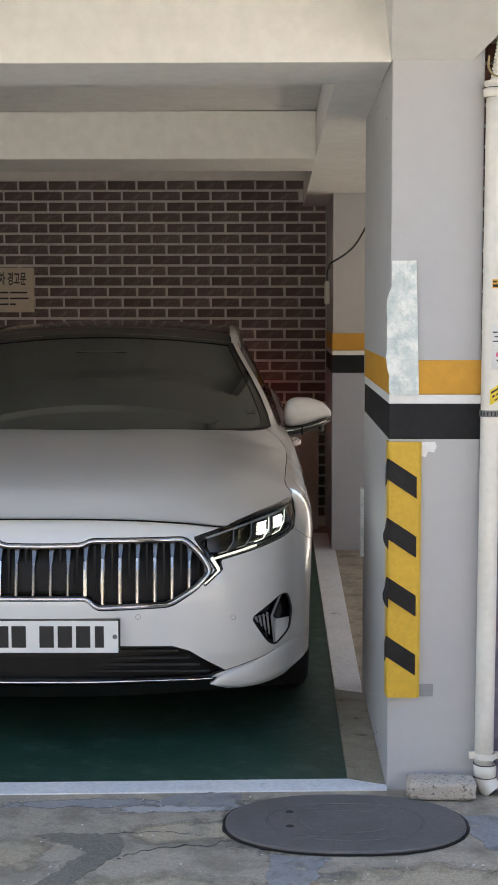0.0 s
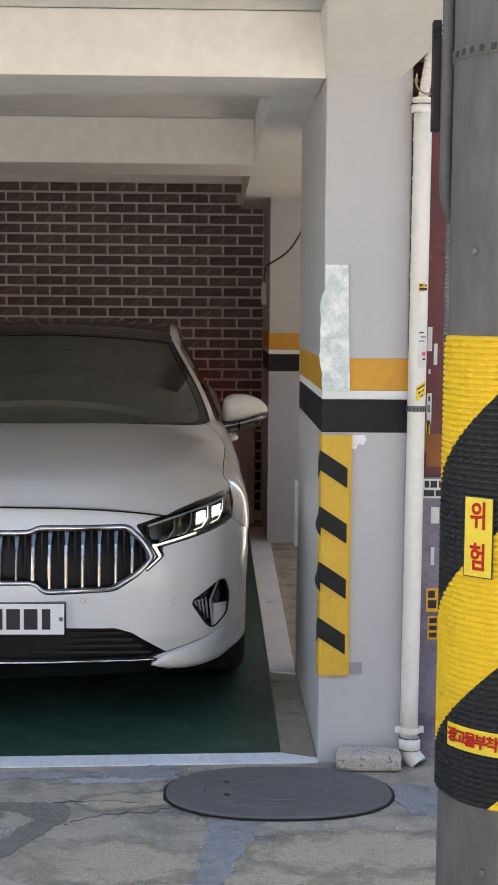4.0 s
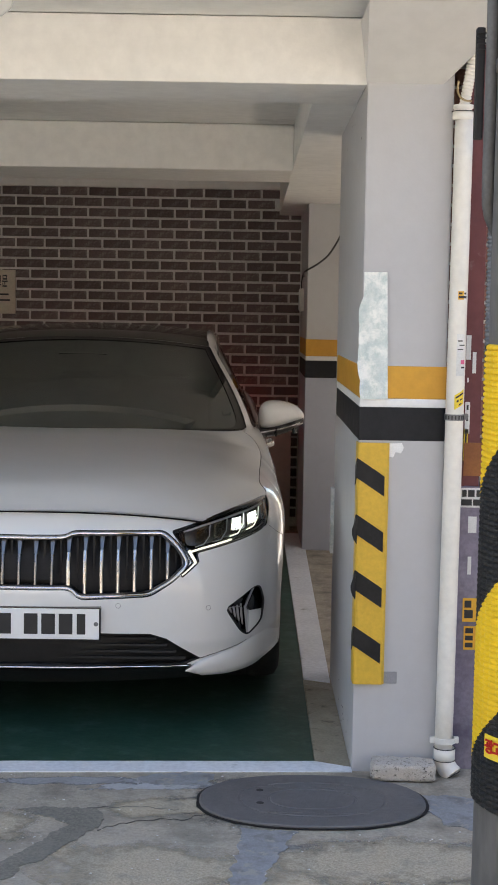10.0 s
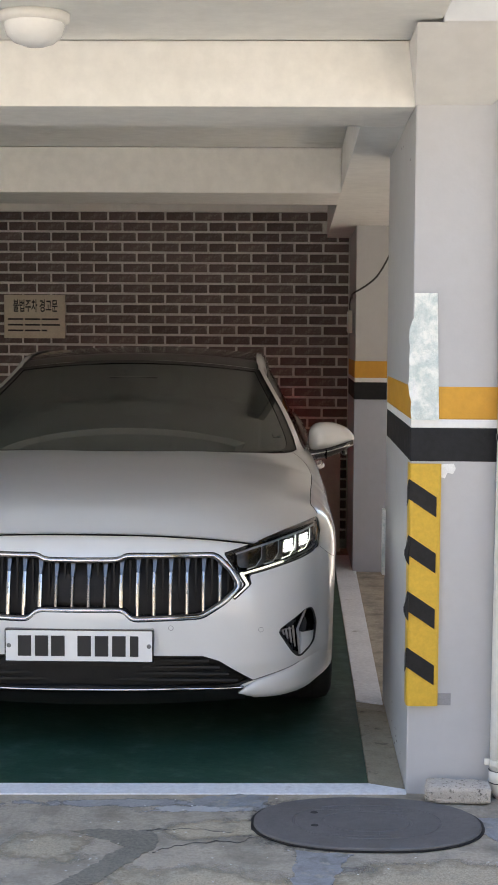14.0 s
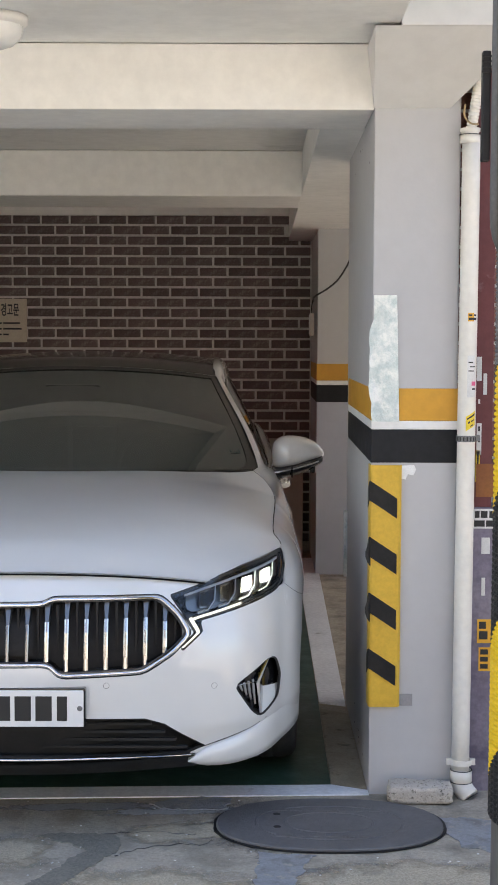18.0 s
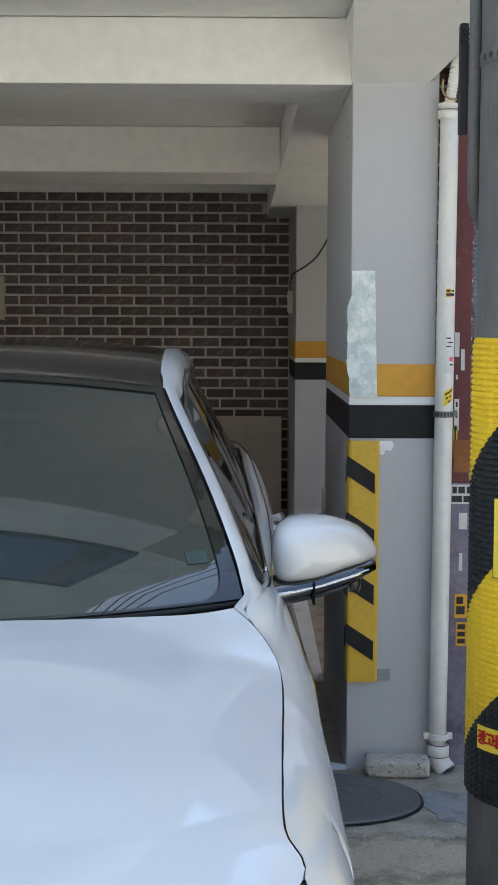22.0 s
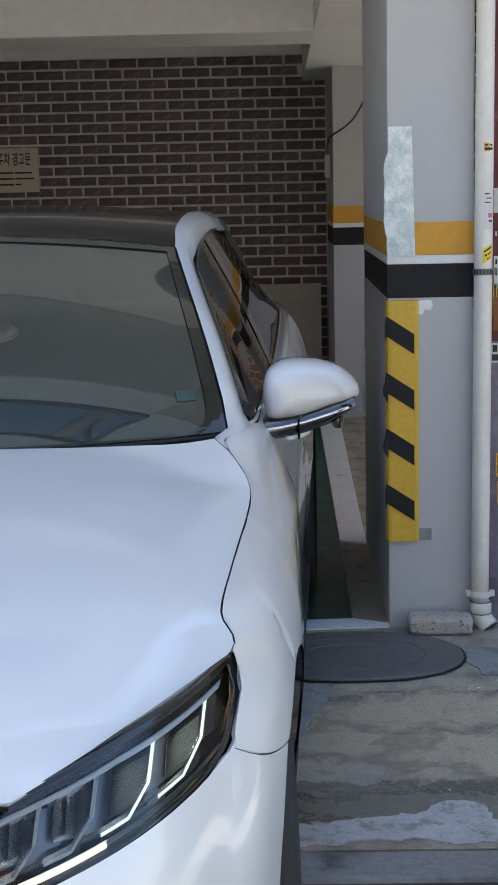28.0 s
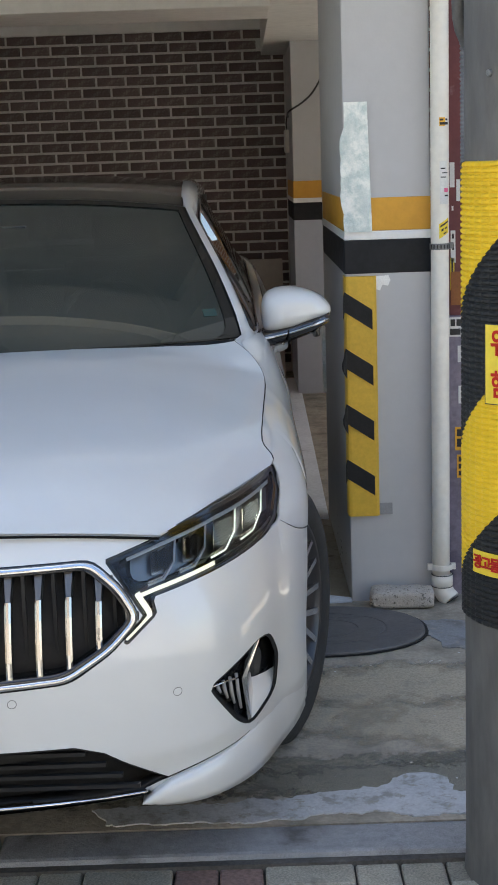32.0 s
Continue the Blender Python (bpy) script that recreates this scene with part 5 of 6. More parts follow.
    part("screen_edge", tube([Vector(screen(0.0, k)) + Vector((0, -0.008, -0.006)) for k in kk], 0.006, 8), M_MATTBLK, c, "black cowl strip", True)
    part("permit_label", grid(lambda u, k: Vector(screen(u, k)) + Vector((0, -0.0008, 0.001)), span(0.118, 0.158, 3), span(0.882, 0.932, 3)), M_LABEL, ws, "small teal permit label in the corner")
    # black border of the screen
    for s in (-1, 1):
        part("black_border", grid(lambda u, v: Vector(screen(u, s * (1 - (1 - v) * (0.046 + 0.065 * math.exp(-u / 0.025))))) + Vector((0, -0.002, 0.003)), span(0.0, 0.3, 16) + span(0.35, 1.0, 14), span(0, 1, 4)), M_BORDER, ws)
    part("black_border", grid(lambda u, k: Vector(screen(u, k)) + Vector((0, -0.002, 0.003)), span(0.965, 1.0, 4), kk), M_BORDER, ws)
    part("black_border", grid(lambda u, k: Vector(screen(u, k)) + Vector((0, -0.002, 0.003)), span(0.0, 0.006, 3), kk), M_BORDER, ws)

    RAIL = [(2.31, 0.612, 1.338), (2.42, 0.611, 1.368), (2.55, 0.609, 1.388), (2.8, 0.606, 1.405), (3.1, 0.604, 1.408), (3.6, 0.592, 1.386), (4.05, 0.562, 1.322), (4.35, 0.56, 1.20), (4.62, 0.60, 1.06)]
    rail_x = [(y, x) for y, x, z in RAIL]
    rail_z = [(y, z) for y, x, z in RAIL]

    def roof(y, k):
        a = abs(k)
        x, z = smooth_rows(rail_x, y) - 0.012, smooth_rows(rail_z, y)
        crown = smooth_rows([(2.2, 0.045), (2.7, 0.037), (3.6, 0.036), (4.2, 0.04), (4.62, 0.03)], y)
        yy = y - (0.11 * (1 - a * a) if y < 2.5 else 0.11 * (1 - a * a) * max(0, 1 - (y - 2.5) / 0.5))
        return (k * x, yy, z + crown * (1 - a**2.2))

    part("roof", grid(roof, [2.31, 2.4, 2.5] + span(2.6, 4.05, 14), kk), M_ROOF, c, "gloss black glass roof", True)
    part("rear_window", grid(roof, span(4.05, 4.62, 8), kk), M_SIDEGLASS, c, "dark rear window", True)
    for s in (-1, 1):
        # white pillar and rail: a band from the hood's corner over the roof's edge to the tail
        lines = []
        for i in range(32, 36):
            q = SEAM_PATH[i]
            y = q.y + 0.0015 * (i - 25)
            o = Vector((smooth_rows(SHOULDER_X, y), y, smooth_rows(SHOULDER_Z, y)))
            lines.append([q.lerp(o, f) for f in (0, 0.33, 0.67, 1)])
        for u, y in ((0.0, 1.53), (0.03, 1.59), (0.06, 1.65)):
            q = Vector(screen(u, 1.0)) + Vector((-0.006, -0.004, 0.006))
            o = Vector((smooth_rows(SHOULDER_X, y), y, smooth_rows(SHOULDER_Z, y)))
            lines.append([q.lerp(o, f) + Vector((0, 0, 0.022 * f * (1 - f))) for f in (0, 0.33, 0.67, 1)])
        for u in span(0.1, 1, 12):
            p = Vector(screen(u, 1.0))
            w = 0.031 - 0.004 * u
            lines.append((p + Vector((-0.004, -0.004, 0.006)), p + Vector((0.014, 0.010, 0.006)), p + Vector((w * 0.8, 0.045, -0.010)), p + Vector((w, 0.09, -0.035))))
        for y in span(2.42, 2.8, 7) + span(2.9, 4.62, 18):
            x, z = smooth_rows(rail_x, y), smooth_rows(rail_z, y)
            w = lerp_rows([(2.33, 0.028), (2.8, 0.034), (3.8, 0.060), (4.62, 0.14)], y)
            q = Vector((x, y, z))
            lines.append((q + Vector((-0.020, 0, 0.0065)), q + Vector((0.002, 0, 0.004)), q + Vector((w * 0.7, 0, -0.018)), q + Vector((w, 0, -0.052))))
        bm = bmesh.new()
        rows = [[bm.verts.new((s * v.x, v.y, v.z)) for v in r] for r in lines]
        for p, q in zip(rows, rows[1:]):
            for j in range(3):
                bm.faces.new((p[j], p[j + 1], q[j + 1], q[j]))
        thicken(part("roof_rail", bm, M_BODY, c, "white windscreen pillar and roof edge", True), 0.008)
        # side glass
        def side_pane(y, v):
            zb, xb = smooth_rows(SHOULDER_Z, y) + 0.008, smooth_rows(BELT_X, y)
            if y < 2.42:
                u = max(0.03, min(1, (y - 1.62) / (2.42 - 1.62)))
                t = Vector(screen(u, 1.0)) + Vector((0.031, 0.09, -0.035))
                xt, zt = t.x, max(t.z, zb + 0.004)
            else:
                xt, zt = smooth_rows(rail_x, y) + 0.036, smooth_rows(rail_z, y) - 0.05
            return (s * (xb + (xt - xb) * v + 0.007 * math.sin(math.pi * v)), y, zb + (zt - zb) * v)

        part("side_window", grid(side_pane, span(1.70, 2.68, 18), span(0, 1, 8)), M_SIDEGLASS, c, "dark tinted side window", True)
        part("side_window", grid(side_pane, span(2.76, 4.1, 16), span(0, 1, 8)), M_SIDEGLASS, c, "dark tinted side window", True)
        part("door_pillar", grid(lambda y, v: Vector(side_pane(y, v)) + Vector((s * 0.003, 0, 0)), span(2.66, 2.78, 3), span(0, 1, 8)), M_GLOSSBLK, c)
        part("quarter_panel", grid(side_pane, span(4.1, 4.62, 8), span(0, 1, 6)), M_BODY, c, "", True)
        # the shoulder's upper face between the body's edge and the windows
        def ledge(y, v):
            a, b = Vector((s * (smooth_rows(SHOULDER_X, y) + 0.0005), y, smooth_rows(SHOULDER_Z, y) - 0.001)), Vector(side_pane(y, 0.0))
            return a.lerp(b, v) + Vector((0, 0, 0.005 * math.sin(math.pi * v) - 0.002 * v))

        part("shoulder_ledge", grid(ledge, span(1.66, 4.62, 40), span(0, 1, 5)), M_BODY, c, "", True)
        part("window_trim", tube([Vector(side_pane(y, 0.0)) + Vector((s * 0.004, 0, 0)) for y in span(1.84, 4.12, 30)], 0.0045, 6), M_CHROME, c, "chrome window line", True)
        part("window_trim", tube([Vector(side_pane(y, 1.0)) + Vector((s * 0.004, 0, 0.002)) for y in span(1.72, 4.12, 30)], 0.005, 6), M_GLOSSBLK, c, "", True)
        mirror(c, s)
        # tail lamps
        part("tail_lamp", box((s * 0.45 if s > 0 else -0.80, 4.885, 0.83), (0.80 if s > 0 else -0.45, 4.945, 0.91), 0.015), M_TAIL, c, "lit red tail lamp")
    # tail
    tail = grid(lambda x, v: (x * lerp_rows([(0, 0.60), (0.35, 0.72), (0.6, 0.86), (1, 0.86)], v), lerp_rows([(0, 4.60), (0.35, 4.80), (0.6, 4.90), (1, 4.86)], v) - 0.10 * x**4, lerp_rows([(0, 1.07), (0.35, 1.05), (0.6, 0.85), (1, 0.25)], v)), span(-1, 1, 25), span(0, 1, 21))
    thicken(part("tail_panel", tail, M_BODY, c, "white boot lid and rear bumper", True), 0.006)
    part("underbody", box((-0.74, 0.35, 0.17), (0.74, 4.75, 0.26), 0.02), M_MATTBLK, c)
    # cabin
    cab = part("dashboard", prism([(1.36, 0.93), (1.60, 0.965), (1.95, 0.955), (2.02, 0.86), (2.0, 0.6), (1.3, 0.6)], 1.44, "x", -0.72), M_MATTBLK, c, "dark dashboard")
    part("cabin_floor", box((-0.74, 1.4, 0.30), (0.74, 4.2, 0.34)), M_SEAT, c)
    part("cabin_back", box((-0.72, 3.95, 0.34), (0.72, 4.05, 1.02), 0.02), M_SEAT, c)
    for x in (-0.36, 0.36):
        part("seat", box((x - 0.26, 2.35, 0.36), (x + 0.26, 2.9, 0.60), 0.06), M_SEAT, c)
        part("seat_back", box((x - 0.25, 2.82, 0.5), (x + 0.25, 2.98, 1.14), 0.06), M_SEAT, c)
        part("headrest", box((x - 0.13, 2.86, 1.16), (x + 0.13, 2.98, 1.31), 0.04), M_SEAT, c)
    ring = [(0.36 + 0.18 * math.cos(a), 2.13 + 0.07 * math.sin(a), 0.94 + 0.165 * math.sin(a)) for a in span(0, 2 * math.pi, 33)]
    part("steering_wheel", tube(ring, 0.014, 8), M_MATTBLK, c)
    part("rear_mirror", box((-0.12, 1.98, 1.235), (0.12, 2.01, 1.305), 0.012), M_GLOSSBLK, c)
    return c


def mirror(c, s):
    """A door mirror under the car, on its left for s = 1."""
    shell = [(0.850, 0.985), (0.846, 1.035), (0.856, 1.075), (0.885, 1.096), (0.925, 1.100), (0.970, 1.090), (1.015, 1.070), (1.045, 1.042), (1.055, 1.018), (1.045, 1.003), (1.000, 0.988), (0.940, 0.972), (0.890, 0.965), (0.862, 0.968)]
    cx, cz = 0.945, 1.030
    path = round_path([(0.846 + (x - 0.846) * 1.05, 0, z + 0.006 * ease(x, 0.93, 1.0)) for x, z in shell], 3, True)
    bm = bmesh.new()
    rings = []
    for y, k in ((1.728, 0.30), (1.734, 0.55), (1.746, 0.76), (1.765, 0.90), (1.795, 0.98), (1.83, 1.0), (1.868, 0.985), (1.875, 0.95)):
        rings.append([bm.verts.new((s * (cx + (p.x - cx) * k), y + 0.12 * (p.x - 0.85), cz + (p.z - cz) * k)) for p in path])
    n = len(path)
    for a, b in zip(rings, rings[1:]):
        for j in range(n):
            bm.faces.new((a[j], a[(j + 1) % n], b[(j + 1) % n], b[j]))
    bm.faces.new(rings[0])
    bm.faces.new(rings[-1])
    m = part("door_mirror", bm, M_BODY, c, "white door mirror on a dark arm", True)
    glass = [(s * (cx + (p.x - cx) * 0.9), cz + (p.z - cz) * 0.88) for p in path]
    gl = bmesh.new()
    f = [gl.verts.new((x, 1.877 + 0.12 * (abs(x) - 0.85), z)) for x, z in glass]
    gl.faces.new(f)
    part("mirror_glass", gl, M_CHROME, m)
    band = bmesh.new()
    rows = []
    for x, z, h in ((0.785, 0.948, 0.028), (0.845, 0.957, 0.036), (0.890, 0.966, 0.038), (0.945, 0.978, 0.038), (1.0, 0.994, 0.035), (1.055, 1.010, 0.018)):
        y0 = 1.735 + 0.12 * (x - 0.85) + (0.03 if x < 0.84 else 0)
        rows.append([band.verts.new((s * x, y, q)) for y, q in ((y0 + 0.05, z + 0.012), (y0, z + 0.004), (y0 - 0.006, z - h * 0.5), (y0 + 0.03, z - h), (y0 + 0.12, z - h * 0.6), (y0 + 0.12, z + 0.012))])
    for a, b in zip(rows, rows[1:]):
        for j in range(6):
            band.faces.new((a[j], a[(j + 1) % 6], b[(j + 1) % 6], b[j]))
    band.faces.new(rows[0])
    band.faces.new(rows[-1])
    part("mirror_arm", band, M_ARM, m, "dark glossy lower band", True)
    part("arm_joint", box((min(s * 0.926, s * 0.931), 1.732, 0.932), (max(s * 0.926, s * 0.931), 1.80, 0.976), 0.001), M_GAP, m)
    part("mirror_trim", tube([(s * x, 1.728 + 0.12 * (x - 0.85), z) for x, z in ((0.83, 0.950), (0.89, 0.958), (0.945, 0.969), (1.0, 0.985), (1.04, 0.999))], 0.0035, 6), M_CHROME, m, "thin chrome line", True)
    part("mirror_camera", lathe([(0, -0.018), (0.010, -0.016), (0.013, -0.008), (0.013, 0.012)], 18), M_GLOSSBLK, m, "small round camera under the mirror", True).location = (s * 1.015, 1.80, 0.962)
    part("mirror_foot", prism([(1.70, 0.975), (1.92, 0.98), (1.90, 0.93), (1.74, 0.925)], 0.05, "x", 0.79 if s > 0 else -0.84), M_GLOSSBLK, m)


CAR = car()
WHEELS = []
for wx, wy in ((0.806, AXLE_Y), (-0.806, AXLE_Y), (0.815, AXLE_REAR), (-0.815, AXLE_REAR)):
    w = wheel(1 if wx > 0 else -1)
    w.parent = CAR
    w.location = (wx, wy, HUB_Z)
    WHEELS.append((w, wx, wy))


def motions():
    walk(CAR, [(t, pose(x, y, z, pitch, 0, turn)) for t, x, y, turn, z, pitch in CAR_PATH])
    # the wheels roll with the distance driven and the front pair steers
    xr, yr = [(r[0], r[1]) for r in CAR_PATH], [(r[0], r[2]) for r in CAR_PATH]
    times = [0, 15.9] + [16 + 0.25 * k for k in range(65)]
    for w, wx, wy in WHEELS:
        rows, gone, last = [], 0.0, None
        for t in times:
            y = smooth_rows(yr, t)
            gone += 0 if last is None else last - y
            last = y
            steer = smooth_rows(STEER, t) if wy < 2 else 0
            rows.append((t, Matrix.Translation((wx, wy, HUB_Z)) @ Matrix.Rotation(radians(steer), 4, "Z") @ Matrix.Rotation(gone / WHEEL_R, 4, "X")))
        walk(w, rows)


# ---- things by the pillar ----
def manhole():
    cx, cy, a, b = -0.146, -0.338, 0.352, 0.240

    def oval(k, n=64, p=2.25):
        return [(math.copysign(abs(math.cos(t)) ** (2 / p), math.cos(t)) * a * k, math.copysign(abs(math.sin(t)) ** (2 / p), math.sin(t)) * b * k) for t in span(0, 2 * math.pi, n + 1)[:-1]]

    m = thing("manhole_cover", (cx, cy, 0.003), "dark grey oval cast-iron manhole cover in the concrete", "manhole cover")
    rag = [1.026 + 0.055 * max(0, noise.noise((k * 0.55, 3.1, 0))) + 0.012 * noise.noise((k * 1.7, 0, 8)) for k in range(64)]
    part("rim", prism([(x * g, y * g) for (x, y), g in zip(oval(1.0), rag)], 0.004, "z", -0.001), M_RUBBLK, m, "dark gap round the cover")
    bm = bmesh.new()
    rings = []
    for k, z in ((1.0, 0.0), (1.0, 0.007), (0.985, 0.010), (0.66, 0.0105), (0.655, 0.0085), (0.635, 0.0085), (0.63, 0.0105), (0.40, 0.0105), (0.395, 0.0085), (0.375, 0.0085), (0.37, 0.0105)):
        rings.append([bm.verts.new((x, y, z)) for x, y in oval(k)])
    for p, q in zip(rings, rings[1:]):
        for j in range(64):
            bm.faces.new((p[j], p[(j + 1) % 64], q[(j + 1) % 64], q[j]))
    bm.faces.new(rings[-1])
    part("lid", bm, M_IRON, m, "worn cast-iron lid with raised rings")
    for y in (0.077, -0.043):
        part("lift_hole", lathe([(0, 0.0112), (0.011, 0.0112), (0.013, 0.010)], 16), M_RUBBLK, m).location = (-0.163, y, 0)
    for k in range(-3, 4):
        for s in (-1, 1):
            part("plain_bar", box((k * 0.05 - 0.018, s * 0.118 - 0.012, 0.0105), (k * 0.05 + 0.018, s * 0.118 + 0.012, 0.0117), 0.0005), M_IRON, m)
    return m


def stone_block():
    bm = box((-0.105, -0.050, 0), (0.105, 0.050, 0.060), 0.020, segments=4)
    bmesh.ops.subdivide_edges(bm, edges=bm.edges, cuts=3, use_grid_fill=True)
    for v in bm.verts:
        n = noise.noise_vector(v.co * 22) * 0.005 + noise.noise_vector(v.co * 80) * 0.0035
        v.co += n if v.co.z > 0.004 else Vector((n.x, n.y, 0))
    ob = part("concrete_block", bm, M_STONE, None, "", True)
    ob.matrix_basis = pose(0.162, -0.082, 0.002, 0, 0, -2)
    return tagged(ob, "rough porous concrete block lying by the pillar foot", "block")


def corner_guard():
    g = thing("corner_guard", (0, 0, 0), "yellow and black rubber corner guard on the pillar", "corner guard")
    out = [(0.099, -0.0005), (0.099, -0.010), (0.090, -0.019), (0.008, -0.020), (0.000, -0.018), (-0.005, -0.010), (-0.006, 0.050), (-0.0005, 0.050), (-0.0005, -0.0005)]
    part("strip", prism(out, 0.803, "z", 0.297), M_RUBYEL, g, "yellow rubber strip")
    for zc, peel in ((0.985, 0), (0.800, 1), (0.615, 1), (0.428, 0)):
        # a slanting black field on the front and round the corner
        bm = prism([(-0.0065, zc + 0.066), (0.084, zc + 0.006), (0.084, zc - 0.060), (-0.0065, zc + 0.000)], 0.0030, "y", -0.0232)
        part("black_field", bm, M_RUBBLK, g, "black slanting field")
        bm = prism([(-0.012, zc + 0.000), (0.046, zc - 0.030), (0.046, zc + 0.032), (-0.012, zc + 0.062)][::-1], 0.002, "x", -0.0075)
        part("black_field", bm, M_RUBBLK, g)
        if peel:
            bm = grid(lambda u, v: (-0.002 - 0.018 * u * (0.6 + 0.4 * math.sin(v * 5)), -0.021 - 0.012 * math.sin(u * 2.2), zc - 0.034 + 0.085 * v + 0.016 * u), span(0, 1, 5), span(0, 1, 6))
            ob = part("peeled_tape", bm, M_RUBBLK, g, "black tape peeling at the corner", True)
            thicken(ob, 0.001)
    return g


def foam_pad():
    zs = span(1.243, 1.655, 22)
    bm = bmesh.new()
    rows = []
    for i, z in enumerate(zs):
        left = -0.003 - 0.007 * ease(z, 1.30, 1.335) * (1 - ease(z, 1.545, 1.56)) + 0.006 * noise.noise((z * 40, 2.2, 0))
        if z > 1.56:
            left = 0.004
        right = 0.089 - 0.011 * (z - 1.243) / 0.41
        rows.append([bm.verts.new(q) for q in ((left, -0.001, z), (left, -0.011 + 0.003 * noise.noise((z * 30, 0, 0)), z), ((left + right) / 2, -0.013 + 0.002 * noise.noise((z * 25, 7, 0)), z), (right, -0.011, z), (right, -0.0035, z))])
    for p, q in zip(rows, rows[1:]):
        for j in range(5):
            bm.faces.new((p[j], p[(j + 1) % 5], q[(j + 1) % 5], q[j]))
    bm.faces.new(rows[0])
    bm.faces.new(rows[-1][::-1])
    tagged(part("foam_pad", bm, M_FOAM), "torn pale marbled foam pad stuck on the pillar", "foam pad")
    rows = []
    bm = bmesh.new()
    for z in span(0.53, 0.80, 14):
        w = 0.03 + 0.008 * noise.noise((z * 35, 1, 4))
        rows.append([bm.verts.new(q) for q in ((-0.001, 1.24 - w, z), (-0.014, 1.24 - w, z), (-0.014, 1.24 + w, z), (-0.001, 1.24 + w, z))])
    for p, q in zip(rows, rows[1:]):
        for j in range(4):
            bm.faces.new((p[j], p[(j + 1) % 4], q[(j + 1) % 4], q[j]))
    bm.faces.new(rows[0])
    bm.faces.new(rows[-1][::-1])
    tagged(part("foam_pad", bm, M_FOAM), "narrow torn foam strip on the pillar's side", "foam pad")


def small_wall_marks():
    tagged(part("tape_square", box((0.100, -0.003, 0.297), (0.143, -0.0005, 0.337), 0.0005), M_TAPE), "grey tape square on the pillar", "tape")
    bm = prism([(0.100, 1.098), (0.140, 1.100), (0.147, 1.085), (0.138, 1.066), (0.120, 1.070), (0.112, 1.052), (0.100, 1.055)], 0.003, "y", -0.0045)
    tagged(part("torn_paper", bm, M_SCRAP), "torn white paper remnant above the guard", "paper")
    rnd = random.Random(3)
    bm = bmesh.new()
    for x, z in ((0.093, 0.112), (0.099, 0.106), (0.118, 0.110), (0.124, 0.108), (0.104, 0.103), (0.02, 0.05)):
        bmesh.ops.create_icosphere(bm, subdivisions=1, radius=0.004, matrix=Matrix.Translation((x, -0.0005, z)) @ Matrix.Diagonal((1, 0.3, 0.8, 1)))
    # dark flecks where the paint has chipped under the beam
    for _ in range(130):
        k = rnd.random()
        x, z = (rnd.uniform(-0.5, 0.0), rnd.uniform(2.26, 2.45)) if k < 0.35 else (rnd.gauss(-0.01, 0.012), rnd.uniform(2.24, 2.45))
        bmesh.ops.create_icosphere(bm, subdivisions=1, radius=rnd.uniform(0.0007, 0.0019), matrix=Matrix.Translation((x, -0.0005, z)) @ Matrix.Diagonal((1, 0.3, 1, 1)))
    for _ in range(26):
        y = rnd.uniform(0.05, 1.1)
        bmesh.ops.create_icosphere(bm, subdivisions=1, radius=rnd.uniform(0.002, 0.006), matrix=Matrix.Translation((-0.0005, y, rnd.gauss(0.05, 0.05) if rnd.random() < 0.6 else rnd.uniform(2.1, 2.2))) @ Matrix.Diagonal((0.3, 1, 1, 1)))
    crack = [(-0.004 + 0.003 * noise.noise((z * 30, 1.5, 0)), -0.0012, z) for z in span(2.252, 2.458, 26)]
    tube(crack, [0.0008 + 0.0010 * abs(noise.noise((z * 60, 0, 4))) for _, _, z in crack], 5, bm)
    tagged(part("paint_chips", bm, M_DARKPATCH), "small dark chips in the painted concrete", "chips", kind="stuff")


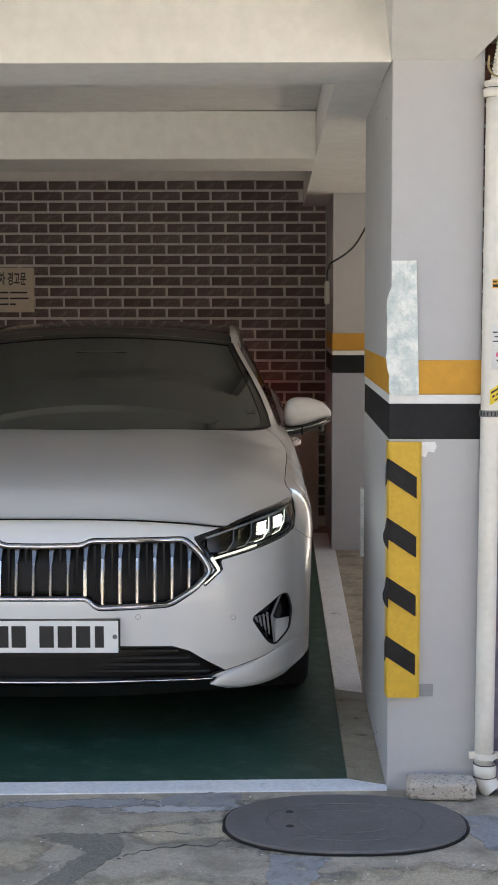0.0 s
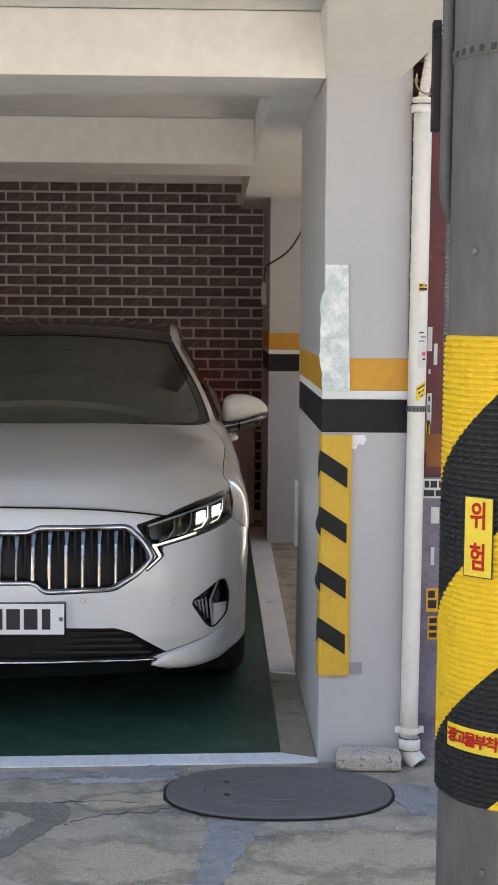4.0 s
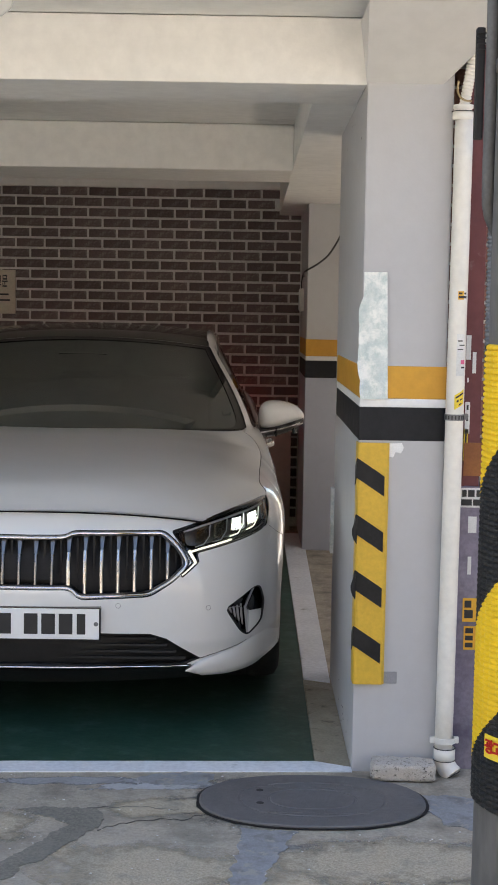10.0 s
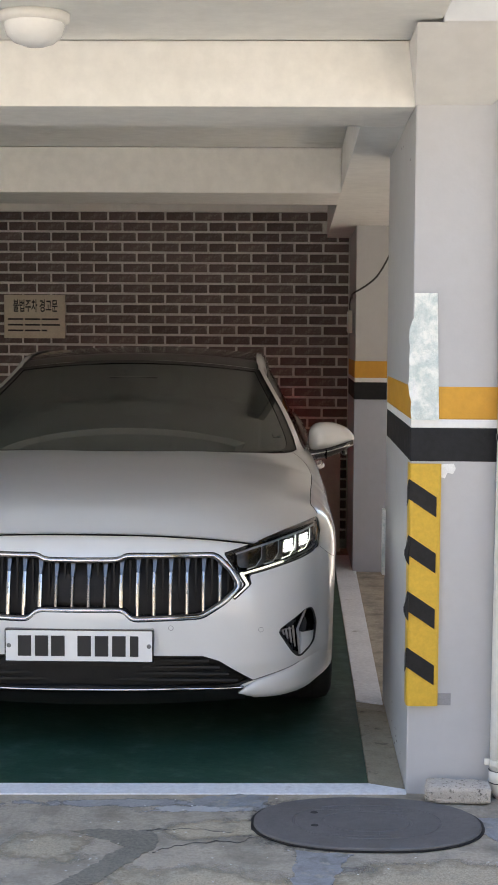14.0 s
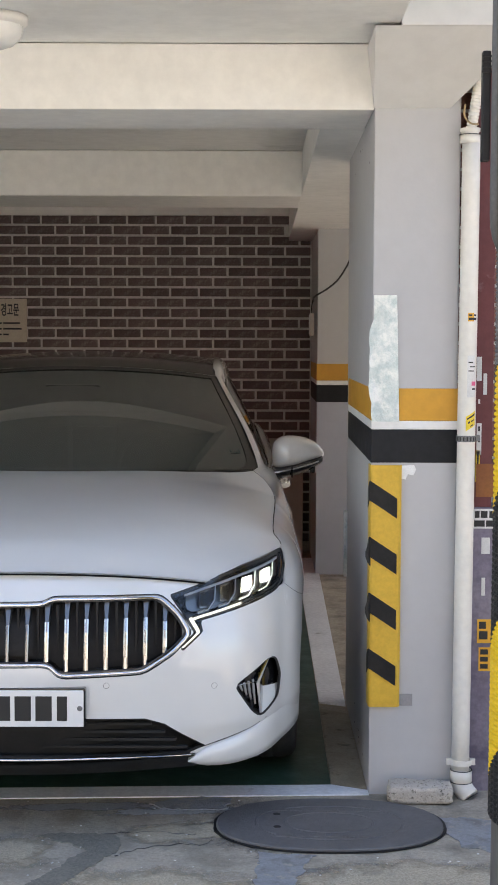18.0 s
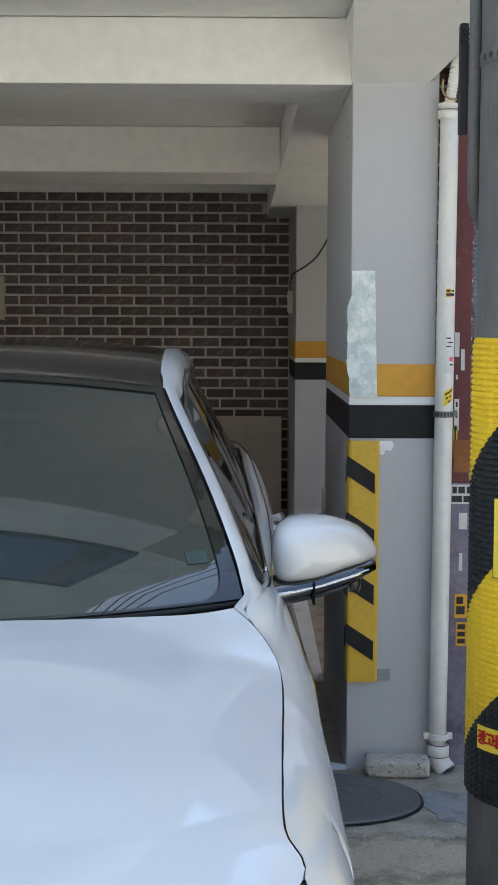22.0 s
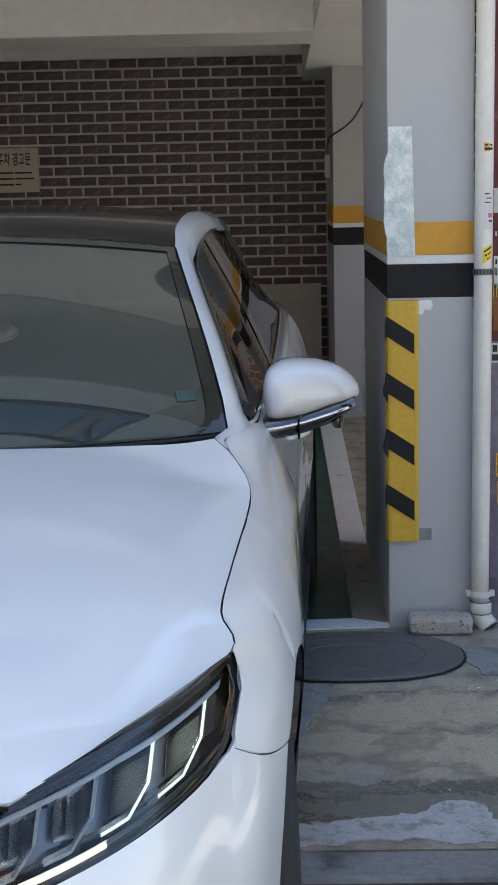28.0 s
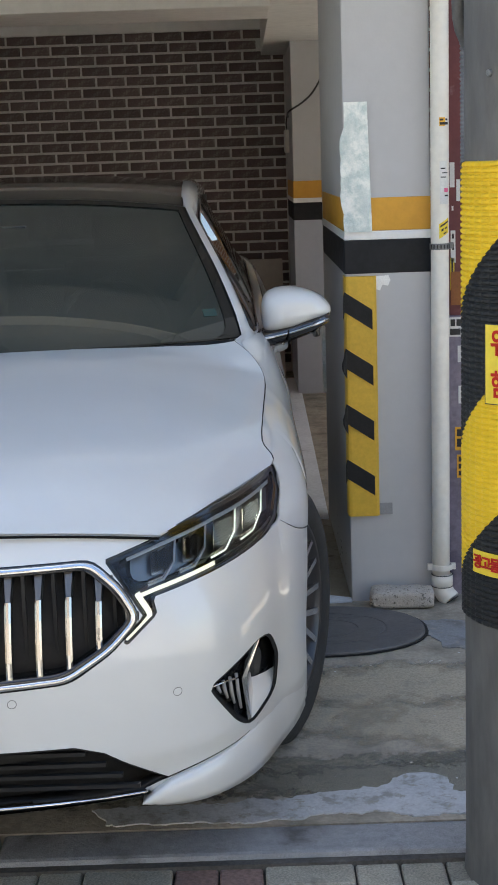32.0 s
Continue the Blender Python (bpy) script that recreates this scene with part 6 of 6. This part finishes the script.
def drain_pipe():
    x, y, r = 0.3050, -0.028, 0.0295
    d = thing("drain_pipe", (x, y, 0), "ivory plastic drain pipe with stickers beside the pillar", "pipe")
    part("pipe", tube([(0.004 * (z - 1) , 0, z) for z in span(0.06, 2.165, 12)], r, 28), M_PVC, d, "", True)
    part("collar", lathe([(r, 2.140), (r + 0.004, 2.142), (r + 0.004, 2.166), (r - 0.001, 2.168), (r - 0.001, 2.176), (r + 0.003, 2.178), (r + 0.003, 2.188), (0.012, 2.192)], 28), M_PVC, d, "", True)
    prof = []
    for k in range(24):
        z = k * 0.011
        prof += [(0.0145, z), (0.018, z + 0.003), (0.018, z + 0.007), (0.0145, z + 0.010)]
    hose = part("ribbed_hose", lathe(prof, 20), M_PVC, d, "ribbed ivory hose above the collar", True)
    hose.matrix_basis = pose(0.004, 0.004, 2.186, 0, 9, 0)
    for z in (0.0905, 0.0500, 2.1672):
        part("joint_ring", lathe([(r + 0.0035, z - 0.001), (r + 0.0068, z - 0.001), (r + 0.0068, z + 0.001), (r + 0.0035, z + 0.001)], 28), M_INK, d)
    mouth = part("pipe_mouth", lathe([(0, 0), (r - 0.001, 0), (r - 0.001, 0.003), (0, 0.003)], 20), M_INK, d, "dark open mouth")
    mouth.matrix_basis = Matrix.Translation((0.0272, -0.0208, 0.0030)) @ Vector((0.5, -0.36, -0.78)).to_track_quat("Z", "Y").to_matrix().to_4x4()
    part("coupling", lathe([(r, 0.092), (r + 0.006, 0.089), (r + 0.006, 0.052), (r + 0.002, 0.049), (r + 0.002, 0.040)], 28), M_PVC, d, "", True)
    el = round_path([(0, 0, 0.058), (0.002, -0.002, 0.040), (0.012, -0.010, 0.020), (0.026, -0.020, 0.004)], 5)
    part("elbow", tube(el, [r + 0.004] * (len(el) - 4) + [r + 0.005] * 4, 24), M_PVC, d, "", True)
    part("lower_clamp", lathe([(r, 0.108), (r + 0.005, 0.108), (r + 0.005, 0.126), (r, 0.126)], 28), M_PVC, d)
    part("clamp_ear", box((-0.050, -0.008, 0.106), (-0.029, 0.008, 0.128), 0.003), M_PVC, d)
    part("clamp_ear", box((0.029, -0.008, 0.106), (0.046, 0.008, 0.128), 0.003), M_PVC, d)
    cl = part("steel_clamp", lathe([(r, 1.180), (r + 0.003, 1.180), (r + 0.003, 1.200), (r, 1.200)], 28), M_STEEL, d, "slotted steel hose clamp")
    for k in range(7):
        a = radians(-150 + k * 20)
        part("slot", box((-0.002, -0.0015, -0.006), (0.002, 0.0015, 0.006)), M_INK, cl).matrix_basis = Matrix.Translation(((r + 0.003) * math.cos(a), (r + 0.003) * math.sin(a), 1.19)) @ Matrix.Rotation(a + math.pi / 2, 4, "Z")
    part("clamp_screw", box((0.029, -0.010, 1.182), (0.044, 0.004, 1.202), 0.002), M_STEEL, cl)

    def label(name, a0, a1, z0, z1, material, bars=(), tilt=0.0):
        rr = r + 0.0012
        ob = part(name, grid(lambda a, z: (rr * math.cos(a), rr * math.sin(a), z + tilt * (a - radians(a0))), span(radians(a0), radians(a1), 8), [z0, z1]), material, d)
        ob.modifiers.new("thickness", "SOLIDIFY").thickness = 0.0006
        for b0, b1, y0, y1, bm_ in bars:
            q = part("plain_bar", grid(lambda a, z: ((rr + 0.0008) * math.cos(a), (rr + 0.0008) * math.sin(a), z + tilt * (a - radians(a0))), span(radians(a0 + (a1 - a0) * b0), radians(a0 + (a1 - a0) * b1), 5), [z0 + (z1 - z0) * y0, z0 + (z1 - z0) * y1]), bm_, ob)
        return ob

    label("orange_label", -95, -32, 1.570, 1.597, M_ORSTICK, ((0.05, 0.4, 0.62, 0.85, M_INK), (0.6, 0.9, 0.62, 0.85, M_INK), (0.05, 0.95, 0.15, 0.45, M_INK)))
    label("white_label", -95, -35, 1.325, 1.46, M_PAPER, ((0.1, 0.6, 0.82, 0.85, M_INK), (0.25, 0.9, 0.72, 0.745, M_INK), (0.1, 0.7, 0.62, 0.645, M_INK), (0.45, 0.95, 0.28, 0.38, M_PINK), (0.5, 0.95, 0.18, 0.22, M_INK)))
    lab = label("yellow_label", -100, -34, 1.215, 1.262, M_YELSTICK, ((0.1, 0.9, 0.72, 0.85, M_INK), (0.2, 0.4, 0.4, 0.55, M_INK), (0.5, 0.8, 0.4, 0.5, M_INK), (0.4, 0.7, 0.1, 0.2, M_INK)), 0.018)
    part("tie_cord", tube(round_path([(-0.018, -0.004, 2.262), (-0.022, -0.024, 2.225), (-0.005, -0.036, 2.200), (0.022, -0.034, 2.196)], 5), 0.0035, 6), mat("tan cord", (0.35, 0.26, 0.14), rough=0.8), d, "tan cord")
    return d


def neighbour_wall():
    w = thing("neighbour_wall", (0, 0, 0), "maroon and purple side wall covered with stickers", "wall", kind="structure")
    part("maroon_post", box((0.345, 0.055, 0.955), (0.405, 0.20, 3.0), 0.003), M_MAROON, w, "maroon painted post")
    part("purple_panel", box((0.30, 0.045, -0.02), (1.6, 0.20, 0.955), 0.003), M_PURPLE, w, "faded purple lower wall")
    part("orange_patch", box((0.352, 0.050, 0.99), (0.50, 0.056, 1.10)), mat("rust orange paint", (0.32, 0.12, 0.03), (0.25, 0.09, 0.03), 8, 0.7, fine=0.3), w)
    part("brick_backing", box((0.281, 0.21, -0.02), (1.6, 0.40, 3.0)), M_MORTAR, w, "mortar behind the red bricks")
    row = 0
    z = 0.98
    while z < 2.3:
        x = 0.285 - (0.06 if row % 2 else 0)
        while x < 0.8:
            part("brick", box((max(x, 0.283) + 0.005, 0.196, z + 0.005), (x + 0.115, 0.212, z + 0.058), 0.002, segments=1), M_REDBRICK, w)
            x += 0.12
        z += 0.065
        row += 1

    def sticker(x0, x1, z0, z1, m, bars=(), rot=0.0, y=0.0535):
        s = part("sticker", box((x0, y - 0.001, z0), (x1, y, z1)), m, w)
        for a, b, c, d in bars:
            part("plain_bar", box((x0 + (x1 - x0) * a, y - 0.0016, z0 + (z1 - z0) * c), (x0 + (x1 - x0) * b, y - 0.0008, z0 + (z1 - z0) * d)), M_INK, s)

    sticker(0.350, 0.366, 1.375, 1.455, M_PAPER)
    sticker(0.372, 0.384, 1.33, 1.40, M_PAPER)
    sticker(0.356, 0.362, 1.30, 1.315, M_PAPER)
    sticker(0.352, 0.368, 1.13, 1.235, M_PAPER, ((0.3, 0.7, 0.75, 0.9), (0.3, 0.7, 0.4, 0.6)))
    sticker(0.350, 0.364, 1.04, 1.145, M_YELSTICK, ((0.3, 0.7, 0.05, 0.95),))
    sticker(0.342, 0.43, 0.885, 0.950, M_PAPER, ((0.08, 0.25, 0.55, 0.9), (0.3, 0.55, 0.55, 0.9), (0.62, 0.9, 0.55, 0.9), (0.05, 0.45, 0.1, 0.42), (0.5, 0.9, 0.1, 0.42)), y=0.0435)
    sticker(0.372, 0.40, 0.80, 0.855, M_PAPER, y=0.0435)
    sticker(0.362, 0.42, 0.500, 0.580, M_ORSTICK, ((0.1, 0.5, 0.6, 0.9), (0.1, 0.6, 0.15, 0.5)), y=0.0435)
    sticker(0.368, 0.42, 0.405, 0.485, M_ORSTICK, ((0.1, 0.6, 0.7, 0.92), (0.1, 0.6, 0.4, 0.6), (0.1, 0.6, 0.1, 0.3)), y=0.0435)
    sticker(0.374, 0.386, 0.66, 0.72, M_PAPER, y=0.0435)


# ---- the utility pole ----
def pole_stripes():
    """Yellow and black helical stripes, as printed on the plastic guard."""
    m = mat("striped plastic guard", (0.80, 0.53, 0.02), (0.74, 0.47, 0.02), 4, 0.55, bump=0.0, fine=0.15, spec=0.3)
    nt = m.node_tree
    n, l = nt.nodes, nt.links
    p = n["Principled BSDF"]
    old = p.inputs["Base Color"].links[0].from_socket
    tc = n.new("ShaderNodeTexCoord")
    sx = n.new("ShaderNodeSeparateXYZ")
    l.new(tc.outputs["Object"], sx.inputs[0])

    def op(kind, a, b):
        k = n.new("ShaderNodeMath")
        k.operation = kind
        for s, v in zip(k.inputs, (a, b)):
            if isinstance(v, (int, float)):
                s.default_value = v
            else:
                l.new(v, s)
        return k.outputs[0]

    ang = op("ARCTAN2", sx.outputs["Y"], sx.outputs["X"])
    lift = op("MULTIPLY", op("ADD", ang, 2.06), 0.17)
    s = op("DIVIDE", op("SUBTRACT", sx.outputs["Z"], lift), 0.534)
    black = op("LESS_THAN", op("FRACT", op("ADD", s, 10 - 0.144), 0), 0.5)
    mx = n.new("ShaderNodeMix")
    mx.data_type = "RGBA"
    l.new(black, mx.inputs[0])
    l.new(old, mx.inputs[6])
    mx.inputs[7].default_value = (0.015, 0.015, 0.015, 1)
    l.new(mx.outputs[2], p.inputs["Base Color"])
    return m


def nubs(profile, sides):
    """A turned skin whose ribs are notched into rows of small blocks."""
    bm = bmesh.new()
    rings = []
    for i, (r, h) in enumerate(profile):
        proud = i % 4 in (2, 3)
        rings.append([bm.verts.new(((r - (0.0022 if proud and k % 3 == 0 else 0)) * math.cos(2 * math.pi * k / sides), (r - (0.0022 if proud and k % 3 == 0 else 0)) * math.sin(2 * math.pi * k / sides), h)) for k in range(sides)])
    for a, b in zip(rings, rings[1:]):
        for k in range(sides):
            bm.faces.new((a[k], a[(k + 1) % sides], b[(k + 1) % sides], b[k]))
    return bm


def utility_pole():
    px, py, r0, TAPER = 0.276, -1.90, 0.176, 0.0012
    u = thing("utility_pole", (px, py, -0.035), "grey concrete utility pole with a striped plastic guard", "utility pole")
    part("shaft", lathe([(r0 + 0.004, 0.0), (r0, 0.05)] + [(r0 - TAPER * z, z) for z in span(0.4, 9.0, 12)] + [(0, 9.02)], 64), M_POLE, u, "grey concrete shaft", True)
    prof = []
    n = 78
    for k in range(n):
        z = 0.588 + (1.500 - 0.588) * k / n
        h = 0.902 / n
        r = r0 - TAPER * z + 0.004
        prof += [(r, z), (r + 0.0035, z + 0.25 * h), (r + 0.0035, z + 0.65 * h), (r, z + 0.9 * h)]
    prof = [(r0 - 0.004, 0.588)] + prof + [(r0 - 0.010, 1.502)]
    guard = part("striped_guard", nubs(prof, 150), pole_stripes(), u, "ribbed yellow and black plastic guard")
    # printed plates
    def on_pole(angle, z, lift=0.006):
        a = radians(angle)
        r = r0 - TAPER * z + lift
        return Matrix.Translation((r * math.cos(a), r * math.sin(a), z)) @ Matrix.Rotation(a + math.pi / 2, 4, "Z")

    sign = part("danger_plate", box((-0.033, -0.0008, -0.078), (0.033, 0.0008, 0.078)), M_INK, u, "yellow plate with red lettering")
    sign.matrix_basis = on_pole(-135, 1.117, 0.0095)
    part("plate_face", box((-0.031, -0.0016, -0.076), (0.031, -0.0006, 0.076)), M_YELSTICK, sign)
    words("위", 0.056, M_RED, Matrix.Translation((0, -0.0024, 0.038)) @ FACING @ Matrix.Diagonal((0.75, 1, 1, 1)), sign, bold=0.0011)
    words("험", 0.056, M_RED, Matrix.Translation((0, -0.0024, -0.042)) @ FACING @ Matrix.Diagonal((0.75, 1, 1, 1)), sign, bold=0.0011)
    band = part("notice_band", grid(lambda a, z: ((r0 + 0.0092) * math.cos(a), (r0 + 0.0092) * math.sin(a), z), span(radians(-158), radians(-40), 30), [0.695, 0.742]), M_YELSTICK, u, "yellow band with red lettering")
    band.modifiers.new("thickness", "SOLIDIFY").thickness = 0.001
    for k, ch in enumerate("광고물부착금지"):
        words(ch, 0.030, M_RED, on_pole(-152 + 7.4 * k, 0.7185, 0.0128) @ FACING, u, "letter", bold=0.0008)
    # steel strap, conduits and box
    strap = part("steel_strap", lathe([(r0 - 0.004, 2.024), (r0 + 0.0005, 2.0255), (r0 + 0.0005, 2.0495), (r0 - 0.004, 2.051)], 64), M_POLE, u, "slotted steel strap", True)
    for k in range(9):
        part("slot", box((-0.006, -0.001, -0.006), (0.006, 0.001, 0.006), 0.001), M_INK, strap).matrix_basis = on_pole(-170 + 9 * k, 2.037, 0.0030)
    a = radians(178)
    cond = [(r0 * math.cos(a) - 0.006, 0.03, z) for z in span(3.4, 1.90, 8)] + [(-r0 - 0.006, 0.03, 1.82), (-r0 + 0.002, 0.045, 1.75), (-r0 + 0.05, 0.10, 1.68)]
    part("conduit", tube(round_path(cond, 3), 0.0125, 14), M_CONDUIT, u, "dark grey cable conduit", True)
    part("junction_strip", box((-r0 - 0.034, 0.04, 1.90), (-r0 - 0.018, 0.065, 2.115), 0.003), M_RUBBLK, u, "flat black junction strip")
    for z in span(2.075, 2.105, 4):
        part("fin", box((-r0 - 0.036, 0.036, z - 0.003), (-r0 - 0.016, 0.042, z)), M_RUBBLK, u)
    hose = []
    for k in range(50):
        z = 1.86 - k * 0.0085
        hose += [(0.011, z), (0.0135, z - 0.003), (0.0135, z - 0.005), (0.011, z - 0.008)]
    part("ribbed_hose", lathe(hose, 14), M_STEEL, u, "ribbed grey hose", True).location = (-r0 + 0.022, 0.11, 0)
    part("bolt_hole", lathe([(0, 0.0), (0.011, 0.0), (0.012, 0.004)], 16, "y"), M_INK, u).matrix_basis = on_pole(-131, 2.16, 0.000)
    for ang, z in ((-145, 1.66), (-128, 0.46)):
        part("bolt", lathe([(0, -0.006), (0.006, -0.005), (0.008, 0.0)], 10, "y"), M_STEEL, u).matrix_basis = on_pole(ang, z, 0.0)
    # wires overhead
    for k in range(6):
        z, y = 5.2 + 0.28 * k, -4.2 - 0.5 * (k % 3)
        pts = [(x, y - py + 0.12 * x * (k - 2.5) / 3, z - 0.5 + 0.012 * (x - 1) ** 2 * 0.6) for x in span(-14, 12, 14)]
        part("wire", tube(pts, 0.014, 6), M_CABLE, u)
    for k in range(7):
        a, b = Vector((0.02 * k, 0, 5.6 + 0.13 * k)), Vector((3.0 + 0.9 * k, 9.0 + 0.4 * k, 6.2 + 0.5 * (k % 3)))
        part("wire", tube([a.lerp(b, f) - Vector((0, 0, 1.2 * f * (1 - f))) for f in span(0, 1, 9)], 0.011, 6), M_CABLE, u)
    return u


# ---- inside the carport ----
def notice_board():
    s = thing("notice_board", (-2.223, 5.565, 1.631), "aged beige warning notice fixed to the brick wall", "notice board")
    part("board", box((-0.218, -0.012, -0.153), (0.218, 0.0, 0.153), 0.003), M_SIGN, s)
    words("불법주차 경고문", 0.095, M_INK, Matrix.Translation((0.005, -0.0135, 0.070)) @ FACING @ Matrix.Diagonal((0.50, 1, 1, 1)), s, bold=0.002)
    for z, w in ((-0.018, 0.36), (-0.058, 0.37), (-0.098, 0.28)):
        for a, b in ((-0.19, -0.08), (-0.07, 0.04), (0.05, -0.19 + w)):
            part("plain_bar", box((a, -0.0138, z - 0.006), (b, -0.0118, z + 0.006)), M_INK, s)
    return s


def ceiling_lamp():
    c = thing("ceiling_lamp", (-1.165, -0.385, 2.461), "round opal glass ceiling lamp, unlit", "lamp")
    part("base", lathe([(0, 0.0), (0.106, 0.0), (0.106, -0.018), (0.096, -0.028), (0.0, -0.028)], 40), M_PLASTER, c, "", True)
    part("globe", lathe([(0.090, -0.018), (0.090, -0.040), (0.082, -0.064), (0.061, -0.083), (0.032, -0.094), (0.0, -0.097)], 40), M_LAMPGLASS, c, "opal glass globe", True)
    return c


def hanging_cable():
    pts = round_path([(0.0, 5.05, 1.762), (-0.014, 4.72, 1.772), (-0.005, 4.50, 1.784), (0.07, 4.46, 1.83), (0.138, 4.45, 1.893), (0.204, 4.45, 2.009), (0.25, 4.45, 2.15)], 6)
    tagged(part("cable", tube(pts, 0.006, 8), M_CABLE, None, "", True), "black cable hanging across the back pillar", "cable")
    s = thing("switch_box", (0.0, 5.05, 1.605), "small white switch box on the back pillar", "switch box")
    part("box", box((-0.026, -0.05, -0.075), (0.0025, 0.05, 0.075), 0.004), M_PVC, s)
    part("cover", box((-0.030, -0.042, -0.066), (-0.0265, 0.042, 0.066), 0.002), M_WHITEBAND, s)
    part("lead", tube([(-0.012, 0, 0.074), (-0.014, 0, 0.12), (-0.006, 0, 0.165)], 0.004, 8), M_CABLE, s)


def leaning_board():
    b = part("leaning_board", box((-0.60, -0.012, 0.0), (0.60, 0.012, 0.815), 0.003), M_BOARD)
    b.matrix_basis = pose(-0.652, 5.40, -0.002, -4, 0, 0)
    tagged(b, "plain beige board leaning against the brick wall", "board")


def back_bricks():
    """Facing bricks of the back wall: those in view as single pieces, the rest joined."""
    wall = bpy.data.objects["wall_back"]
    pitch, course = 0.2025, 0.0724
    w, h, d = 0.1865, 0.0555, 0.018
    bm = box((-w / 2, -d, -h / 2), (w / 2, 0, h / 2), 0.0025, segments=1)
    me = mesh_of(bm, "brick")
    me.materials.append(M_BRICK)
    rest = bmesh.new()
    count = 0
    for j in range(32):
        z = 2.3405 - j * course
        shift = 0.0 if j % 2 == 0 else pitch / 2
        for i in range(-2, 22):
            x = -0.285 - pitch / 2 + shift - i * pitch
            right = -0.148 if j < 2 else -0.005
            lo, hi = x - w / 2, min(x + w / 2, right)
            if hi - lo < 0.03:
                continue
            whole = hi - lo > w - 0.002
            near = z > 0.98 and x > -2.45
            if near and whole:
                ob = new("brick", me)
                ob.parent = wall
                ob.location = (x, 5.582 + 0.0015 * math.sin(i * 7.3 + j * 3.1), z)
                count += 1
            else:
                box((lo, 5.582 - d, z - h / 2), (hi, 5.582, z + h / 2), 0.0, rest)
    # tan bricks beyond the back pillar, outside the carport's open flank
    tan = bmesh.new()
    for j in range(33):
        for i in range(5):
            x = 0.46 + pitch * i - (pitch / 2 if j % 2 else 0)
            box((max(x, 0.455), 5.566, 0.02 + course * j), (min(x + w, 1.29), 5.583, 0.02 + course * j + h), 0.0, tan)
    tagged(part("brick_field", tan, M_TANBRICK, wall), kind="stuff")
    ob = part("brick_field", rest, mat("dark brown brick, joined", (0.088, 0.062, 0.057), (0.14, 0.104, 0.094), 9, 0.72, bump=0.5, bump_scale=70, fine=0.4, stain=(0.30, 0.27, 0.25), stain_scale=7, stain_lo=0.60, stain_hi=0.74, vary=0.28, island=True), wall)
    tagged(ob, kind="stuff")


def paving_blocks():
    bed = bpy.data.objects["pavement"]
    rnd = random.Random(11)
    meshes = {}

    def block(sx, sy, m):
        if (sx, sy, m.name) not in meshes:
            bm = box((-sx / 2 + 0.0025, -sy / 2 + 0.0025, -0.03), (sx / 2 - 0.0025, sy / 2 - 0.0025, 0.0), 0.004, segments=1)
            me = mesh_of(bm, "paving_block")
            me.materials.append(m)
            meshes[sx, sy, m.name] = me
        return meshes[sx, sy, m.name]

    # basket weave: two blocks along, then two across
    rest = bmesh.new()
    cell, half = 0.195, 0.0975
    for j in range(12):
        for i in range(-34, 32):
            x, y = -0.332 + cell * i, -1.850 - cell * (j + 1)
            along = (i + j) % 2 == 0
            for k in (0, 1):
                cx, cy = (x + half, y + half * (k + 0.5)) if along else (x + half * (k + 0.5), y + half)
                sx, sy = (cell, half) if along else (half, cell)
                if -9 < i < 8 and j < 8:
                    red = (j == 0 and i == -1) or (j > 0 and rnd.random() < 0.05)
                    ob = new("paving_block", block(sx, sy, M_PAVER_RED if red else M_PAVER))
                    ob.parent = bed
                    ob.matrix_basis = pose(cx, cy, -0.019 + rnd.uniform(-0.003, 0.002), rnd.uniform(-0.6, 0.6), rnd.uniform(-0.5, 0.5), rnd.uniform(-0.8, 0.8))
                else:
                    box((cx - sx / 2 + 0.003, cy - sy / 2 + 0.003, -0.06), (cx + sx / 2 - 0.003, cy + sy / 2 - 0.003, -0.020), 0.0, rest)
    ob = part("block_field", rest, mat("grey paving, joined", (0.235, 0.218, 0.176), (0.364, 0.337, 0.270), 14, 0.9, fine=0.5, stain=(0.075, 0.070, 0.059), stain_scale=6, stain_lo=0.56, stain_hi=0.7, vary=0.3, island=True), bed)
    tagged(ob, kind="stuff")


# ---- across the street ----
def unseen_opposite_house():
    # out of view; added to bounce sunlight back and fill the reflections
    b = thing("unseen_opposite_house", (0, -11.5, 0), "unseen tan house across the street, added for bounce and reflections", "building")
    part("wall", box((-14, -4, -0.1), (12, 0, 6.2)), M_STUCCO, b)
    part("roof", box((-14.3, -4.3, 6.2), (12.3, 0.35, 6.45), 0.02), M_MAROON, b)
    for x in span(-12, 10, 9):
        for z in (1.0, 3.9):
            wd = part("window", box((x - 0.7, -0.05, z), (x + 0.7, 0.02, z + 1.3)), M_WINDOW, b)
            part("frame", box((x - 0.76, 0.0, z - 0.06), (x + 0.76, 0.05, z), 0.005), M_WHITEBAND, wd)
            part("frame", box((x - 0.76, 0.0, z + 1.3), (x + 0.76, 0.05, z + 1.36), 0.005), M_WHITEBAND, wd)
            part("mullion", box((x - 0.03, 0.0, z), (x + 0.03, 0.05, z + 1.3)), M_WHITEBAND, wd)
    return b


ground()
carport_floor()
pillars()
frame_beams()
closing_walls()
manhole()
stone_block()
corner_guard()
foam_pad()
small_wall_marks()
drain_pipe()
neighbour_wall()
utility_pole()
notice_board()
ceiling_lamp()
hanging_cable()
leaning_board()
unseen_opposite_house()
back_bricks()
paving_blocks()
motions()
